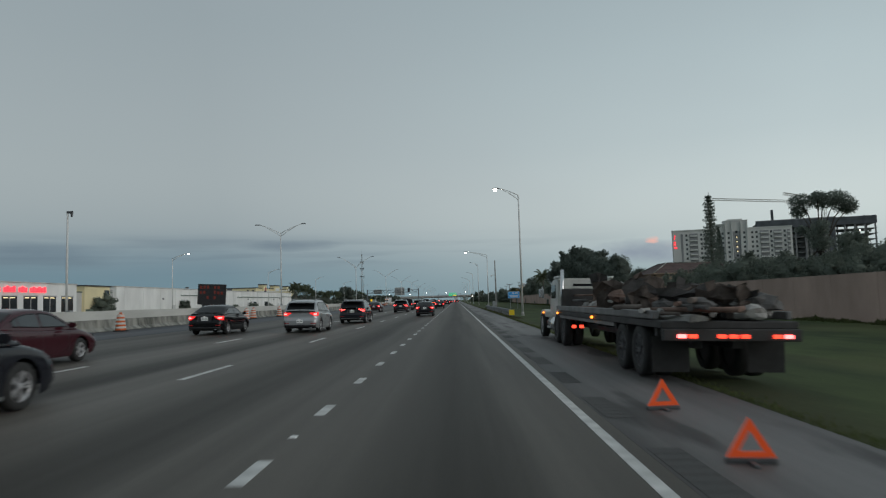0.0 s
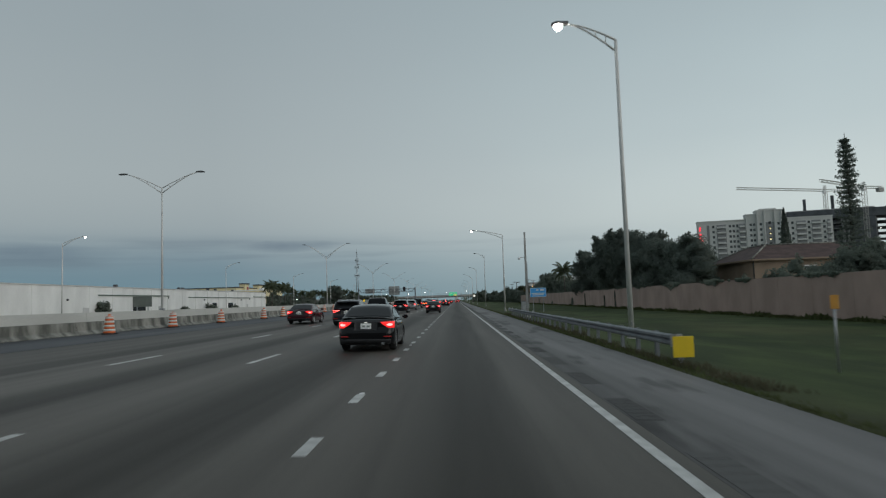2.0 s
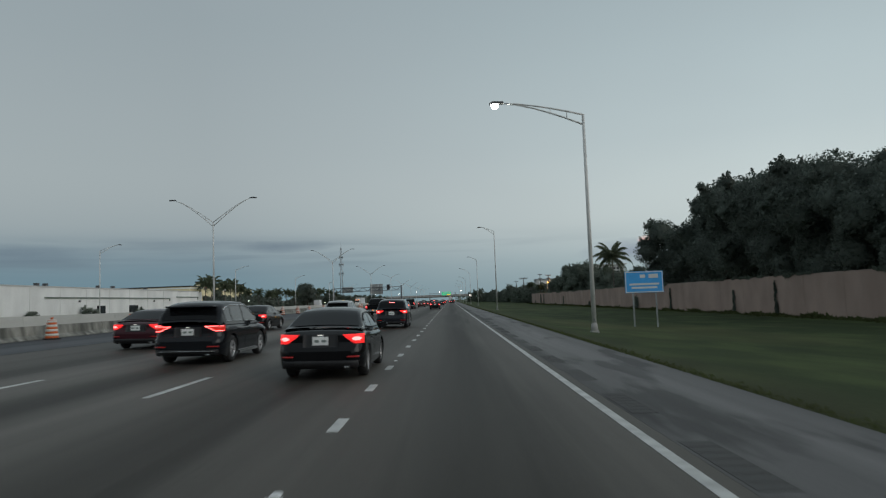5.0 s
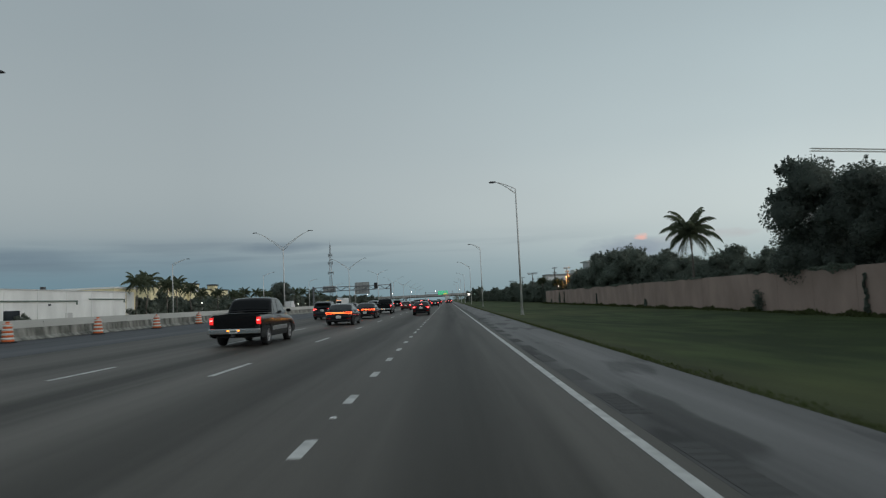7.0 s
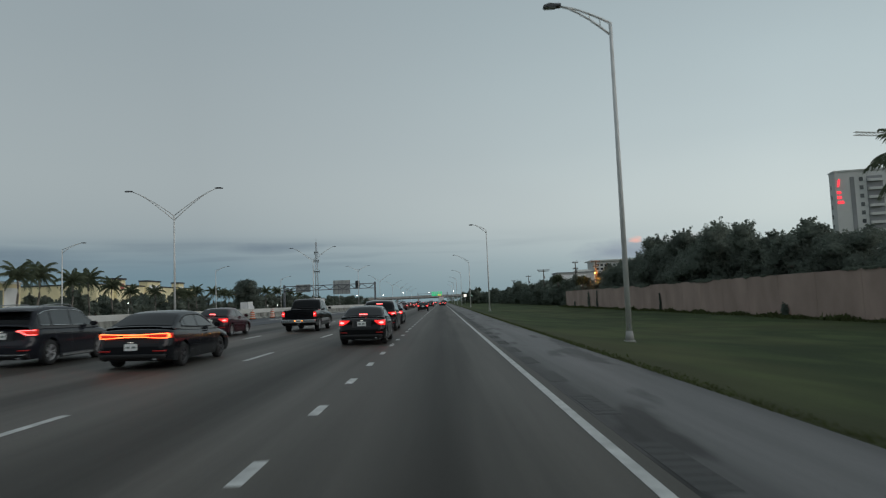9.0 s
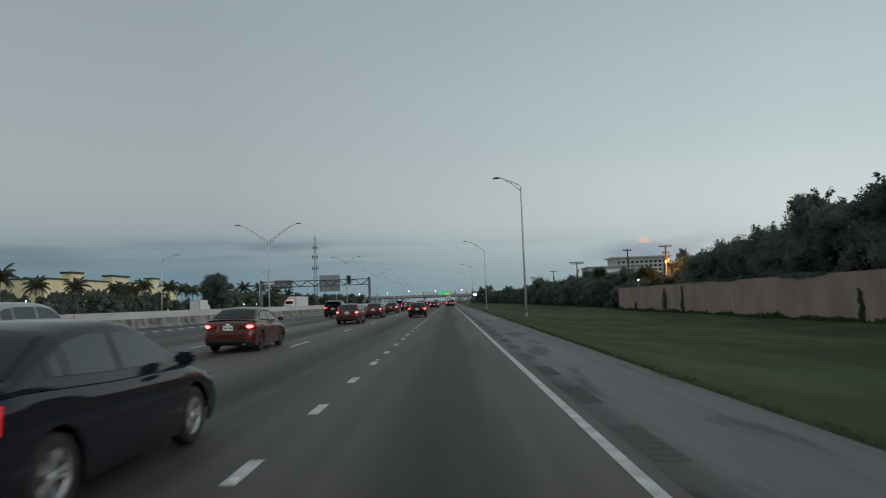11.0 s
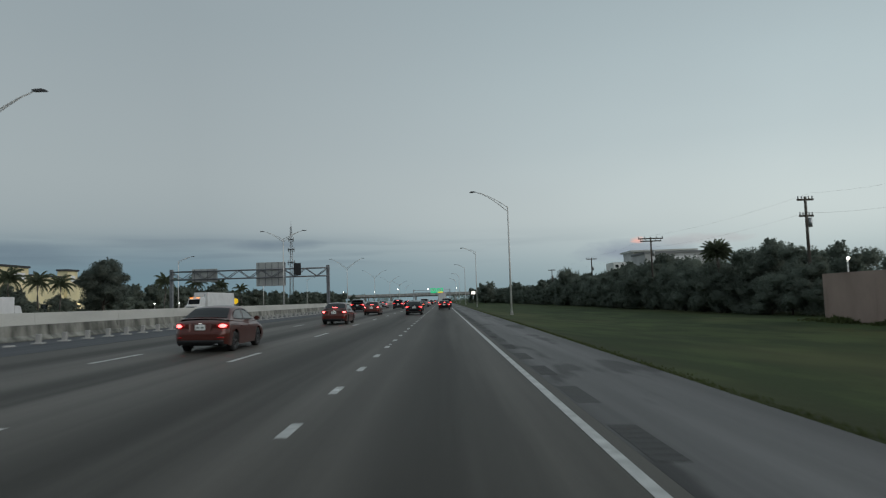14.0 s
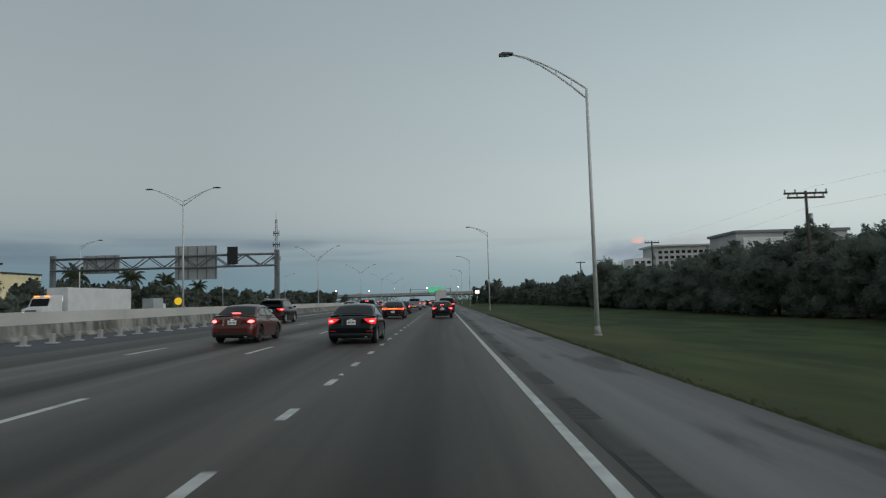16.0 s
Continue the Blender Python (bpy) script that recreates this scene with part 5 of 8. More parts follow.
def house():
    t = thing("house", pose(50.4, 144.2, -1.1), "tan stucco house with a dark red hip roof behind the wall", "house")
    part("wall", bbox(-8.7, 9.1, -4.8, 9.8, 0, 6.95), M_HOUSE, t)
    bm = bmesh.new()
    e, r = 6.95, 9.2
    lo = [bm.verts.new(p) for p in ((-9.3, -5.4, e), (9.7, -5.4, e), (9.7, 10.4, e), (-9.3, 10.4, e))]
    hi = [bm.verts.new(p) for p in ((-5.0, -0.6, r), (5.4, -0.6, r), (5.4, 5.6, r), (-5.0, 5.6, r))]
    bm.faces.new((lo[0], lo[1], hi[1], hi[0]))
    bm.faces.new((lo[1], lo[2], hi[2], hi[1]))
    bm.faces.new((lo[2], lo[3], hi[3], hi[2]))
    bm.faces.new((lo[3], lo[0], hi[0], hi[3]))
    bm.faces.new(hi)
    bm.faces.new(lo[::-1])
    rf = part("roof", bm, M_TILE, t, "dark red hip roof")
    part("fascia", bbox(-9.32, 9.72, -5.46, -5.403, e - 0.2, e + 0.03), M_HOUSE, rf)
    part("fascia", bbox(-9.36, -9.303, -5.4, 10.4, e - 0.2, e + 0.03), M_HOUSE, rf)
    bm = bmesh.new()
    cyl(bm, (-9.3, -5.4, e + 0.05), (-5.0, -0.6, r + 0.05), 0.13, n=6)
    cyl(bm, (9.7, -5.4, e + 0.05), (5.4, -0.6, r + 0.05), 0.13, n=6)
    cyl(bm, (-9.3, 10.4, e + 0.05), (-5.0, 5.6, r + 0.05), 0.13, n=6)
    cyl(bm, (-5.0, -0.6, r + 0.05), (-5.0, 5.6, r + 0.05), 0.13, n=6)
    cyl(bm, (-5.0, -0.6, r + 0.05), (5.4, -0.6, r + 0.05), 0.13, n=6)
    part("ridge_tiles", bm, M_CONC_DIRTY, rf, "pale mortared ridge tiles")
    for x in (-1.8, 4.0):
        w = part("window", bbox(x, x + 1.6, -4.86, -4.803, 4.2, 5.8), M_WIN, t)
        part("frame", bbox(x - 0.1, x + 1.7, -4.90, -4.862, 5.8, 5.95), M_SIGNWHITE, w)
    part("downpipe", bbox(-8.85, -8.703, -4.7, -4.55, 0, 6.7), M_STEEL_DK, t)


house()


def office_right():
    t = thing("office_building", pose(45.2, 460, -1.2), "flat-roofed grey building with a pale sign panel behind trees", "building")
    part("wall", bbox(0, 17, 0, 10, 0, 11.6), M_GREY, t)
    part("roof_edge", bbox(-0.3, 17.3, -0.3, 10.3, 11.6, 12.0), M_HOTEL_DK, t)
    part("sign_panel", bbox(1.0, 11.5, -0.12, -0.003, 8.4, 10.9), M_SIGNWHITE, t, "blank white sign panel")
    part("line_of_writing", bbox(8.5, 12.5, -0.15, -0.122, 9.4, 9.9), M_GREY, t)
    for y in (1.5, 6):
        part("window", bbox(-0.06, -0.003, y, y + 2.5, 6.8, 8.6), M_WIN, t)
    a = thing("apartment_building", pose(116, 760, 0.6), "distant pale multi-storey building with a stepped flat roof", "building")
    part("wall", bbox(0, 13, 0, 20, 0, 22.5), M_WHITE, a)
    part("wall", bbox(13.02, 54, -2, 22, 0, 29.0), M_GREY, a)
    part("roof_overhang", bbox(11, 56, -4, 24, 29.0, 30.0), M_HOTEL, a)
    w0 = None
    for f in range(5):
        for k in range(11):
            m = pose(15 + 3.5 * k, -2.02, 12.0 + f * 3.2)
            if w0 is None:
                w0 = part("window", bbox(0, 2.2, -0.06, 0, 0, 1.7), M_WIN, a)
                w0.matrix_basis = m
            else:
                share("window", w0, m, a)
    for f in range(4):
        for k in range(3):
            share("window", w0, pose(1.2 + 3.6 * k, -0.02, 9.5 + f * 3.2), a)


office_right()


def area_light_pole(x, y, z, col, label):
    t = thing("lamp_post", pose(x, y, ground_z(x)), label, "lamp post")
    bm = bmesh.new()
    h = z - ground_z(x)
    cyl(bm, (0, 0, 0), (0, 0, h), 0.09, 0.06, 8)
    part("pole", bm, M_POLE, t)
    bm = bmesh.new()
    bmesh.ops.create_uvsphere(bm, u_segments=10, v_segments=6, radius=0.13, matrix=Matrix.Translation((0, -0.12, h)))
    part("globe", bm, col, t, "glowing lamp globe")


area_light_pole(34.9, 352.2, 6.6, G_SODIUM, "orange sodium lamp on a post among trees")
glow_lamp = new("sodium_light", bpy.data.lights.new("sodium_light", "POINT"))
glow_lamp.data.energy, glow_lamp.data.color, glow_lamp.data.shadow_soft_size = 620.0, (1.0, 0.34, 0.05), 0.2
glow_lamp.location = (35.6, 352.6, 6.8)
area_light_pole(36.0, 372, 4.2, G_WHITE, "white lamp on a post behind the wall")
area_light_pole(-73, 482, 2.9, G_WHITE, "white floodlight on a post beside a tree")
area_light_pole(-73, 498, 2.9, G_WHITE, "white floodlight on a post beside a tree")
area_light_pole(-78, 368, 4.2, G_WHITE, "white lamp on a post among palms")

# ---- trees ----


def leaf_quads(rng, pts, size, flat=0.0, out=None):
    """One bent leaf clump (two triangles) at each point, turned at random. out: ways that its upper side faces."""
    n = len(pts)
    a = rng.normal(size=(n, 3))
    a[:, 2] *= 1 - flat
    a /= np.linalg.norm(a, axis=1)[:, None]
    b = rng.normal(size=(n, 3))
    b -= (b * a).sum(1)[:, None] * a
    b /= np.linalg.norm(b, axis=1)[:, None]
    s = size * rng.uniform(0.55, 1.3, size=(n, 1))
    v = np.empty((n, 4, 3))
    v[:, 0], v[:, 1] = pts - a * s, pts + b * s * 0.45
    v[:, 2], v[:, 3] = pts + a * s, pts - b * s * 0.45
    v[:, 1] += np.cross(a, b) * s * 0.2
    f = np.arange(n * 4).reshape(n, 4)
    if out is not None:
        under = (np.cross(v[:, 1] - v[:, 0], v[:, 2] - v[:, 0]) * out).sum(1) < 0
        f[under] = f[under][:, ::-1]
    return v.reshape(-1, 3), f


def soft_normals(me, normals):
    """Leaves take the light like the rounded spray that they belong to."""
    me.polygons.foreach_set("use_smooth", [True] * len(me.polygons))
    me.normals_split_custom_set_from_vertices(normals)


ICO = {}


def add_cores(rng, v, f, centres, k=0.84):
    """Uneven inner clumps for dense twigs and leaves, added to lighten dark gaps deep in a crown."""
    if not ICO:
        bm = bmesh.new()
        bmesh.ops.create_icosphere(bm, subdivisions=2, radius=1.0)
        ICO["v"] = np.array([q.co[:] for q in bm.verts])
        ICO["f"] = [[q.index for q in t.verts] for t in bm.faces]
        bm.free()
    vs, fs, n, ways = [v], [tuple(q) for q in f], len(v), []
    for c in centres:
        w = ICO["v"] * (c[3] * k * rng.uniform(0.72, 1.12, size=(len(ICO["v"]), 1))) * np.array((1, 1, c[4])) + np.array(c[:3])
        w[:, 2] = np.maximum(w[:, 2], 0.05)
        vs.append(w)
        ways.append(ICO["v"] * 0.5 + rng.normal(size=ICO["v"].shape) * 0.24 + np.array((0, 0, 0.3)))
        fs += [tuple(i + n for i in t) for t in ICO["f"]]
        n += len(w)
    return np.concatenate(vs), fs, np.concatenate(ways)


def blob_points(rng, centres, n, fill=0.35, ways=False):
    """Points mostly near the skin of the clumps (x, y, z, r, squash)."""
    c = np.array(centres)
    w = c[:, 3] ** 2
    i = rng.choice(len(c), size=n, p=w / w.sum())
    d = rng.normal(size=(n, 3))
    d /= np.linalg.norm(d, axis=1)[:, None]
    r = np.where(rng.random(n) < fill, rng.random(n) ** 0.5, rng.uniform(0.78, 1.22, n))
    p = c[i, :3] + d * (r * c[i, 3])[:, None] * np.stack([np.ones(n), np.ones(n), c[i, 4]], 1)
    return (p, d) if ways else p


def broad_tree(name, seed, H, R, trunk, n, material, label, size=0.3, lowest=0.3, group="trees", shoots=0):
    rng = np.random.default_rng(seed)
    t = thing(name, pose(0, 0, -50), label, "tree", group)
    bm = bmesh.new()
    tube(bm, [(0, 0, -0.3), (0.1, 0.05, trunk * 0.5), (0.05, -0.1, trunk)], [H * 0.03, H * 0.024, H * 0.018], 8)
    part("trunk", bm, M_BARK, t)
    centres = []
    k = 9
    for i in range(k):
        ang = i * 2.4 + rng.uniform(-0.3, 0.3)
        rr = R * (0.25 + 0.5 * rng.random())
        z = H * (lowest + (0.9 - lowest) * (i + 0.5) / k)
        rad = R * rng.uniform(0.30, 0.48) * (1.15 - 0.5 * max(0, z / H - 0.55))
        c = (math.cos(ang) * rr * (1.1 - 0.6 * max(0, z / H - 0.5)), math.sin(ang) * rr, min(z, H - rad * 0.7), rad, rng.uniform(0.65, 0.9))
        centres.append(c)
        bm = bmesh.new()
        s = Vector((0.05, -0.1, trunk * rng.uniform(0.7, 1.0)))
        e = Vector(c[:3])
        mid = s.lerp(e, 0.5) + Vector((0, 0, 0.3))
        tube(bm, [s, mid, e], [H * 0.011, H * 0.008, H * 0.003], 6)
        if (i % 2 == 0 or trunk > 0.3 * H) and n > 3000:
            part("limb", bm, M_BARK, t)
        else:
            bm.free()
    for i in range(34):
        c = centres[rng.integers(len(centres))]
        d = rng.normal(size=3)
        d /= np.linalg.norm(d)
        d[2] = abs(d[2]) * 0.8
        centres.append((c[0] + d[0] * c[3], c[1] + d[1] * c[3], min(c[2] + d[2] * c[3] * 0.8, H * 0.97), max(c[3] * rng.uniform(0.35, 0.65), R * 0.09), rng.uniform(0.6, 0.95)))
    p, way = blob_points(rng, centres, n, 0.35, True)
    p, way = p[p[:, 2] > H * 0.02], way[p[:, 2] > H * 0.02]
    # loose sprays that break the outline
    for i in range(shoots):
        c = centres[rng.integers(len(centres))]
        d = rng.normal(size=3) * (0.5, 0.5, 0.3) + (0, 0, 0.9)
        d /= np.linalg.norm(d)
        s0 = np.array(c[:3]) + d * c[3] * 0.8
        ln = R * rng.uniform(0.10, 0.26) * (0.5 if R > 5 else 1.0)
        u = rng.random(26)[:, None]
        p = np.concatenate([p, s0 + d * ln * u + rng.normal(size=(26, 3)) * (0.05 + 0.10 * (1 - u)) * np.array((1, 1, 0.6))])
        way = np.concatenate([way, np.repeat(d[None], 26, 0)])
    way = way * 0.5 + rng.normal(size=way.shape) * 0.24 + np.array((0, 0, 0.3))
    way /= np.linalg.norm(way, axis=1)[:, None]
    v, f = leaf_quads(rng, p, size, 0.0, way)
    v, f, core_way = add_cores(rng, v, f, centres)
    me = mesh_from("crown", v, f, material)
    soft_normals(me, np.concatenate([np.repeat(way, 4, 0), core_way]))
    crown = new("crown", me)
    crown.parent = t
    return t


def twiggy_tree(seed, H, label):
    """An open tree with a few separate leaf pads on bare limbs."""
    rng = np.random.default_rng(seed)
    t = thing("open_tree", pose(0, 0, -50), label, "tree")
    bm = bmesh.new()
    tube(bm, [(0, 0, -0.3), (0.2, 0, H * 0.4), (0.0, 0.2, H * 0.6)], [0.26, 0.2, 0.14], 8)
    part("trunk", bm, M_BARK, t)
    centres = []
    for i in range(15):
        ang = i * 2.1
        rr = rng.uniform(0.6, 4.2)
        z = H * rng.uniform(0.45, 0.97)
        e = (math.cos(ang) * rr, math.sin(ang) * rr, z)
        bm = bmesh.new()
        tube(bm, [(0, 0.1, H * rng.uniform(0.4, 0.6)), (e[0] * 0.6, e[1] * 0.6, z * 0.88), e], [0.1, 0.06, 0.03], 6)
        part("limb", bm, M_BARK, t)
        centres.append((*e, rng.uniform(0.7, 1.4), 0.68))
    p = blob_points(rng, centres, 12000, 0.6)
    v, f = leaf_quads(rng, p, 0.13)
    crown = new("crown", mesh_from("crown", v, f, M_LEAF))
    crown.parent = t
    return t


def palm(seed, H, label, fronds=20, flen=2.9, name="palm_tree", droop=1.0):
    rng = random.Random(seed)
    t = thing(name, pose(0, 0, -50), label, "palm tree", "palms")
    bm = bmesh.new()
    lean = rng.uniform(-0.4, 0.4)
    pts = [(lean * (k / 6) ** 2, 0.2 * math.sin(k), H * k / 6 - 0.3 * (k == 0)) for k in range(7)]
    tube(bm, pts, [0.24, 0.20, 0.17, 0.16, 0.15, 0.14, 0.14], 9)
    part("trunk", bm, M_PALMBARK, t)
    top = Vector(pts[-1])
    bm = bmesh.new()
    cyl(bm, top - Vector((0, 0, 0.1)), top + Vector((0, 0, 0.7)), 0.2, 0.1, 8)
    part("crown_shaft", bm, M_FROND, t)
    for k in range(fronds):
        ang = k * 2.399 + rng.uniform(-0.2, 0.2)
        rise = math.radians(84 - 112 * ((k + rng.random()) / fronds) ** 1.15)
        L = flen * rng.uniform(0.88, 1.12)
        d = Vector((math.cos(ang), math.sin(ang), 0))
        side = Vector((-d.y, d.x, 0))
        bm = bmesh.new()
        n = 12
        c, el, prev = top + Vector((0, 0, 0.45)), rise, None
        for i in range(n + 1):
            u = i / n
            way = d * math.cos(el) + Vector((0, 0, math.sin(el)))
            if prev is not None:
                cyl(bm, prev, c, 0.035 * (1.2 - u), 0.035 * (1.1 - u), 3, caps=False)
                w = 0.27 * flen * math.sin(math.pi * min(0.96, 0.2 + 0.72 * u)) + 0.06
                for sg in (-1, 1):
                    for j in range(4):
                        b0, b1 = prev.lerp(c, j * 0.25), prev.lerp(c, j * 0.25 + 0.16)
                        ln = w * rng.uniform(0.8, 1.15)
                        tip = b1 + side * sg * ln * 0.62 + way * ln * 0.5 - Vector((0, 0, ln * rng.uniform(0.45, 0.8)))
                        mid = b1.lerp(tip, 0.55) + Vector((0, 0, 0.10 * ln)) + way * 0.012 * flen
                        bm.faces.new([bm.verts.new(q) for q in (b0, b1, mid, tip)])
            prev = c
            c = c + way * (L / n)
            el -= (0.045 + 0.13 * math.cos(el) * (0.4 + u)) * droop
        part("frond", bm, M_FROND, t)
    return t


def norfolk_pine(H):
    t = thing("norfolk_pine", pose(50, 130, -1.1), "tall slim dark conifer with tiered upturned branches", "conifer")
    rng = np.random.default_rng(4)
    bm = bmesh.new()
    cyl(bm, (0, 0, -0.3), (0, 0, H), 0.3, 0.04, 8)
    part("trunk", bm, M_BARK, t)
    tiers = 30
    for k in range(tiers):
        u = k / tiers
        z = H * (0.10 + 0.88 * u)
        L = (2.1 * (1 - u) ** 0.75 + 0.5) * rng.uniform(0.65, 1.2)
        pts = []
        for b in range(6):
            ang = b * 2 * math.pi / 6 + k * 0.5 + rng.uniform(-0.3, 0.3)
            ln = L * rng.uniform(0.7, 1.15)
            s = rng.random(80) ** 0.75
            d = np.array((math.cos(ang), math.sin(ang), 0.0))
            up = -0.12 * s + rng.uniform(0.2, 0.4) * s * s
            q = d * (ln * s)[:, None] + np.stack([0 * s, 0 * s, z + ln * up], 1)
            pts.append(q + rng.normal(size=(80, 3)) * np.array((0.13, 0.13, 0.14)))
        v, f = leaf_quads(rng, np.concatenate(pts), 0.14)
        tier = new("branch_tier", mesh_from("branch_tier", v, f, M_LEAF))
        tier.parent = t
        tagged(tier, kind="stuff")
    return t


def cypress(x, y, H):
    t = thing("cypress_tree", pose(x, y, -1.1), "slim dense dark cypress rising behind a house roof", "conifer")
    rng = np.random.default_rng(14)
    bm = bmesh.new()
    cyl(bm, (0, 0, -0.3), (0, 0, H * 0.9), 0.3, 0.05, 8)
    part("trunk", bm, M_BARK, t)
    u = rng.random(9000) ** 0.7
    z = H * (1 - 0.94 * u)
    ang = rng.uniform(0, 2 * math.pi, len(u))
    r = (0.12 + 3.3 * u ** 0.85) * (0.8 + 0.16 * np.sin(ang * 3 + z * 1.3) + 0.12 * np.sin(z * 4.1 + ang)) * rng.uniform(0.55, 1.05, len(u))
    v, f = leaf_quads(rng, np.stack([np.cos(ang) * r, np.sin(ang) * r, z], 1), 0.26)
    crown = new("crown", mesh_from("crown", v, f, M_LEAF))
    crown.parent = t


def place(proto, x, y, s, turn, sz=None):
    return copy_thing(proto, pose(x, y, ground_z(x), 0, 0, turn) @ Matrix.Diagonal((s, s, sz or s, 1)))


def plant_trees():
    rng = random.Random(11)
    ficus = [broad_tree("ficus_tree", 20 + i, 13.5, 5.2, 3.2, 26000, M_LEAF, "large dense dark green tree behind the wall", 0.17, 0.28, "large trees behind the wall", 60) for i in range(3)]
    bushy = [broad_tree("bushy_tree", 40 + i, 8.0, 3.6, 1.2, 16000, M_LEAF2, "bushy dark tree with leaves down to the ground", 0.14, 0.08, "tree belt along the verge", 70) for i in range(4)]
    low = [broad_tree("bushy_tree", 80 + i, 8.0, 3.6, 1.2, 2600, M_LEAF2, "bushy dark tree in a distant belt", 0.34, 0.08, "distant tree belt", 30) for i in range(3)]
    shrub = [broad_tree("shrub", 60 + i, 5.0, 2.8, 0.6, 4800, M_LEAF2, "dense dark green shrub behind the wall", 0.12, 0.1, "shrubs behind the wall", 40) for i in range(2)]
    # large dark trees: height by place along the wall
    for y, x, h in ((144.5, 35.4, 9.4), (149.5, 35.8, 11.2), (155, 35.4, 11.5), (161, 35.0, 11.9), (167, 34.8, 13.4), (172, 34.6, 14.2), (177, 35.2, 14.8), (183, 35.5, 15.3), (188, 36, 15.6), (193, 36, 16.6), (198.5, 35.8, 16.6), (204.5, 35.9, 13.2), (211.5, 35.6, 12.4), (218.6, 34.8, 13.8)):
        place(rng.choice(ficus), x, y + rng.uniform(-0.7, 0.7), 0.46 + 0.44 * h / 13.5, rng.uniform(0, 360), h / 13.5)
    for y, h in ((158, 8.4), (170, 9.4), (198, 11.5)):
        place(rng.choice(ficus), rng.uniform(44, 48), y, 0.55 + 0.5 * h / 13.5, rng.uniform(0, 360), h / 13.5)
    # lower growth above the wall, near part
    for y in range(40, 122, 6):
        place(rng.choice(shrub), rng.uniform(36.0, 38), y + rng.uniform(-1, 1), rng.uniform(1.1, 1.35), rng.uniform(0, 360))
    for y in range(50, 118, 9):
        place(rng.choice(bushy), rng.uniform(41, 47), y, rng.uniform(0.85, 1.05), rng.uniform(0, 360))
    for y in (124, 130):
        place(rng.choice(shrub), 36, y, rng.uniform(0.75, 0.85), rng.uniform(0, 360))
    # middle stretch
    y = 226
    while y < 368:
        s = float(np.interp(y, (226, 250, 263, 275, 290, 312, 320, 327, 331, 336, 342, 347, 368), (6.4, 7.6, 8.3, 9.8, 10.7, 11.4, 10.3, 10.0, 9.2, 9.0, 8.0, 6.2, 6.0))) / 8.0 * rng.uniform(0.86, 1.04)
        place(rng.choice(bushy), rng.uniform(35.2, 38.0), y, 0.35 + s * 0.7, rng.uniform(0, 360), s)
        y += rng.uniform(3.6, 5.0)
    place(bushy[0], 38.6, 355.6, 0.9, 30, 1.22)
    # belt past the wall's end
    y = 374
    while y < 760:
        s = (rng.uniform(0.68, 1.12) + (0.22 if rng.random() < 0.16 else 0)) * float(np.interp(y, (385, 392, 402, 412, 436, 446, 500), (0.72, 0.95, 1.0, 1.14, 1.14, 0.88, 0.95)))
        place(rng.choice(bushy if y < 500 else low), 35.4 + rng.uniform(-1.0, 1.0) - max(0, (y - 500)) * 0.035, y, s * 0.92, rng.uniform(0, 360), s * rng.uniform(0.72, 0.98))
        y += rng.uniform(2.6, 4.4) if y < 520 else rng.uniform(4.5, 6.5)
    for x, y, k in ((37.5, 391, 1.06), (36.8, 399, 0.82), (37.2, 405, 0.8)):
        place(rng.choice(bushy), x, y, k, rng.uniform(0, 360), k)
    y = 378
    while y < 600:
        place(rng.choice(bushy if y < 470 else low), 41 + rng.uniform(-1.5, 2) - max(0, (y - 500)) * 0.035, y, rng.uniform(0.85, 1.1), rng.uniform(0, 360))
        y += rng.uniform(6, 11)
    for x, y, s in ((21, 640, 1.25), (24, 655, 1.1), (19, 700, 1.1)):
        place(rng.choice(low), x, y, s, rng.uniform(0, 360))
    # left side
    place(ficus[0], -75.4, 461, 1.0, 40, 0.95)
    place(ficus[1], -79, 468, 1.0, 120, 0.95)
    for k in range(35):
        place(rng.choice(low), rng.uniform(-98, -86), 312 + k * 4.4, rng.uniform(0.7, 0.95), rng.uniform(0, 360))
    for k in range(18):
        place(rng.choice(shrub), rng.uniform(-84, -79), 330 + k * 9, rng.uniform(0.7, 1.0), rng.uniform(0, 360))
    y = 500
    while y < 900:
        place(rng.choice(low), rng.uniform(-96, -76), y, rng.uniform(0.85, 1.1), rng.uniform(0, 360))
        y += rng.uniform(5, 8)
    for x, y, s in ((-78.6, 192, 0.75), (-78.3, 255, 0.6), (-78.4, 236, 0.45), (-78.6, 280, 0.5), (-78.3, 146, 1.0)):
        place(rng.choice(shrub), x, y, s, rng.uniform(0, 360))
    for p in ficus + bushy + shrub + low:
        for o in (*p.children_recursive, p):
            bpy.data.objects.remove(o)
    op = twiggy_tree(5, 13.7, "open dark tree with leaf pads on bare limbs")
    op.matrix_basis = pose(42, 77, -1.1)
    coco = palm(7, 9.5, "coconut palm with drooping fronds behind the wall", 22, 4.25)
    coco.matrix_basis = pose(32.3, 244.9, -1.1)
    copy_thing(coco, pose(26, 668, -1.1, 0, 0, 10) @ Matrix.Diagonal((0.8, 0.8, 0.9, 1)))
    cab = palm(9, 6.2, "cabbage palm with a dense round head", 64, 1.6, "cabbage_palm", 0.6)
    cab.matrix_basis = pose(34.0, 394.9, -1.1) @ Matrix.Diagonal((1.3, 1.3, 1.12, 1))
    copy_thing(cab, pose(32.7, 356, -1.1, 0, 0, 40) @ Matrix.Diagonal((0.95, 0.95, 0.8, 1)))
    royal = palm(12, 7.0, "palm with feathery fronds beside the far car park", 19, 3.3)
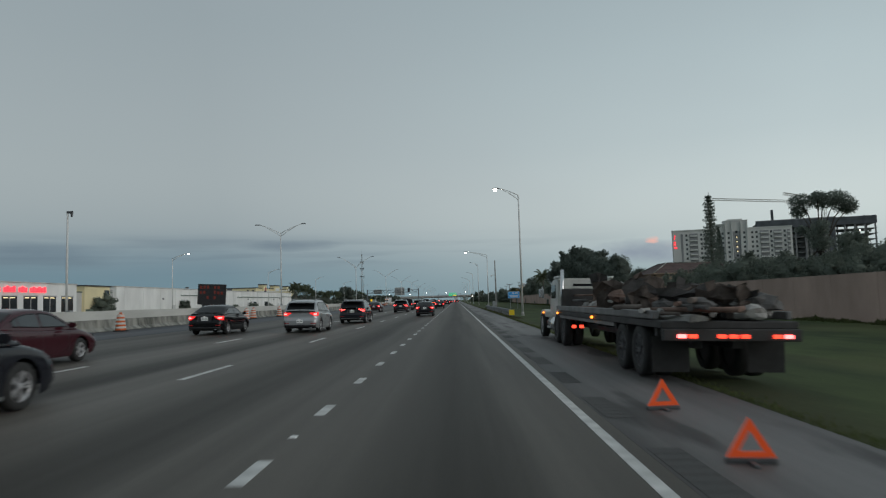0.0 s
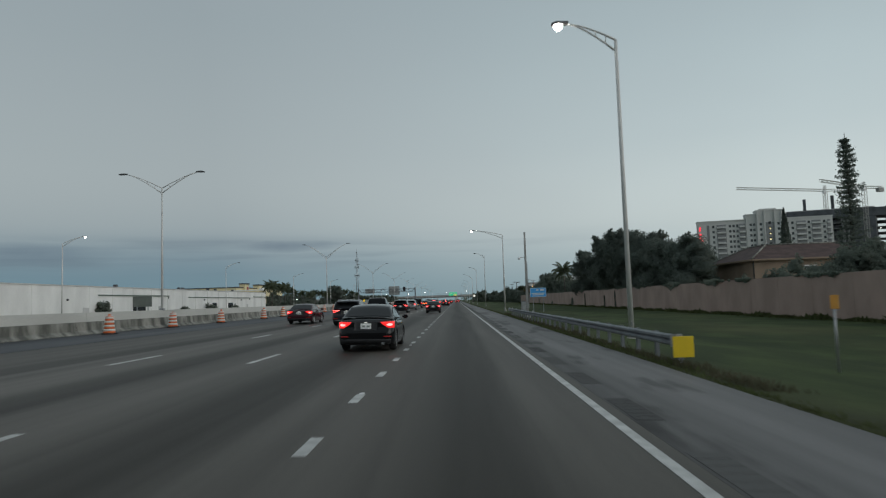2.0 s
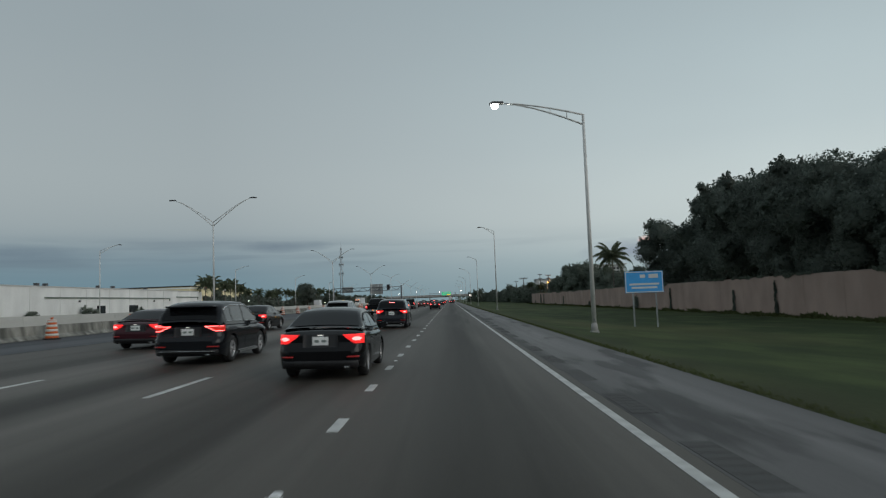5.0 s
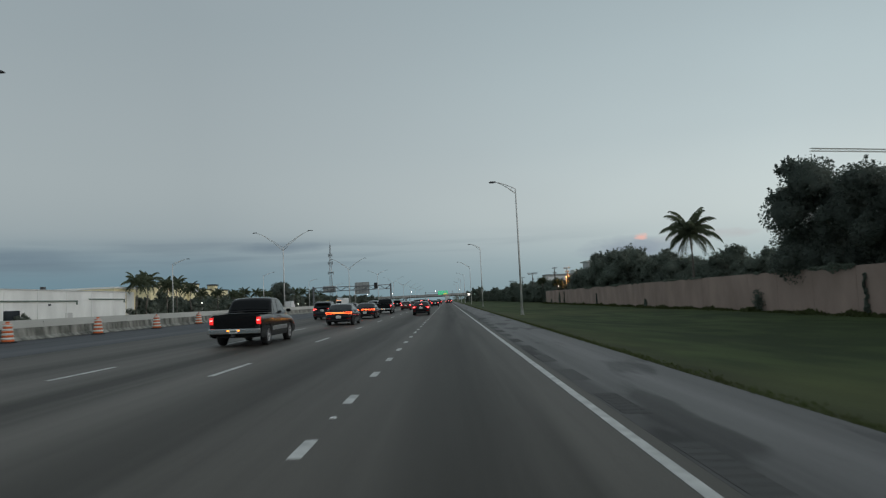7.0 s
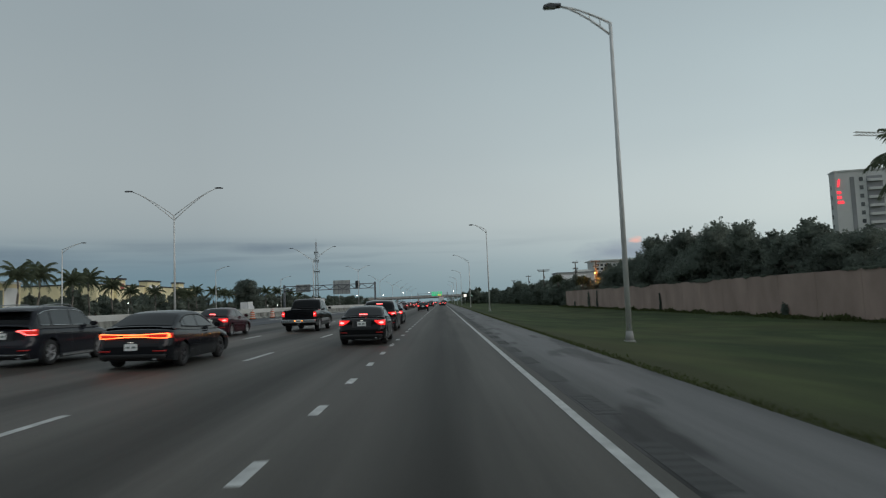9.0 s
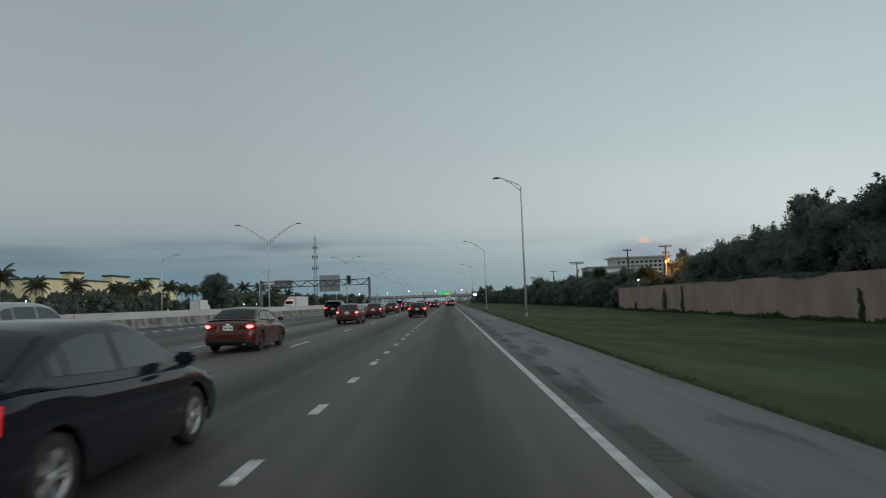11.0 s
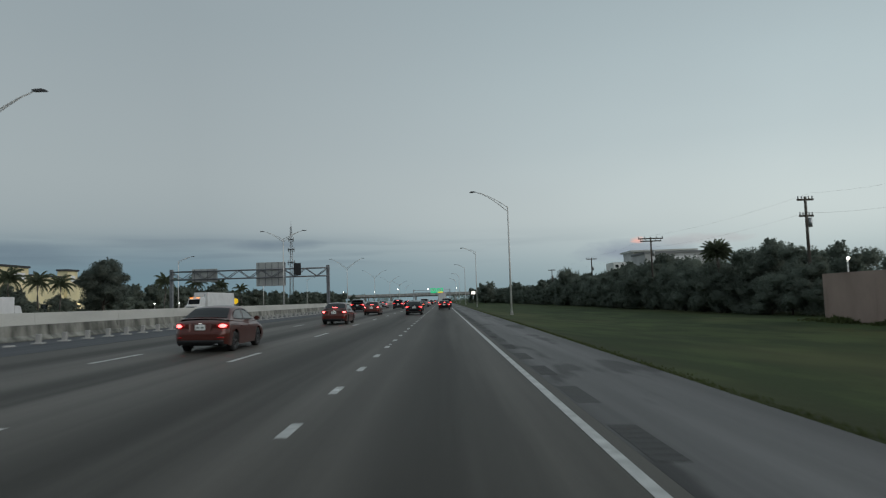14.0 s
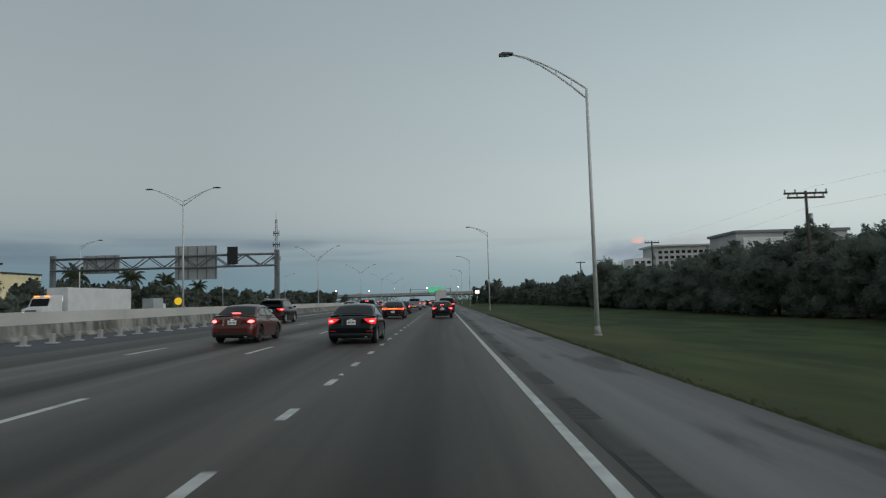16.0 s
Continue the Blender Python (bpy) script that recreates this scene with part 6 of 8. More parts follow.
    spots = [(-80, 353.2, 1.27), (-80, 327.8, 1.0), (-81, 336.0, 1.05), (-80, 346.5, 0.95), (-80, 363.8, 0.88), (-81, 376, 0.75), (-80, 388.3, 0.76), (-80, 404.5, 0.72), (-81, 409.4, 0.74), (-80, 412.8, 0.72), (-80, 419.5, 0.82), (-80, 436, 0.82), (-80, 444.8, 0.78), (-80, 452.5, 0.76), (-80, 505, 0.95), (-82, 535, 1.0), (-80, 553, 0.95), (-81, 581, 0.85)]
    for i, (x, y, s) in enumerate(spots):
        m = pose(x, y, 0.1, 0, 0, 61 * i) @ Matrix.Diagonal((s, s, s, 1))
        if i == 0:
            royal.matrix_basis = m
        else:
            copy_thing(royal, m)
    norfolk_pine(22.3)
    cypress(91.5, 230.5, 25.3)


plant_trees()


def far_woods():
    rng = np.random.default_rng(77)
    cs = []
    for i in range(420):
        y = rng.uniform(1000, 1500)
        x = rng.uniform(-900, 700)
        if -70 < x < 14:
            continue
        cs.append((x, y, 3.5 + rng.uniform(-1, 1.5), rng.uniform(4, 7.5), 0.8))
    for i in range(120):
        y = rng.uniform(560, 1000)
        side = rng.random() < 0.5
        x = rng.uniform(-260, -100) if side else rng.uniform(48, 120)
        cs.append((x, y, 3.0, rng.uniform(3.5, 6.0), 0.8))
    p = blob_points(rng, cs, 26000, 0.2)
    p = p[p[:, 2] > -0.5]
    v, f = leaf_quads(rng, p, 1.3)
    ob = new("far_woods", mesh_from("far_woods", v, f, M_LEAF2))
    tagged(ob, "distant dark belt of trees on the horizon", "woods", kind="stuff")


far_woods()


def verge_grass():
    rng = np.random.default_rng(31)
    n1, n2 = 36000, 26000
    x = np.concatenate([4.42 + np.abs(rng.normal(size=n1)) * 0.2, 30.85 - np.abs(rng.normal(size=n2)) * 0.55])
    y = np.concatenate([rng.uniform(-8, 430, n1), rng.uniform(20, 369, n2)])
    x = np.where((y > 262) & (x < 9), x + 0.36 * np.clip((y - 262) / 85, 0, 1), x)
    z = np.array([ground_z(a) for a in x])
    h = rng.uniform(0.025, 0.07, len(x))
    tall = rng.random(len(x)) < 0.012
    h[tall] *= 1.5
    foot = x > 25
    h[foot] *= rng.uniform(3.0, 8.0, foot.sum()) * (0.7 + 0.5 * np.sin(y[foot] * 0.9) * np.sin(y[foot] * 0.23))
    rail = (x > 4.7) & (x < 6.0) & (y > 60) & (y < 116)
    h[rail] *= rng.uniform(1.0, 2.4, rail.sum())
    a = rng.uniform(0, 2 * np.pi, len(x))
    w = h * 0.55
    dx, dy = np.cos(a) * w, np.sin(a) * w
    lean = rng.normal(size=(2, len(x))) * h * 0.5
    v = np.empty((len(x), 3, 3))
    v[:, 0] = np.stack([x - dx, y - dy, z - 0.03], 1)
    v[:, 1] = np.stack([x + dx, y + dy, z - 0.03], 1)
    v[:, 2] = np.stack([x + lean[0], y + lean[1], z + h], 1)
    f = np.arange(len(x) * 3).reshape(-1, 3)
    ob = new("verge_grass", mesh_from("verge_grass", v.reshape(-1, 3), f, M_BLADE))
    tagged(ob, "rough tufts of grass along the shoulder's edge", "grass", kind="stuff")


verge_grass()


def wall_creepers():
    rng = np.random.default_rng(15)
    for i, (y, h, w) in enumerate(((224, 1.7, 1.2), (262, 0.9, 0.6), (296, 2.4, 0.35), (334, 3.2, 0.4), (341, 3.0, 0.9), (356, 1.2, 0.5), (186, 2.4, 0.3), (176.5, 3.2, 0.35), (207, 3.0, 0.3))):
        cs = [(30.75, y + rng.normal() * w * 0.3, -1.0 + h * k / 13, w * rng.uniform(0.35, 0.75) * (1.15 - 0.5 * k / 13), 1.2) for k in range(14)]
        p = blob_points(rng, cs, 800, 0.5)
        p[:, 0] = 30.85 - np.abs(p[:, 0] - 30.85) * 0.6
        v, f = leaf_quads(rng, p - np.array((30.7, y, -1.1)), 0.11)
        ob = new("creeper", mesh_from("creeper", v, f, M_LEAF))
        ob.location = (30.7, y, -1.1)
        tagged(ob, "dark creeper growing up the tan wall", "creeper", "creepers on the wall")


wall_creepers()


def wall_foliage():
    """Leaves that hang over the wall's top in ragged sheets."""
    rng = np.random.default_rng(52)
    y = np.concatenate([rng.uniform(100, 226, 15000), rng.uniform(226, 345, 9000)])
    droop = np.array([max(0.0, 0.02 + 1.25 * noise.noise((v * 0.13, 5.0, 0)) + 0.45 * noise.noise((v * 0.6, 9.0, 0))) for v in y])
    droop = droop * np.where(y < 226, 1.0, 0.5)
    z = 2.78 - droop * rng.random(len(y)) ** 1.3 + (0.05 + 0.5 * droop) * rng.random(len(y))
    x = 30.88 - 0.22 * rng.random(len(y)) * np.clip(droop * 2, 0.2, 1)
    keep = droop > 0.05
    v, f = leaf_quads(rng, np.stack([x, y, z], 1)[keep], 0.13)
    ob = new("wall_foliage", mesh_from("wall_foliage", v, f, M_LEAF2))
    tagged(ob, "dark leaves hanging raggedly over the tan wall's top", "foliage", kind="stuff")


wall_foliage()


def rail_weeds():
    """Taller dry weeds in the dirt under the guardrail."""
    rng = np.random.default_rng(64)
    n = 9000
    y = rng.uniform(57, 118, n)
    x = 4.75 + np.abs(rng.normal(size=n)) * 0.42
    clump = np.array([0.5 + noise.noise((b * 0.35, a * 0.8, 3.0)) for a, b in zip(x, y)])
    h = rng.uniform(0.08, 0.26, n) * np.clip(clump, 0.25, 1.3)
    z = np.array([ground_z(a) for a in x])
    a = rng.uniform(0, 2 * np.pi, n)
    w = 0.014 + 0.03 * h
    lean = rng.normal(size=(2, n)) * h * 0.35
    v = np.empty((n, 3, 3))
    v[:, 0] = np.stack([x - np.cos(a) * w, y - np.sin(a) * w, z - 0.02], 1)
    v[:, 1] = np.stack([x + np.cos(a) * w, y + np.sin(a) * w, z - 0.02], 1)
    v[:, 2] = np.stack([x + lean[0], y + lean[1], z + h], 1)
    ob = new("rail_weeds", mesh_from("rail_weeds", v.reshape(-1, 3), np.arange(n * 3).reshape(-1, 3), M_WEED))
    tagged(ob, "tall dry brownish weeds under the guardrail", "weeds", kind="stuff")


rail_weeds()

# ---- vehicles ----


def car_paint(name, col, rough=0.12, metal=0.0, coat=0.0, spec=0.32):
    return mat(name, col, rough=rough, metal=metal, var=0.12, scale=0.8, fine=120.0, bump=0.0, coat=coat, spec=spec)


P_BLACK = car_paint("black_car_paint", (0.006, 0.006, 0.007))
P_DARKGREY = car_paint("dark_grey_car_paint", (0.017, 0.018, 0.024))
P_SILVER = car_paint("silver_car_paint", (0.42, 0.43, 0.44), 0.3, 0.6, 0.5, 0.5)
P_WHITE = car_paint("white_car_paint", (0.70, 0.70, 0.70), 0.35, 0.0)
P_MAROON = car_paint("maroon_car_paint", (0.05, 0.012, 0.018))
P_RED = car_paint("copper_red_car_paint", (0.106, 0.024, 0.016), 0.28, 0.3, 0.4, 0.5)
P_CHARCOAL = car_paint("charcoal_car_paint", (0.010, 0.011, 0.014))
M_PLATE = mat("number_plate", (0.92, 0.92, 0.90), rough=0.5, var=0.1, scale=4, fine=40, bump=0.0)
G_PLATELAMP = glow("plate_lamp_lit", (1.0, 0.96, 0.88), 0.8)
M_PLATEBAR = mat("number_plate_bars", (0.22, 0.26, 0.24), rough=0.6, var=0.1, bump=0.0)


def lerp_profile(p, y):
    if y <= p[0][0]:
        return p[0][1]
    for (ya, za), (yb, zb) in zip(p, p[1:]):
        if y <= yb:
            return za + (zb - za) * (y - ya) / (yb - ya)
    return p[-1][1]


def smooth_profile(p, y, w=0.10):
    return sum(lerp_profile(p, y + d * w) for d in (-1, -0.5, 0, 0.5, 1)) / 5


class CarShape:
    """Lines of a car: y forward from the rear bumper, z up from the road."""

    def __init__(self, L, W, H, deck, roof, wheels, rw, clear=0.2, corner=0.42, belt=0.92, tumble=0.80, rear_in=0.10):
        self.L, self.W, self.H, self.deck, self.roof = L, W, H, deck, roof
        self.wheels, self.rw, self.clear, self.corner = wheels, rw, clear, corner
        self.belt, self.tumble, self.rear_in = belt, tumble, rear_in

    def half(self, y):
        R, w = self.corner, self.W / 2
        e = min(y, self.L - y)
        if e < R:
            e = max(e, 0)
            return w - 0.62 * R * (1 - math.sqrt(max(0.0, 1 - ((R - e) / R) ** 2)))
        return w

    def ztop(self, y):
        return smooth_profile(self.deck, y)

    def zbot(self, y):
        z = self.clear + 0.10 * max(0, 1 - min(y, self.L - y) / 0.5)
        for yw in self.wheels:
            r = self.rw + 0.055
            d = abs(y - yw)
            if d < r:
                z = max(z, self.rw + math.sqrt(r * r - d * d))
        return z

    def end_shift(self, y, z):
        """The tail and nose lean in above and below the bumper."""
        k = max(0.0, 1 - y / 0.7)
        s = 0.0
        if z > 0.62:
            s = self.rear_in * min(1.0, (z - 0.62) / 0.14)
        if z < 0.38:
            s = 0.10 * (0.38 - z) / 0.2
        kf = max(0.0, 1 - (self.L - y) / 0.7)
        f = 0.0
        if z > 0.55:
            f = 0.22 * min(1.0, (z - 0.55) / 0.35)
        if z < 0.35:
            f = 0.08
        return s * k - f * kf

    def side(self, y, z):
        """Half width of the lower body at that height."""
        w = self.half(y)
        zt = self.ztop(y)
        u = (z - self.clear) / max(0.1, zt - self.clear)
        return w * (0.955 + 0.045 * math.sin(math.pi * min(1, max(0, u)) ** 0.8)) - 0.05 * max(0, u - 0.8)

    def rear_y(self, x, z):
        """Depth of the tail at (x, z)."""
        w0, R = self.W / 2, self.corner
        e0 = 0.0
        if abs(x) > w0 - 0.62 * R:
            q = min(1.0, (abs(x) - (w0 - 0.62 * R)) / (0.62 * R))
            e0 = R - R * math.sqrt(max(0.0, 1 - q * q))
        return e0 + self.end_shift(e0, z)

    def roof_z(self, y):
        return smooth_profile(self.roof, y, 0.12)

    def cabin_half(self, y, z):
        wb = self.half(y) * self.belt
        zt = self.ztop(y)
        u = (z - zt) / max(0.05, self.H - zt)
        return wb * (1 - (1 - self.tumble) * max(0.0, u))


def car_body(s, paint, parent):
    n = 90
    rows = []
    for i in range(n + 1):
        u = i / n
        y = s.L * (0.5 - 0.5 * math.cos(math.pi * u)) * 0.5 + s.L * u * 0.5
        zb, zt = s.zbot(y), s.ztop(y)
        zb = min(zb, zt - 0.05)
        zs = [zb + (zt - 0.07 - zb) * k / 9 for k in range(10)] + [zt - 0.03, zt - 0.005]
        right = []
        for k, z in enumerate(zs):
            x = s.side(y, z)
            if k == 10:
                x -= 0.03
            if k == 11:
                x -= 0.09
            right.append((x, y + s.end_shift(y, z), z))
        xt = right[-1][0]
        top = [(xt * f, y + s.end_shift(y, zt), zt + 0.025 * (1 - f * f)) for f in (0.66, 0.33, 0.0)]
        half = right + top
        rows.append(half + [(-x, yy, z) for x, yy, z in half[-2::-1]])
    bm = bmesh.new()
    vs = [[bm.verts.new(p) for p in r] for r in rows]
    for a, b in zip(vs, vs[1:]):
        for k in range(len(a) - 1):
            f = bm.faces.new((a[k], a[k + 1], b[k + 1], b[k]))
            f.smooth = True
    for r in (vs[0], vs[-1]):
        m = len(r)
        for k in range(m // 2):
            if r[k] is not r[m - 1 - k] and r[k + 1] is not r[m - 2 - k]:
                q = [r[k], r[k + 1], r[m - 2 - k], r[m - 1 - k]]
                if len(set(q)) == 4:
                    bm.faces.new(q)
    body = part("body", bm, paint, parent)
    under = bmesh.new()
    box(under, -s.W * 0.36, s.W * 0.36, 0.25, s.L - 0.25, s.clear + 0.02, s.clear + 0.35)
    part("underbody", under, M_BLACK, parent)
    return body


def car_cabin(s, paint, parent):
    """Roof and pillars; returns the cabin's ends."""
    y0, y3 = s.roof[0][0], s.roof[-1][0]
    n = 46
    bm = bmesh.new()
    rows = []
    for i in range(n + 1):
        y = y0 + (y3 - y0) * i / n
        zt = s.ztop(y) - 0.03
        zr = max(s.roof_z(y), zt + 0.01)
        half = []
        for k in range(6):
            z = zt + (zr - 0.05 - zt) * k / 5 if zr - zt > 0.1 else zt + (zr - zt) * 0.5 * k / 5
            half.append((s.cabin_half(y, z), y, z))
        xt = half[-1][0]
        half.append((xt - 0.05, y, zr - 0.012 if zr - zt > 0.1 else zr))
        for f in (0.66, 0.33, 0.0):
            half.append(((xt - 0.05) * f, y, zr + 0.03 * (1 - f * f)))
        rows.append(half + [(-x, yy, z) for x, yy, z in half[-2::-1]])
    vs = [[bm.verts.new(p) for p in r] for r in rows]
    for a, b in zip(vs, vs[1:]):
        for k in range(len(a) - 1):
            f = bm.faces.new((a[k], a[k + 1], b[k + 1], b[k]))
            f.smooth = True
    return part("cabin", bm, paint, parent)


def top_panel(s, ya, yb, inset, parent, name, off=0.012):
    """Rear window or windscreen, laid on the cabin's slope."""
    bm = bmesh.new()
    n, m = 8, 8
    vs = []
    for i in range(n + 1):
        y = ya + (yb - ya) * i / n
        zr = s.roof_z(y)
        hw = s.cabin_half(y, zr - 0.05) - 0.05 - inset
        row = []
        for k in range(m + 1):
            f = -1 + 2 * k / m
            dy = 0.05 if yb > ya else 0.05
            slope = s.roof_z(y + dy) - s.roof_z(y - dy)
            nrm = Vector((0, -slope, 2 * dy)).normalized()
            row.append(bm.verts.new(Vector((hw * f, y, zr + 0.03 * (1 - f * f))) + nrm * off))
        vs.append(row)
    for a, b in zip(vs, vs[1:]):
        for k in range(m):
            bm.faces.new((a[k], a[k + 1], b[k + 1], b[k])).smooth = True
    return part(name, bm, M_GLASS, parent, "dark tinted glass")


def side_panel(s, ya, yb, sgn, parent, name, lo=0.06, hi=0.07, trim=None):
    bm = bmesh.new()
    n = 10
    bot, top = [], []
    for i in range(n + 1):
        y = ya + (yb - ya) * i / n
        z0 = s.ztop(y) + lo
        z1 = max(z0 + 0.005, s.roof_z(y) - hi - 0.03)
        bot.append(bm.verts.new((sgn * (s.cabin_half(y, z0) + 0.010), y, z0)))
        top.append(bm.verts.new((sgn * (s.cabin_half(y, z1) + 0.010), y, z1)))
    for i in range(n):
        bm.faces.new((bot[i], bot[i + 1], top[i + 1], top[i]))
    g = part(name, bm, M_SIDEGLASS, parent, "tinted side glass")
    if trim is not None:
        fr = bmesh.new()
        pts = []
        for i in range(n + 1):
            y = ya + (yb - ya) * i / n
            z0 = s.ztop(y) + lo
            z1 = max(z0 + 0.005, s.roof_z(y) - hi - 0.03)
            pts.append((Vector((sgn * (s.cabin_half(y, z0) + 0.014), y, z0)), Vector((sgn * (s.cabin_half(y, z1) + 0.014), y, z1))))
        tube(fr, [p[1] for p in pts], [0.014] * len(pts), 5)
        part("upper_trim", fr, trim, g)
        fr = bmesh.new()
        tube(fr, [p[0] for p in pts], [0.014] * len(pts), 5)
        part("lower_trim", fr, trim, g)
    return g


def rear_panel(s, x0, x1, lo, hi, material, parent, name, off=0.015, label="", n=8):
    """A raised panel on the tail between two lines, lo(x) and hi(x), which may be numbers."""
    f0 = lo if callable(lo) else (lambda x: lo)
    f1 = hi if callable(hi) else (lambda x: hi)
    bm = bmesh.new()
    cols = []
    for i in range(n + 1):
        x = x0 + (x1 - x0) * i / n
        col = []
        za, zb = f0(x), f1(x)
        for z, o in ((za, 0.0), (za + 0.008, off), ((za + zb) / 2, off + 0.006), (zb - 0.008, off), (zb, 0.0)):
            col.append(bm.verts.new((x, s.rear_y(x, z) - o - 0.004, z)))
        cols.append(col)
    for a, b in zip(cols, cols[1:]):
        for k in range(4):
            bm.faces.new((a[k], a[k + 1], b[k + 1], b[k])).smooth = True
    for c in (cols[0], cols[-1]):
        bm.faces.new(c)
    return part(name, bm, material, parent, label)


WHEELS = {}


def wheel(parent, x, y, r, w, sgn, rim_mat=None, spokes=5):
    key = (round(r, 3), round(w, 3), spokes, (rim_mat or M_RIM).name)
    if key not in WHEELS:
        bm = bmesh.new()
        n = 28
        prof = [(0.62 * r, -w / 2 + 0.02), (0.86 * r, -w / 2), (0.97 * r, -w / 2 + 0.025), (r, -w / 4), (r, w / 4), (0.97 * r, w / 2 - 0.025), (0.86 * r, w / 2), (0.62 * r, w / 2 - 0.02)]
        rings = [[bm.verts.new((px, math.cos(2 * math.pi * i / n) * pr, math.sin(2 * math.pi * i / n) * pr)) for i in range(n)] for pr, px in prof]
        for a, b in zip(rings, rings[1:]):
            for i in range(n):
                bm.faces.new((a[i], a[(i + 1) % n], b[(i + 1) % n], b[i])).smooth = True
        tyre = bpy.data.meshes.new("tyre")
        bmesh.ops.recalc_face_normals(bm, faces=bm.faces)
        bm.to_mesh(tyre)
        bm.free()
        tyre.materials.append(M_RUBBER)
        bm = bmesh.new()
        cyl(bm, (-w / 2 + 0.05, 0, 0), (w / 2 - 0.07, 0, 0), 0.635 * r, n=24)
        back = bpy.data.meshes.new("rim_well")
        bm.to_mesh(back)
        bm.free()
        back.materials.append(M_BLACK)
        bm = bmesh.new()
        for k in range(spokes):
            a = 2 * math.pi * k / spokes
            for da in (-0.16, 0.16):
                p = [(math.cos(a + da * 0.9) * 0.12 * r, math.sin(a + da * 0.9) * 0.12 * r), (math.cos(a + da - 0.1) * 0.62 * r, math.sin(a + da - 0.1) * 0.62 * r), (math.cos(a + da + 0.1) * 0.62 * r, math.sin(a + da + 0.1) * 0.62 * r)]
                q0 = [bm.verts.new((w / 2 - 0.035, u, v)) for u, v in p]
                q1 = [bm.verts.new((w / 2 - 0.068, u, v)) for u, v in p]
                bm.faces.new(q0)
                for i in range(3):
                    bm.faces.new((q0[i], q0[(i + 1) % 3], q1[(i + 1) % 3], q1[i]))
        cyl(bm, (w / 2 - 0.07, 0, 0), (w / 2 - 0.02, 0, 0), 0.16 * r, 0.12 * r, 12)
        rr = [[bm.verts.new((px, math.cos(2 * math.pi * i / n) * pr, math.sin(2 * math.pi * i / n) * pr)) for i in range(n)] for pr, px in ((0.60 * r, w / 2 - 0.05), (0.645 * r, w / 2 - 0.015), (0.66 * r, w / 2 - 0.02))]
        for a, b in zip(rr, rr[1:]):
            for i in range(n):
                bm.faces.new((a[i], a[(i + 1) % n], b[(i + 1) % n], b[i])).smooth = True
        bmesh.ops.recalc_face_normals(bm, faces=bm.faces)
        rim = bpy.data.meshes.new("rim")
        bm.to_mesh(rim)
        bm.free()
        rim.materials.append(rim_mat or M_RIM)
        WHEELS[key] = (tyre, back, rim)
    tyre, back, rim = WHEELS[key]
    t = new("wheel", tyre)
    t.parent, t.matrix_basis = parent, pose(x, y, r, 0, 0, 0 if sgn > 0 else 180)
    for nm, me in (("rim_well", back), ("rim", rim)):
        o = new(nm, me)
        o.parent = t
    return t


def plate(s, parent, z, w=0.33, h=0.17):
    y = min(s.rear_y(0, z - h / 2), s.rear_y(0, z + h / 2)) - 0.028
    p = part("number_plate", bbox(-w / 2, w / 2, y - 0.008, y, z - h / 2, z + h / 2, 0.003), M_PLATE, parent, "pale number plate with plain bars")
    for a in (-0.36, 0.08):
        part("plate_bar", bbox(w * a, w * (a + 0.28), y - 0.0115, y - 0.0085, z - h * 0.16, z + h * 0.14), M_PLATEBAR, p)
    part("plate_light", bbox(-0.05, 0.05, y - 0.02, y - 0.005, z + h / 2 + 0.03, z + h / 2 + 0.042), G_PLATELAMP, p)


def mirrors(s, paint, parent, y, z):
    for sg in (-1, 1):
        x = sg * (s.half(y) + 0.01)
        bm = bmesh.new()
        a, b = sorted((x, x + sg * 0.2))
        box(bm, a, b, y - 0.06, y + 0.08, z, z + 0.14)
        bmesh.ops.bevel(bm, geom=bm.edges[:], offset=0.035, segments=2, affect="EDGES")
        part("mirror", bm, paint, parent)


def handles(s, parent, ys, z, material):
    for sg in (-1, 1):
        for y in ys:
            x = s.side(y, z)
            a, b = sorted((sg * (x - 0.01), sg * (x + 0.03)))
            part("door_handle", bbox(a, b, y - 0.09, y + 0.09, z - 0.015, z + 0.015, 0.008), material, parent)


def seams(s, parent, ys):
    """Shut lines of the doors: thin dark grooves."""
    for sg in (-1, 1):
        for y in ys:
            bm = bmesh.new()
            prev = None
            for k in range(9):
                z = s.clear + 0.10 + (s.ztop(y) - 0.05 - s.clear - 0.10) * k / 8
                x = sg * (s.side(y, z) + 0.0015)
                v = (bm.verts.new((x, y - 0.006, z)), bm.verts.new((x, y + 0.006, z)))
                if prev:
                    bm.faces.new((prev[0], prev[1], v[1], v[0]))
                prev = v
            part("shut_line", bm, M_BLACK, parent)


SEDAN = dict(
    deck=[(0, 0.86), (0.10, 0.98), (0.55, 1.02), (1.0, 1.00), (1.9, 0.955), (3.2, 0.93), (3.7, 0.90), (4.3, 0.76), (4.55, 0.62), (4.62, 0.55)],
    roof=[(0.42, 1.03), (1.20, 1.38), (1.60, 1.445), (2.2, 1.455), (2.6, 1.40), (3.55, 0.93)])
SUVP = dict(
    deck=[(0, 0.92), (0.08, 1.02), (0.5, 1.08), (1.5, 1.06), (3.3, 1.02), (3.7, 1.00), (4.35, 0.88), (4.6, 0.72), (4.68, 0.6)],
    roof=[(0.12, 1.05), (0.36, 1.45), (0.62, 1.60), (1.2, 1.665), (2.3, 1.66), (2.75, 1.58), (3.62, 1.02)])


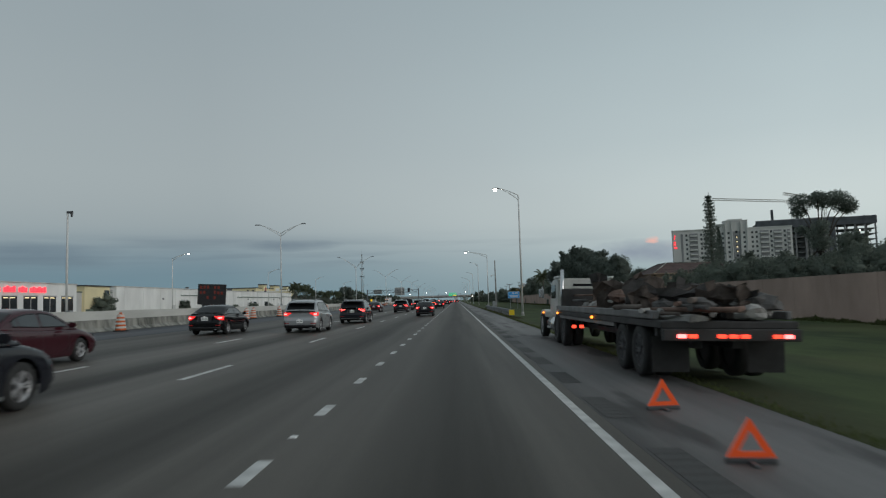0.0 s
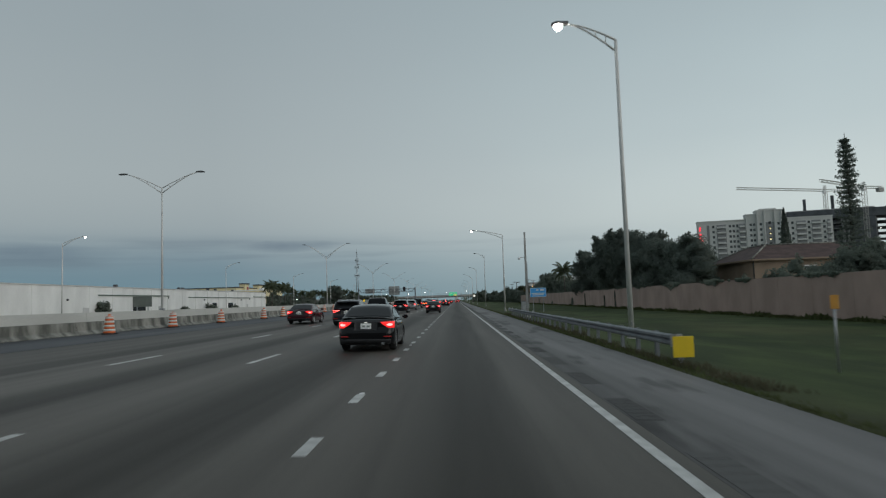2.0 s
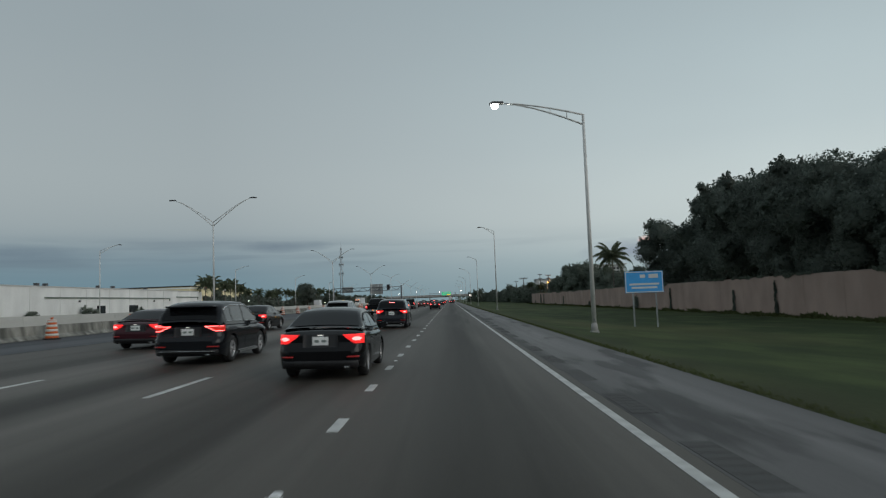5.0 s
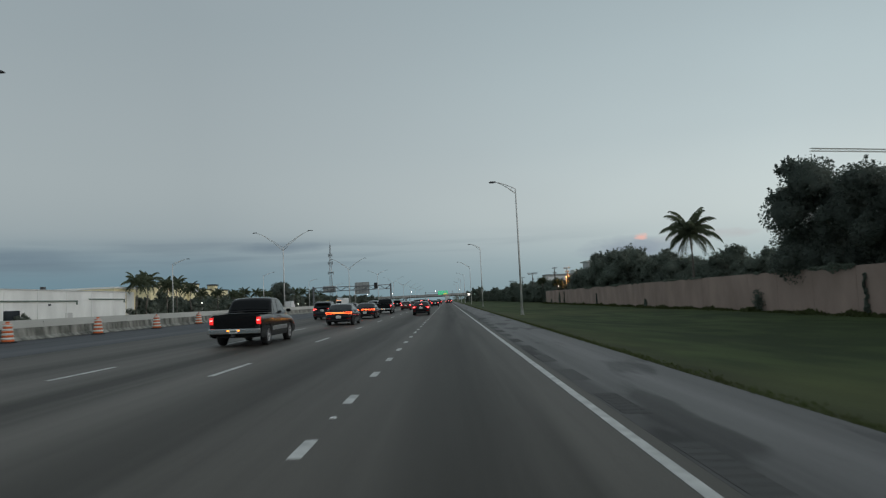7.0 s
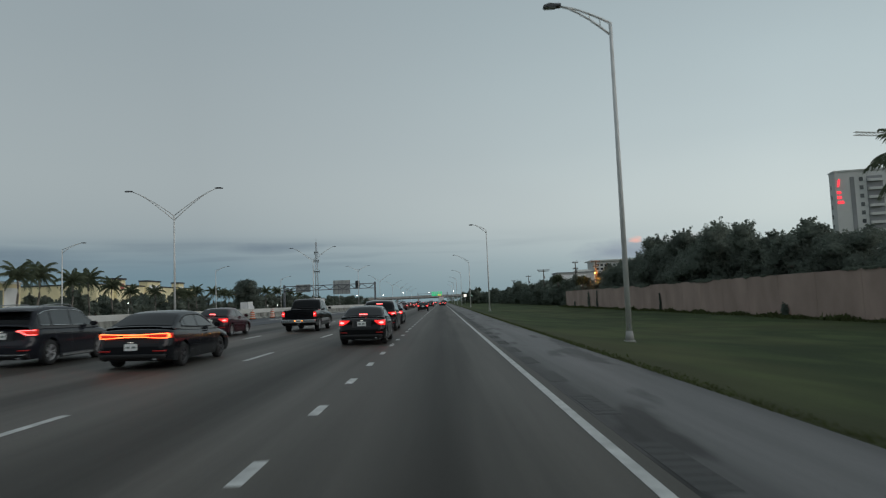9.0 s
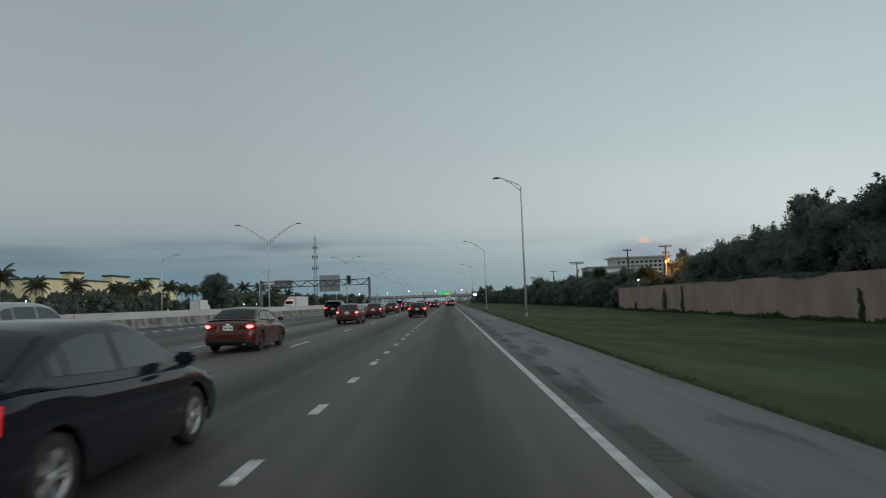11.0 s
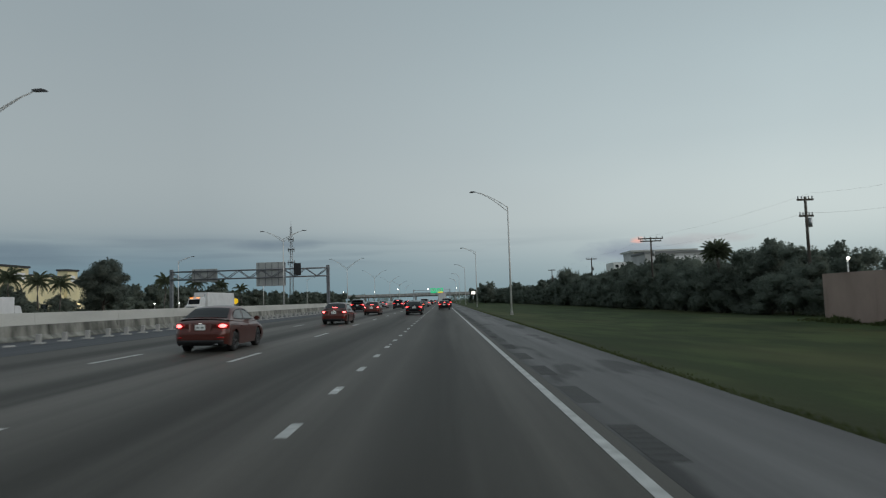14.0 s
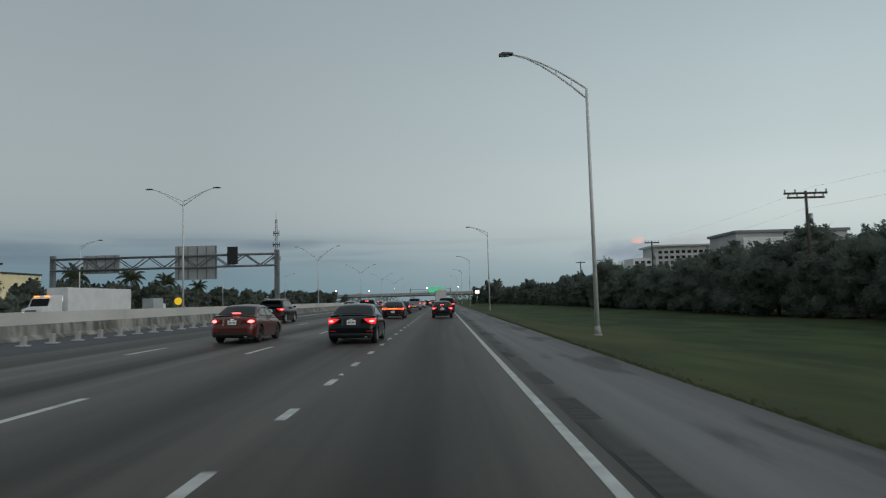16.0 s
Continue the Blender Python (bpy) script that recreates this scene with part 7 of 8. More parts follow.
def oval(s, sg, x, z, w, h, parent):
    """A bright oval brake lamp within the tail lamp."""
    bend = lambda q: math.sqrt(max(0.02, 1 - ((abs(q) - x) / w) ** 2))
    rear_panel(s, sg * (x - w), sg * (x + w), lambda q: z - h * bend(q), lambda q: z + h * bend(q), G_BRAKE, parent, "brake_lamp", 0.034, "bright lit brake lamp", 10)


def scaled(profile, ky, kz):
    return [(y * ky, z * kz) for y, z in profile]


def car(kind, x, y, paint, label, category, lights, L=4.62, W=1.80, H=1.455, turn=0.0, rim=None, extra="", clearance=0.19, plain=False):
    """kind 'sedan' or 'suv'. lights: a style for the tail."""
    src = SEDAN if kind == "sedan" else SUVP
    ky = L / (4.62 if kind == "sedan" else 4.68)
    kz = H / (1.455 if kind == "sedan" else 1.665)
    rw = 0.325 if kind == "sedan" else 0.365
    s = CarShape(L, W, H, scaled(src["deck"], ky, kz), scaled(src["roof"], ky, kz), (0.98 * ky, 3.68 * ky), rw, clearance, 0.42, 0.93 if kind == "sedan" else 0.95, 0.76 if kind == "sedan" else 0.80, 0.09 if kind == "sedan" else 0.12)
    t = thing("sedan" if kind == "sedan" else "sport_utility_car", pose(x, y, road_z(x) + 0.004, 0, 1.1, turn), label, category, "")
    car_body(s, paint, t)
    car_cabin(s, paint, t)
    if kind == "sedan":
        top_panel(s, 0.52 * ky, 1.22 * ky, 0.035, t, "rear_window")
        top_panel(s, 2.72 * ky, 3.42 * ky, 0.03, t, "windscreen")
        win = ((0.98, 1.18, 0.10), (1.22, 1.98, 0.06), (2.06, 3.05, 0.06))
    else:
        top_panel(s, 0.17 * ky, 0.50 * ky, 0.05, t, "rear_window")
        top_panel(s, 2.85 * ky, 3.5 * ky, 0.03, t, "windscreen")
        win = ((0.50, 0.98, 0.10), (1.05, 1.98, 0.06), (2.06, 3.12, 0.06))
    for sg in (-1, 1):
        for a, b, _ in win:
            side_panel(s, a * ky, b * ky, sg, t, "side_window", trim=None if plain else M_CHROME if "trim" in extra else M_BLACK)
    for yw in s.wheels:
        for sg in (-1, 1):
            wheel(t, sg * (W / 2 - 0.125), yw, rw, 0.225, sg, rim)
    k = kz
    # tail
    rear_panel(s, -W / 2 + 0.12, W / 2 - 0.12, 0.255, 0.40, M_BLACK, t, "lower_bumper", 0.02)
    if kind == "sedan":
        plate_z, lz0, lz1 = 0.80 * k, 0.76 * k, 0.93 * k
    else:
        plate_z, lz0, lz1 = 0.86 * k, 0.88 * k, 1.03 * k
    if lights in ("low_plate", "full_bar"):
        plate_z = 0.58
    else:
        rear_panel(s, -0.36, 0.36, plate_z - 0.13, plate_z + 0.13, M_BLACK if paint is not P_RED else paint, t, "plate_recess", 0.002)
    plate(s, t, plate_z)
    e = W / 2 - 0.02
    for sg in (-1, 1):
        if lights == "full_bar":
            rear_panel(s, sg * 0.42, sg * e, lambda q: lz0 + 0.01 + 0.02 * abs(q), lz1 - 0.02, G_BARFILL, t, "tail_lamp", 0.02, "dim red tail lamp", 12)
            rear_panel(s, sg * (e - 0.075), sg * (e - 0.03), lz0 + 0.04, lz1 - 0.03, G_RING, t, "light_bar", 0.036, "glowing orange-red end of the ring", 4)
        elif lights == "slim":
            low = lambda q: lz1 - 0.03 - (lz1 - lz0 - 0.02) * min(1.0, max(0.0, (abs(q) - 0.44) / 0.30))
            top = lambda q: lz1 - 0.005 + 0.015 * (abs(q) - 0.44)
            rear_panel(s, sg * 0.44, sg * e, low, top, G_BARFILL, t, "tail_lamp", 0.02, "dim red tail lamp", 14)
            rear_panel(s, sg * 0.46, sg * (e - 0.02), lambda q: top(q) - 0.030, lambda q: top(q) - 0.006, G_BRAKE, t, "light_strip", 0.034, "bright lit lamp strip", 12)
            rear_panel(s, sg * 0.46, sg * (e - 0.02), lambda q: low(q) + 0.004, lambda q: low(q) + 0.030, G_BRAKE, t, "light_strip", 0.034, "bright lit lamp strip", 12)
        elif lights == "round":
            rear_panel(s, sg * 0.50, sg * e, lambda q: lz0 - 0.01 + 0.05 * max(0, 0.62 - abs(q)) / 0.12, lambda q: lz1 + 0.015 - 0.06 * max(0, 0.62 - abs(q)) / 0.12, G_DIMRED, t, "tail_lamp", 0.02, "red tail lamp", 12)
            oval(s, sg, e - 0.145, (lz0 + lz1) / 2, 0.105, 0.062, t)
        else:
            low = lambda q: lz1 - 0.02 - (lz1 - lz0) * min(1.0, max(0.0, (abs(q) - 0.46) / 0.24)) ** 0.8
            rear_panel(s, sg * 0.46, sg * e, low, lambda q: lz1 + 0.03 * (abs(q) - 0.46), G_TAIL, t, "tail_lamp", 0.02, "lit red tail lamp", 14)
            oval(s, sg, e - 0.135, (lz0 + lz1) / 2 - 0.005, 0.095, 0.045, t)
        rear_panel(s, sg * 0.55, sg * (e - 0.08), 0.46, 0.495, G_DIMRED, t, "reflector", 0.016, "small red reflector with a faint added glow", 6)
    if lights == "full_bar":
        c = lambda q: max(0.0, 1 - (abs(q) / 0.62) ** 2)
        rear_panel(s, -e + 0.05, e - 0.05, lambda q: lz1 - 0.048 - 0.022 * c(q), lambda q: lz1 - 0.018 - 0.022 * c(q), G_RING, t, "light_bar", 0.034, "glowing orange-red light strip across the tail", 16)
        rear_panel(s, -e + 0.05, e - 0.05, lambda q: lz0 + 0.022 + 0.03 * c(q), lambda q: lz0 + 0.05 + 0.03 * c(q), G_RING, t, "light_bar", 0.034, "glowing orange-red light strip across the tail", 16)
    if "high" in extra:
        z = s.roof_z(0.55 * ky) if kind == "suv" else s.ztop(0.5) + 0.06
        yy = 0.40 * ky if kind == "suv" else 0.62 * ky
        zz = s.roof_z(yy) + 0.01
        part("high_brake_lamp", bbox(-0.16, 0.16, yy - 0.05, yy + 0.02, zz, zz + 0.035, 0.005), G_BRAKE, t, "lit red high brake lamp")
    if "rails" in extra:
        for sg in (-1, 1):
            bm = bmesh.new()
            pts = [(sg * (s.cabin_half(yy * ky, s.roof_z(yy * ky)) - 0.08), yy * ky, s.roof_z(yy * ky) + h) for yy, h in ((0.75, 0.0), (0.95, 0.06), (1.6, 0.065), (2.3, 0.06), (2.5, 0.0))]
            tube(bm, pts, [0.018] * 5, 6)
            part("roof_rail", bm, M_GALV, t)
    if "trim" in extra:
        for sg in (-1, 1):
            bm = bmesh.new()
            x0 = sg * (s.half(2.3) - 0.035)
            box(bm, min(x0, x0 + sg * 0.06), max(x0, x0 + sg * 0.06), s.wheels[0] + rw + 0.12, s.wheels[1] - rw - 0.12, clearance + 0.03, clearance + 0.09)
            part("sill_trim", bm, M_CHROME, t, "bright sill trim")
        rear_panel(s, -W / 2 + 0.2, W / 2 - 0.2, 0.34, 0.37, M_CHROME, t, "bumper_trim", 0.03)
    if "spoiler" in extra:
        yy = 0.34 * ky
        part("roof_spoiler", bbox(-W * 0.34, W * 0.34, 0.16 * ky, yy + 0.2, s.roof_z(0.45 * ky) + 0.02, s.roof_z(0.45 * ky) + 0.06, 0.015), paint, t)
    rear_panel(s, -0.07, 0.07, lz1 - 0.05, lz1 - 0.02, M_CHROME, t, "emblem", 0.014, "small plain chrome emblem", 3)
    part("exhaust_tip", bbox(W * 0.27, W * 0.33, 0.02, 0.2, 0.24, 0.29, 0.01), M_CHROME, t)
    mirrors(s, paint, t, 3.02 * ky, s.ztop(3.0 * ky) + 0.02)
    if not plain:
        handles(s, t, (1.62 * ky, 2.55 * ky), s.ztop(2.0 * ky) - 0.16, paint if paint is not P_BLACK else M_BLACK)
        seams(s, t, (1.18 * ky, 2.02 * ky, 3.12 * ky))
    for sg in (-1, 1):
        z0 = 0.62 * k
        a, b = sorted((sg * 0.45, sg * (W / 2 - 0.14)))
        part("headlamp", bbox(a, b, L - 0.36, L - 0.14, z0, z0 + 0.13, 0.03), M_GLASS, t)
    return t


def pickup(x, y, paint, label, W=2.0, L=5.8, H=1.88, rim=None):
    t = thing("pickup_truck", pose(x, y, road_z(x) + 0.004, 0, 1.1, 0), label, "pickup truck")
    deck = [(0, 1.22), (1.9, 1.24), (2.0, 1.20), (4.0, 1.18), (4.5, 1.15), (5.5, 1.02), (5.75, 0.8), (5.8, 0.7)]
    roof = [(1.95, 1.22), (2.2, 1.78), (2.5, 1.87), (3.4, 1.87), (3.7, 1.80), (4.45, 1.18)]
    s = CarShape(L, W, H, deck, roof, (1.25, 4.75), 0.39, 0.32, 0.14, 0.92, 0.84, 0.05)
    car_body(s, paint, t)
    car_cabin(s, paint, t)
    top_panel(s, 2.0, 2.22, 0.05, t, "rear_window", 0.02)
    top_panel(s, 3.75, 4.35, 0.03, t, "windscreen")
    for sg in (-1, 1):
        side_panel(s, 2.35, 2.85, sg, t, "side_window")
        side_panel(s, 2.95, 3.85, sg, t, "side_window")
        for yw in s.wheels:
            wheel(t, sg * (W / 2 - 0.14), yw, 0.39, 0.27, sg, rim)
        rear_panel(s, sg * (W / 2 - 0.17), sg * (W / 2 - 0.02), 0.86, 1.13, G_TAIL, t, "tail_lamp", 0.02, "lit red tail lamp", 4)
        rear_panel(s, sg * (W / 2 - 0.15), sg * (W / 2 - 0.05), 0.98, 1.04, G_BRAKE, t, "brake_lamp", 0.034, "bright lit brake lamp", 3)
        part("side_band", bbox(*sorted((sg * (W / 2 - 0.03), sg * (W / 2 + 0.006))), 1.8, 4.2, 0.55, 0.72, 0.01), P_SILVER, t, "silver lower side band")
    part("bed_liner", bbox(-W / 2 + 0.12, W / 2 - 0.12, 0.10, 1.85, 1.262, 1.272), M_BLACK, t)
    part("tailgate", bbox(-W / 2 + 0.23, W / 2 - 0.23, 0.012, 0.04, 0.74, 1.20, 0.008), paint, t)
    part("rear_bumper", bbox(-W / 2 + 0.02, W / 2 - 0.02, -0.16, 0.10, 0.50, 0.70, 0.03), M_CHROME, t, "chrome rear bumper")
    p = part("number_plate", bbox(-0.16, 0.16, -0.172, -0.163, 0.53, 0.68, 0.002), M_PLATE, t, "lit number plate with plain bars")
    part("plate_bar", bbox(-0.11, 0.11, -0.178, -0.173, 0.57, 0.64), M_PLATEBAR, p)
    for xx in (-0.2, 0.2):
        part("plate_lamp", bbox(xx - 0.03, xx + 0.03, -0.18, -0.163, 0.60, 0.66), G_AMBER, p)
    part("hitch", bbox(-0.05, 0.05, -0.25, 0.0, 0.40, 0.48), M_STEEL_DK, t)
    mirrors(s, paint, t, 3.95, 1.25)
    handles(s, t, (2.75, 3.2), 1.05, M_BLACK)
    seams(s, t, (2.05, 2.9, 4.0))
    part("grille", bbox(-0.6, 0.6, L - 0.05, L - 0.01, 0.6, 0.95, 0.01), M_BLACK, t)
    return t


def box_truck(x, y, paint, cargo, label, W=2.3, L=6.8, H=3.2, marker=True):
    t = thing("box_truck", pose(x, y, road_z(x) if x > -25 else 0.3), label, "box truck")
    part("cargo_box", bbox(-W / 2, W / 2, 0, L - 1.9, 0.95, H, 0.03), cargo, t)
    part("rear_frame", bbox(-W / 2 - 0.01, W / 2 + 0.01, -0.04, 0.0, 0.9, H + 0.02, 0.01), M_GALV, t)
    part("rear_door", bbox(-W / 2 + 0.12, W / 2 - 0.12, -0.06, -0.042, 1.05, H - 0.12, 0.005), cargo, t)
    bm = bmesh.new()
    prism_x(bm, [(L - 1.75, 0.55), (L, 0.55), (L, 1.25), (L - 0.45, 2.25), (L - 1.75, 2.3)], -W / 2 + 0.1, W / 2 - 0.1)
    bmesh.ops.bevel(bm, geom=bm.edges[:], offset=0.06, segments=2, affect="EDGES")
    part("cab", bm, paint, t)
    part("chassis", bbox(-0.45, 0.45, 0.1, L - 0.3, 0.6, 0.94), M_BLACK, t)
    part("bumper", bbox(-W / 2 + 0.1, W / 2 - 0.1, -0.1, 0.05, 0.45, 0.6, 0.02), M_STEEL_DK, t)
    for yw in (1.3, L - 1.1):
        for sg in (-1, 1):
            wheel(t, sg * (W / 2 - 0.18), yw, 0.42, 0.3, sg)
    for sg in (-1, 1):
        a, b = sorted((sg * (W / 2 - 0.30), sg * (W / 2 - 0.06)))
        part("tail_lamp", bbox(a, b, -0.13, -0.06, 0.72, 0.88, 0.01), G_BRAKE, t, "lit red tail lamp")
        if marker:
            a, b = sorted((sg * 0.25, sg * 0.6))
            part("marker_lamp", bbox(a, b, -0.09, -0.045, H - 0.10, H - 0.02), G_TAIL, t)
    return t


def traffic():
    car("suv", -7.5, 6.7, P_DARKGREY, "dark blue-grey sport utility car with bright window trim", "car", "slim", 4.66, 1.89, 1.66, extra="rails trim spoiler")
    car("sedan", -11.4, 15.0, P_MAROON, "dark maroon four-door sedan beside the inner shoulder", "car", "std", 4.8, 1.83, 1.46)
    car("sedan", -12.3, 32.6, P_BLACK, "black four-door sedan in the far lane with brakes lit", "car", "std", 4.55, 1.78, 1.44)
    car("suv", -8.0, 34.2, P_SILVER, "silver-white sport utility car with red tail lamps lit", "car", "low_plate", 4.5, 1.84, 1.66, extra="rails spoiler")
    car("suv", -7.45, 47.6, P_DARKGREY, "dark grey sport utility car with bright trim and lit tail lamps", "car", "slim", 4.66, 1.89, 1.66, extra="rails trim spoiler")
    car("sedan", -3.15, 66.3, P_BLACK, "glossy black compact sedan in the second lane with brakes lit", "car", "std", 4.55, 1.79, 1.45)
    car("sedan", -11.6, 93.0, P_MAROON, "dark maroon sedan with a low roof and lit tail lamps", "car", "std", 4.8, 1.85, 1.42)
    car("suv", -7.4, 88.2, P_DARKGREY, "dark grey sport utility car with slim lit lamps and bright trim", "car", "slim", 4.66, 1.89, 1.66, extra="rails trim spoiler")
    pickup(-8.2, 109.2, P_BLACK, "black pickup truck with silver lower band and chrome bumper", rim=M_RIM)
    car("sedan", -3.15, 126.0, P_BLACK, "glossy black compact sedan in the second lane with brakes lit", "car", "std", 4.55, 1.79, 1.45)
    car("suv", -7.45, 129.9, P_CHARCOAL, "black sport utility car with slim lit tail lamps", "car", "slim", 4.66, 1.89, 1.66, extra="trim spoiler")
    car("sedan", -11.8, 136.2, P_MAROON, "dark maroon coupe-like sedan with tail lamps lit", "car", "std", 4.8, 1.85, 1.42)
    car("suv", -3.9, 151.0, P_DARKGREY, "grey sport utility car with high brake lamp lit", "car", "std", 4.55, 1.84, 1.68, extra="high", plain=True)
    car("suv", -8.0, 156.5, P_SILVER, "silver sport utility car with bright tail lamps", "car", "std", 4.5, 1.84, 1.66, extra="spoiler", plain=True)
    car("sedan", -12.0, 150.5, P_BLACK, "black sedan in the far lane with tail lamps lit", "car", "std", plain=True)
    pickup(-8.45, 182.8, P_BLACK, "black pickup truck with silver lower band and chrome bumper", rim=M_RIM)
    car("sedan", -7.9, 203.6, P_CHARCOAL, "wide charcoal muscle sedan with a glowing light strip across its tail", "car", "full_bar", 5.05, 1.92, 1.47, rim=M_STEEL_DK)
    car("suv", -12.2, 220.4, P_DARKGREY, "dark grey sport utility car with roof rails in the far lane", "car", "slim", 4.68, 1.85, 1.68, extra="rails spoiler trim")
    car("sedan", -8.0, 219.2, P_CHARCOAL, "wide charcoal muscle sedan with a glowing light strip across its tail", "car", "full_bar", 5.05, 1.92, 1.47, rim=M_STEEL_DK)
    car("sedan", -3.1, 227.2, P_BLACK, "glossy black sedan with brakes and high brake lamp lit", "car", "std", 4.55, 1.79, 1.45, extra="high")
    pickup(-8.3, 240.5, P_BLACK, "black pickup truck with brakes lit and a chrome bumper", rim=M_RIM)
    car("sedan", -3.8, 250.0, P_DARKGREY, "dark grey sedan in the second lane with brakes lit", "car", "std", extra="high", plain=True)
    car("sedan", -11.9, 236.0, P_MAROON, "dark red sedan in the far lane with brakes lit", "car", "std", extra="high", plain=True)
    car("suv", -3.5, 238.5, P_CHARCOAL, "charcoal sport utility car with high brake lamp lit", "car", "std", 4.6, 1.86, 1.70, extra="high", plain=True)
    car("suv", -12.0, 262.0, P_SILVER, "silver sport utility car in the far lane", "car", "std", 4.6, 1.86, 1.70, plain=True)
    car("sedan", -7.2, 267.6, P_RED, "copper-red older sedan with tail lamps lit", "car", "round", 4.55, 1.71, 1.45, rim=M_STEEL_DK)
    car("sedan", -7.35, 293.8, P_RED, "copper-red older sedan with brakes lit", "car", "round", 4.55, 1.71, 1.45, rim=M_STEEL_DK)
    car("sedan", -7.35, 310.3, P_RED, "copper-red older sedan beside a black sedan with tail lamps lit", "car", "round", 4.55, 1.71, 1.45, rim=M_STEEL_DK)
    car("sedan", -7.3, 357.6, P_RED, "copper-red older sedan with high brake lamp lit", "car", "round", 4.55, 1.71, 1.45, rim=M_STEEL_DK, extra="high")
    car("sedan", -3.15, 311.4, P_BLACK, "black sedan ahead in the second lane with brakes lit", "car", "std", 4.55, 1.79, 1.45)
    car("suv", -12.2, 315.5, P_BLACK, "black and silver sport utility car with lit tail lamps", "car", "std", 4.9, 1.93, 1.74, extra="rails spoiler")
    car("sedan", -7.7, 334.3, P_RED, "copper-red four-door sedan in the third lane", "car", "round", 4.55, 1.71, 1.45, rim=M_STEEL_DK)
    car("sedan", -3.1, 383.8, P_BLACK, "glossy black compact sedan with brake lamps and pale plate lit", "car", "std", 4.55, 1.79, 1.45)
    car("sedan", -7.7, 384.6, P_RED, "copper-brown sedan with brakes and high brake lamp lit", "car", "round", 4.55, 1.71, 1.45, rim=M_STEEL_DK, extra="high")
    car("suv", -12.1, 407.0, P_BLACK, "black sport utility car in the far lane", "car", "std", 4.9, 1.93, 1.74, extra="rails spoiler")
    car("sedan", -4.0, 416.0, P_CHARCOAL, "wide charcoal muscle sedan with a glowing light strip across its tail", "car", "full_bar", 5.05, 1.92, 1.47, rim=M_STEEL_DK)
    car("sedan", 0.2, 416.4, P_BLACK, "dark sedan glowing red from its brake lamps", "car", "std", 4.6, 1.80, 1.46, extra="high")
    car("suv", 0.7, 440, P_CHARCOAL, "tall dark sport utility car ahead in the outer lane", "car", "std", 4.9, 1.95, 1.85)
    car("suv", -8.0, 431.5, P_DARKGREY, "grey sport utility car with brakes lit", "car", "std", 4.6, 1.85, 1.70, extra="high")
    car("sedan", -4.4, 436.0, P_MAROON, "dark red sedan with brakes lit in dense traffic", "car", "std", 4.6, 1.80, 1.45, extra="high")
    pickup(-4.2, 462, P_SILVER, "silver pickup truck in dense traffic with brakes lit")
    car("sedan", -12.0, 446, P_SILVER, "silver sedan in the far lane with brakes lit", "car", "std", extra="high")
    car("suv", -8.1, 466, P_BLACK, "black sport utility car in dense traffic", "car", "std", extra="high")
    car("suv", -7.9, 492, P_CHARCOAL, "dark sport utility car far ahead with brakes lit", "car", "std", extra="high", plain=True)
    box_truck(-0.1, 498, P_WHITE, P_WHITE, "white box truck ahead in the outer lane", H=3.5)
    for i, (x, y, kind, p, lab) in enumerate(((-4.2, 492, "sedan", P_WHITE, "white sedan far ahead with brakes lit"), (-12.0, 486, "suv", P_SILVER, "silver sport utility car far ahead with brakes lit"), (-3.9, 520, "suv", P_BLACK, "black sport utility car far ahead"), (-8.0, 525, "sedan", P_RED, "red sedan far ahead with brakes lit"), (-12.1, 540, "sedan", P_BLACK, "black sedan far ahead in the far lane"), (-0.2, 545, "sedan", P_SILVER, "silver sedan far ahead in the outer lane"), (-4.1, 560, "suv", P_WHITE, "white sport utility car far ahead"), (-8.2, 575, "suv", P_CHARCOAL, "dark sport utility car far ahead"), (-0.1, 600, "suv", P_BLACK, "black sport utility car far ahead in the outer lane"), (-12.0, 610, "sedan", P_WHITE, "white sedan far ahead in the far lane"), (-4.0, 625, "sedan", P_BLACK, "black sedan far ahead with lit tail lamps"))):
        car(kind, x, y, p, lab, "car", "std", extra="high", plain=True)
    box_truck(-57.5, 396, P_WHITE, P_WHITE, "plain white box truck on the far carriageway", H=3.4, marker=False)
    box_truck(-62, 500, P_WHITE, mat("grey_truck_side", (0.38, 0.42, 0.42), rough=0.5, var=0.15), "pale grey box truck on the far carriageway", H=3.4, marker=False)


traffic()


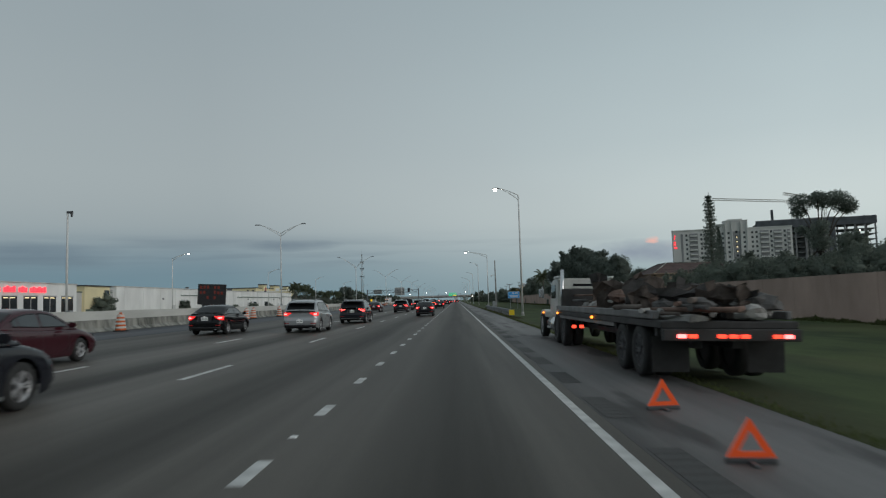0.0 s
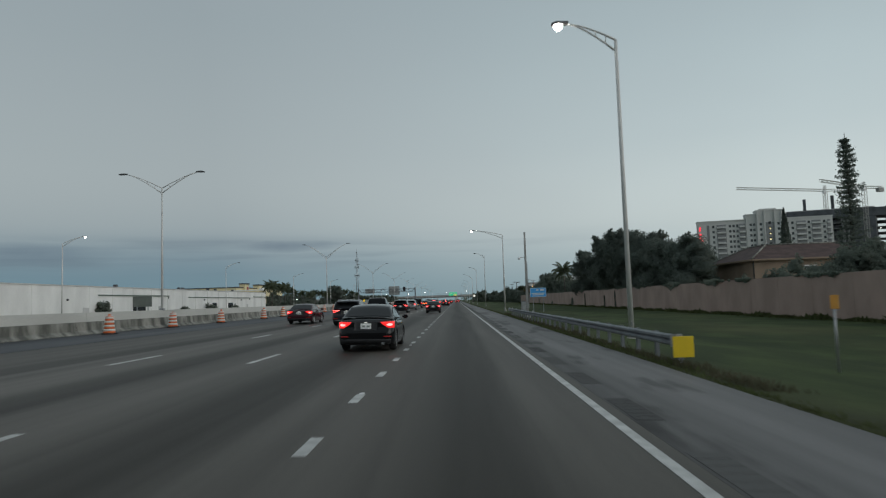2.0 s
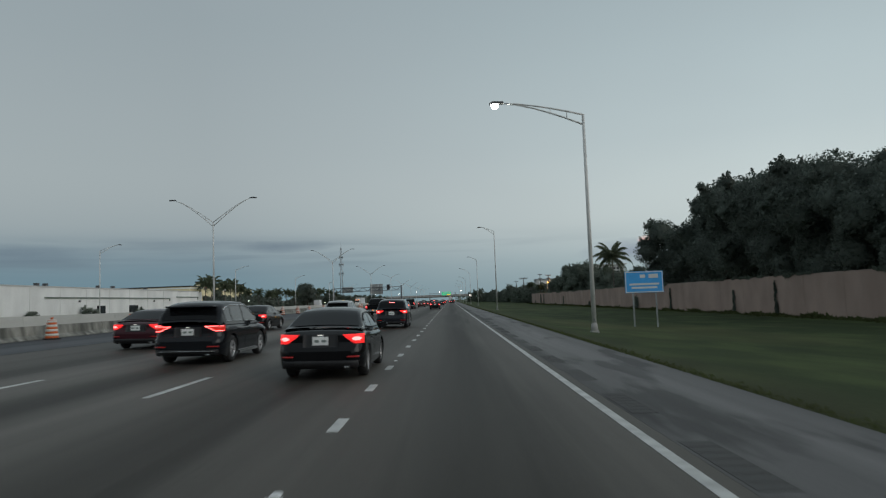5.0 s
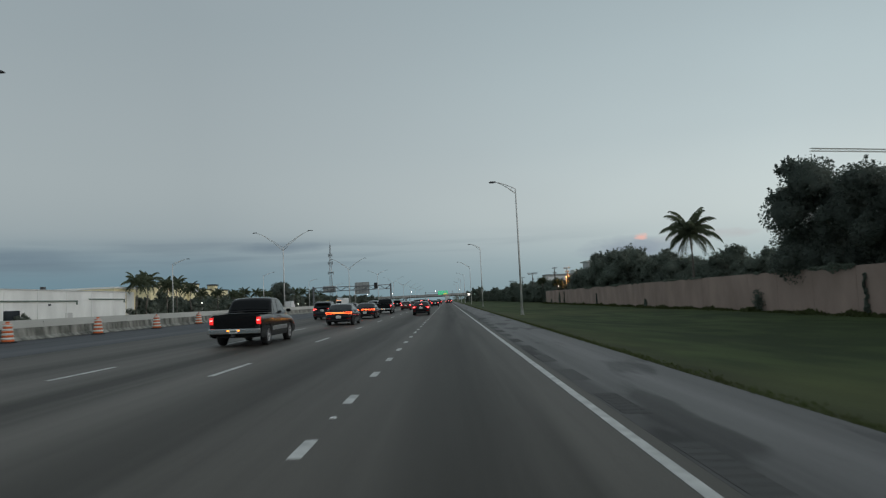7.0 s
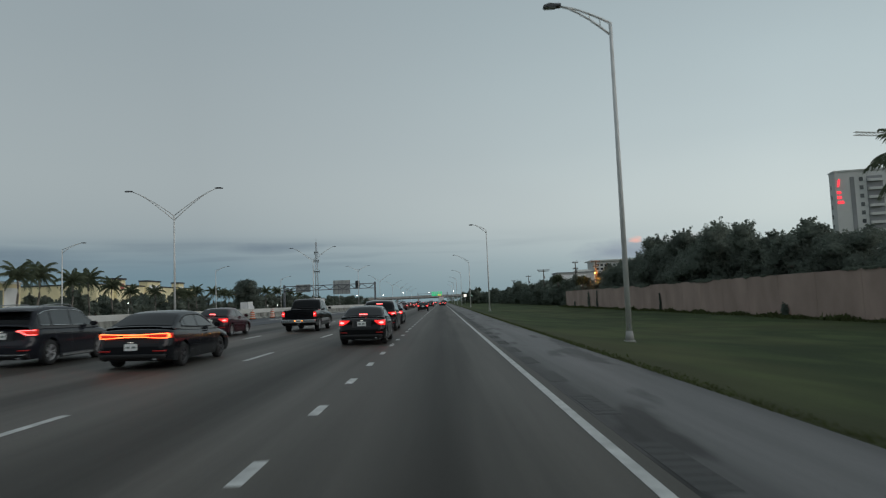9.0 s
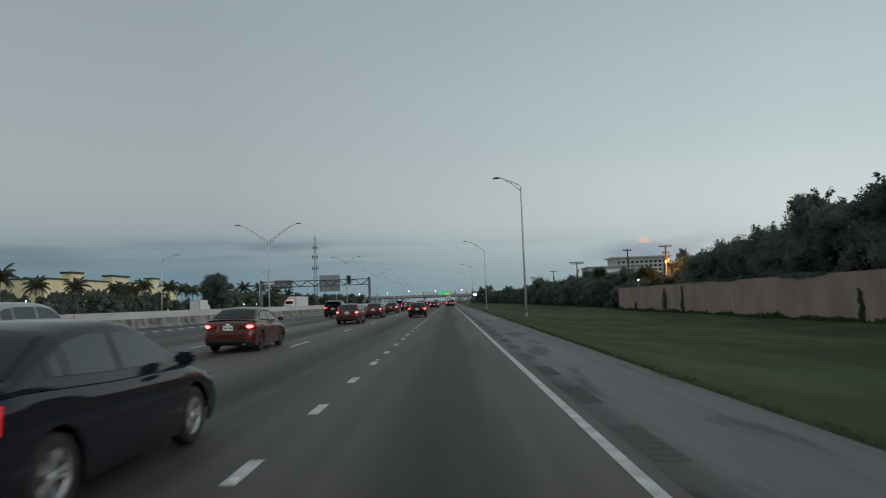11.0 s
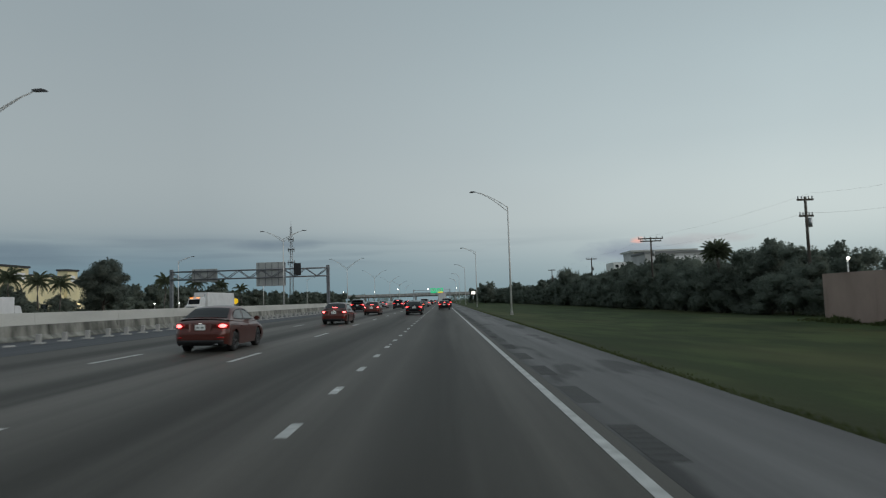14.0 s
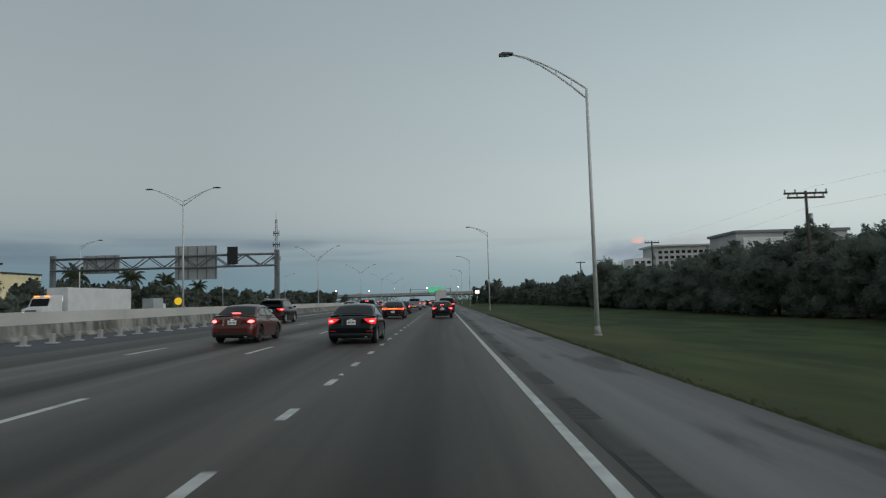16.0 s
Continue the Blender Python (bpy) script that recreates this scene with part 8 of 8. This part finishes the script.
def semi_trailer(x, y, cab_paint, panels, label, L=16.0):
    """An articulated lorry that comes the other way; its cab leads at -y. panels: (from, to, material) along the trailer."""
    t = thing("articulated_lorry", pose(x, y, 0.38), label, "lorry")
    W = 2.55
    for a, b, m in panels:
        part("trailer_box", bbox(-W / 2, W / 2, a, b - 0.02, 1.15, 4.0, 0.03), m, t)
    part("trailer_frame", bbox(-0.5, 0.5, 5.2, 5.6 + L, 0.85, 1.14, 0.02), M_BLACK, t)
    bm = bmesh.new()
    prism_x(bm, [(0.0, 0.6), (0.0, 1.5), (1.4, 1.75), (1.9, 2.75), (2.3, 3.0), (4.2, 3.1), (4.2, 0.6)], -1.15, 1.15)
    bmesh.ops.bevel(bm, geom=bm.edges[:], offset=0.08, segments=2, affect="EDGES")
    cab = part("cab", bm, cab_paint, t)
    part("grille", bbox(-0.6, 0.6, -0.05, -0.005, 0.7, 1.4, 0.01), M_CHROME, cab)
    bm = bmesh.new()
    prism_x(bm, [(1.36, 1.82), (1.82, 2.68), (1.87, 2.66), (1.41, 1.80)], -1.0, 1.0)
    part("windscreen", bm, M_GLASS, cab)
    for sg in (-1, 1):
        part("headlamp", bbox(*sorted((sg * 0.65, sg * 1.0)), -0.07, -0.01, 0.85, 1.08, 0.02), G_WHITE, cab, "lit white headlamp")
        part("marker_lamp", bbox(*sorted((sg * 0.3, sg * 0.9)), 1.9, 2.0, 2.9, 3.0, 0.01), G_AMBER, cab, "lit amber roof marker")
        for yw in (0.9, 3.6, 4.7, 3.6 + L, 4.8 + L):
            wheel(t, sg * (W / 2 - 0.2), yw, 0.5, 0.3, sg, M_STEEL_DK, 8)
    bm = bmesh.new()
    cyl(bm, (1.0, 4.35, 0.8), (1.0, 4.35, 3.7), 0.08, n=10)
    part("exhaust_stack", bm, M_CHROME, t)
    return t


semi_trailer(-45.5, 433.5, P_WHITE, ((5.0, 21.0, P_WHITE),), "white articulated lorry with amber roof lamps lit")


def lit_sign(x, y, z, w, h, m, label):
    zb = ground_z(x)
    t = thing("illuminated_sign", pose(x, y, zb), label, "sign", "lit roadside signs")
    bm = bmesh.new()
    cyl(bm, (0, 0.1, -0.3), (0, 0.1, z - zb), 0.14, n=8)
    part("post", bm, M_GALV, t)
    part("case", bbox(-w / 2 - 0.1, w / 2 + 0.1, 0.0, 0.35, z - zb, z - zb + h + 0.2, 0.03), M_STEEL_DK, t)
    part("lit_face", bbox(-w / 2, w / 2, -0.03, -0.003, z - zb + 0.1, z - zb + h + 0.1, 0.01), m, t, "glowing sign face")


lit_sign(17.5, 690, 4.0, 2.2, 1.7, glow("warm_white_sign_face", (1.0, 0.94, 0.84), 1.1), "square white illuminated sign on a post beyond the trees")
lit_sign(23.0, 705, 4.0, 1.2, 2.4, glow("pale_green_sign_face", (0.62, 1.0, 0.86), 0.7), "tall pale green illuminated sign on a post beyond the trees")


def flatbed_truck():
    """A day-cab lorry with a long low flatbed body, parked half on the grass."""
    t = thing("flatbed_truck", pose(4.95, 12.6, -0.06, 0, 2.0, 0.5), "white-cabbed flatbed lorry loaded with scrap parked on the shoulder", "lorry")
    W = 2.5
    cabp = mat("aged_white_cab_paint", (0.62, 0.62, 0.58), rough=0.45, var=0.25, scale=1.2, fine=30.0, bump=0.02, coat=0.2)
    frame = mat("dirty_black_frame", (0.05, 0.048, 0.048), rough=0.7, var=0.5, scale=2.0, fine=25.0, bump=0.1)
    rail = mat("scuffed_grey_rail", (0.20, 0.197, 0.195), rough=0.55, metal=0.2, var=0.4, scale=1.5, fine=25.0, bump=0.1)
    part("chassis_rail", bbox(-0.48, -0.28, 0.6, 16.0, 0.62, 0.92, 0.01), frame, t)
    part("chassis_rail", bbox(0.28, 0.48, 0.6, 16.0, 0.62, 0.92, 0.01), frame, t)
    part("deck", bbox(-W / 2, W / 2, 0.0, 11.6, 1.02, 1.16, 0.02), frame, t)
    for sg in (-1, 1):
        part("side_rail", bbox(*sorted((sg * (W / 2 - 0.06), sg * (W / 2 + 0.04))), 0.3, 11.7, 1.18, 1.34, 0.02), rail, t, "scuffed pale side rail")
        part("lower_rail", bbox(*sorted((sg * (W / 2 - 0.10), sg * (W / 2 - 0.02))), 3.6, 11.4, 0.92, 1.01, 0.01), rail, t)
    for k in range(11):
        part("cross_member", bbox(-W / 2 + 0.08, W / 2 - 0.08, 0.5 + k * 1.03, 0.64 + k * 1.03, 0.86, 1.0), frame, t)
    part("tail_beam", bbox(-W / 2, W / 2, -0.12, 0.02, 0.80, 1.02, 0.02), frame, t)
    part("mud_flap", bbox(-W / 2, -W / 2 + 0.7, 0.55, 0.57, 0.18, 0.85), M_RUBBER, t)
    part("mud_flap", bbox(W / 2 - 0.7, W / 2, 0.55, 0.57, 0.18, 0.85), M_RUBBER, t)
    for x, m in ((-0.92, G_BRAKE), (-0.72, G_LORRY), (-0.20, G_LORRY), (0.01, G_LORRY), (0.22, G_LORRY), (0.80, G_LORRY), (1.0, G_BRAKE)):
        part("tail_lamp", bbox(x - 0.085, x + 0.085, -0.15, -0.12, 0.855, 0.925, 0.015), m, t, "lit red tail lamp")
    for y in (5.6, 11.3):
        part("side_marker", bbox(-W / 2 - 0.07, -W / 2 - 0.04, y, y + 0.18, 1.05, 1.12), G_AMBER, t, "lit amber side marker")
    for sg in (-1, 1):
        part("stop_lamp", bbox(-1.08 + sg * 0.12 - 0.07, -1.08 + sg * 0.12 + 0.07, 8.8, 8.85, 0.66, 0.76, 0.02), G_LORRY, t, "lit red lamp under the deck")
    R = 0.52
    for y in (1.6, 2.95, 10.8, 12.15):
        for sg in (-1, 1):
            wheel(t, sg * (W / 2 - 0.17), y, R, 0.30, sg, M_STEEL_DK, 8)
            wheel(t, sg * (W / 2 - 0.52), y, R, 0.28, sg, M_STEEL_DK, 8)
    for sg in (-1, 1):
        wheel(t, sg * (W / 2 - 0.2), 16.2, R, 0.30, sg, M_RIM, 8)
    before = set(t.children_recursive)
    # cab
    bm = bmesh.new()
    prism_x(bm, [(12.9, 0.95), (14.9, 0.95), (14.95, 1.75), (14.55, 2.75), (14.2, 2.88), (12.95, 2.88)], -1.08, 1.08)
    bmesh.ops.bevel(bm, geom=bm.edges[:], offset=0.07, segments=2, affect="EDGES")
    cab = part("cab", bm, cabp, t, "aged white day cab")
    for k in range(5):
        part("rear_rib", bbox(-0.95, 0.95, 12.84, 12.898, 1.15 + 0.30 * k, 1.27 + 0.30 * k, 0.01), cabp, cab)
    part("rear_window", bbox(-0.5, 0.5, 12.85, 12.895, 2.15, 2.6, 0.02), M_GLASS, cab)
    for sg in (-1, 1):
        part("side_window", bbox(*sorted((sg * 1.083, sg * 1.10)), 13.5, 14.5, 1.85, 2.55, 0.004), M_GLASS, cab)
        part("roof_fairing_edge", bbox(*sorted((sg * 0.95, sg * 1.09)), 12.8, 14.0, 2.86, 3.0, 0.04), cabp, cab)
    part("sun_visor", bbox(-0.95, 0.95, 14.5, 14.85, 2.62, 2.68, 0.01), cabp, cab)
    bm = bmesh.new()
    prism_x(bm, [(14.95, 0.75), (16.9, 0.7), (16.95, 1.35), (16.4, 1.62), (14.95, 1.78)], -0.78, 0.78)
    bmesh.ops.bevel(bm, geom=bm.edges[:], offset=0.12, segments=3, affect="EDGES")
    part("bonnet", bm, cabp, t)
    for sg in (-1, 1):
        bm = bmesh.new()
        a, b = sorted((sg * 0.72, sg * 1.2))
        prism_x(bm, [(15.35, 0.85), (15.5, 1.12), (15.9, 1.24), (16.5, 1.22), (16.85, 1.02), (16.95, 0.8), (16.8, 0.8), (16.62, 1.0), (16.2, 1.1), (15.75, 1.0), (15.5, 0.85)], a, b)
        part("wing", bm, cabp, t)
        bm = bmesh.new()
        cyl(bm, (sg * 0.92, 13.2, 0.62), (sg * 0.92, 14.9, 0.62), 0.30, n=20)
        part("fuel_tank", bm, M_CHROME, t, "polished fuel tank")
        bm = bmesh.new()
        tube(bm, [(sg * 1.1, 14.8, 1.75), (sg * 1.42, 14.95, 1.9), (sg * 1.42, 14.95, 2.5)], [0.02, 0.02, 0.02], 6)
        part("mirror_arm", bm, M_CHROME, t)
        part("mirror", bbox(*sorted((sg * 1.34, sg * 1.56)), 14.88, 14.96, 1.9, 2.35, 0.02), M_CHROME, t)
        part("door_step", bbox(*sorted((sg * 0.8, sg * 1.2)), 14.2, 15.1, 0.42, 0.50, 0.01), M_GALV, t)
    part("side_lamp", bbox(-1.24, -1.2, 15.9, 16.1, 1.02, 1.10), G_AMBER, t, "lit amber side lamp")
    bm = bmesh.new()
    cyl(bm, (-0.95, 12.75, 0.9), (-0.95, 12.75, 3.3), 0.07, n=12)
    part("exhaust_stack", bm, M_CHROME, t)
    part("headboard", bbox(-1.1, 1.1, 11.9, 12.1, 1.1, 2.3, 0.03), frame, t)
    part("front_bumper", bbox(-1.2, 1.2, 16.9, 17.15, 0.45, 0.8, 0.05), M_CHROME, t)
    for o in set(t.children_recursive) - before:
        if o.type == "MESH" and o.data.users == 1:
            for v in o.data.vertices:
                v.co.z = v.co.z if v.co.z < 0.9 else 0.9 + (v.co.z - 0.9) * 0.74
                v.co.x *= 0.95
    return t


flatbed_truck()


def scrap_load():
    """Bundles and broken pieces lying on the flatbed."""
    rng = random.Random(21)
    mats = [mat("rusty_scrap", (0.22, 0.14, 0.11), rough=0.85, var=0.5, scale=3, fine=25, bump=0.4), mat("brown_scrap", (0.19, 0.155, 0.135), rough=0.9, var=0.5, scale=3, fine=25, bump=0.4), mat("pale_scrap", (0.42, 0.41, 0.39), rough=0.7, var=0.4, scale=3, fine=25, bump=0.3), mat("dark_scrap", (0.11, 0.105, 0.103), rough=0.8, var=0.5, scale=3, fine=25, bump=0.3)]
    zb = 1.16 - 0.06
    for i in range(165):
        y = 12.9 + (11.0 if i > 60 else 3.2) * ((i * 0.618) % 1.0)
        x = 4.95 + rng.uniform(-0.95, 0.95)
        top = 0.45 + 0.6 * min(1, max(0, (y - 15.5) / 4.0))
        bm = bmesh.new()
        if i % 3 == 0:
            ln = rng.uniform(1.4, 3.0)
            cyl(bm, (0, -ln / 2, 0.1), (0, ln / 2, 0.1), rng.uniform(0.03, 0.06), n=8)
            nm, lab, cat = "pipe", "scuffed metal pipe lying on the flatbed", "pipe"
        elif i % 3 == 1:
            a, b, c = rng.uniform(0.10, 0.26), rng.uniform(0.15, 0.4), rng.uniform(0.05, 0.14) * (1 + top)
            box(bm, -a, a, -b, b, 0.0, c)
            for v in bm.verts:
                v.co += Vector((rng.uniform(-0.1, 0.1), rng.uniform(-0.1, 0.1), rng.uniform(-0.02, 0.08) if v.co.z > 0.05 else 0))
            bmesh.ops.bevel(bm, geom=bm.edges[:], offset=0.03, segments=1, affect="EDGES")
            nm, lab, cat = "scrap_piece", "dented rusty piece of scrap on the flatbed", "scrap"
        elif i % 6 == 2:
            bmesh.ops.create_icosphere(bm, subdivisions=2, radius=rng.uniform(0.10, 0.2) * (1 + 0.4 * top))
            for v in bm.verts:
                v.co *= rng.uniform(0.55, 1.25)
                v.co.x *= 1.3
                v.co.z = max(v.co.z * 0.8 + 0.14, 0.0)
            nm, lab, cat = "crumpled_scrap", "crumpled dark lump of scrap metal on the flatbed", "scrap"
        else:
            # a torn, bent sheet standing up out of the heap
            w, h = rng.uniform(0.2, 0.45), rng.uniform(0.3, 0.6) * (0.6 + top)
            grid = [[bm.verts.new((w * (u / 3 - 0.5) * 2 + rng.uniform(-0.05, 0.05), rng.uniform(-0.12, 0.12), h * v / 3 + (rng.uniform(-0.12, 0.1) if v else 0))) for u in range(4)] for v in range(4)]
            for r0, r1 in zip(grid, grid[1:]):
                for u in range(3):
                    bm.faces.new((r0[u], r0[u + 1], r1[u + 1], r1[u]))
            bmesh.ops.solidify(bm, geom=bm.faces[:], thickness=0.02)
            nm, lab, cat = "bent_sheet", "bent rusty metal sheet sticking up from the load", "scrap"
        ob = part(nm, bm, mats[i % 4])
        lift = 0.0 if i % 3 == 1 else top * rng.uniform(0.05, 0.8) * (1 - 0.5 * abs(x - 4.95))
        ob.matrix_basis = pose(x, y, zb + lift, rng.uniform(-14, 14) * (i % 3 != 0), rng.uniform(-10, 10), rng.uniform(-40, 40))
        tagged(ob, lab, cat, "scrap on the flatbed")
    # crumpled cloth and bags heaped over the tail
    for i in range(22):
        bm = bmesh.new()
        bmesh.ops.create_icosphere(bm, subdivisions=2, radius=rng.uniform(0.16, 0.30))
        for v in bm.verts:
            v.co *= rng.uniform(0.7, 1.2)
            v.co.x *= 1.35
            v.co.z = max(v.co.z * 0.75 + 0.13, 0.0)
        ob = part("crumpled_bag", bm, mats[(2, 3, 1, 3)[i % 4]])
        ob.matrix_basis = pose(4.95 + rng.uniform(-0.95, 0.95), 12.75 + 0.11 * i, zb + (0.16 if i % 2 else 0.0), 0, 0, rng.uniform(0, 360))
        tagged(ob, "crumpled grimy bag heaped over the flatbed tail", "bag", "bags on the flatbed")


scrap_load()


def warning_triangle(x, y, turn):
    t = thing("warning_triangle", pose(x, y, road_z(x), 0, 0, turn), "glowing orange-red folding warning triangle on the shoulder", "warning triangle", "warning triangles behind the lorry")
    # no lamp here: weak emission stands in for light the reflectors throw back
    G = glow("triangle_reflector_glow", (1.0, 0.12, 0.03), 0.15, (0.6, 0.08, 0.02))
    a = [(-0.23, 0.06), (0.23, 0.06), (0.0, 0.44)]
    b = [(-0.12, 0.115), (0.12, 0.115), (0.0, 0.32)]
    for i in range(3):
        j = (i + 1) % 3
        bm = bmesh.new()
        prism_y(bm, [a[i], a[j], b[j], b[i]], -0.015, 0.015)
        part("reflector_arm", bm, G, t)
    part("foot", bbox(-0.24, 0.24, -0.03, 0.03, 0.0, 0.05, 0.01), M_STEEL_DK, t)
    part("foot", bbox(-0.03, 0.03, -0.2, 0.2, 0.0, 0.03, 0.01), M_STEEL_DK, t)


warning_triangle(2.95, 10.1, 6)
warning_triangle(2.82, 6.95, -8)
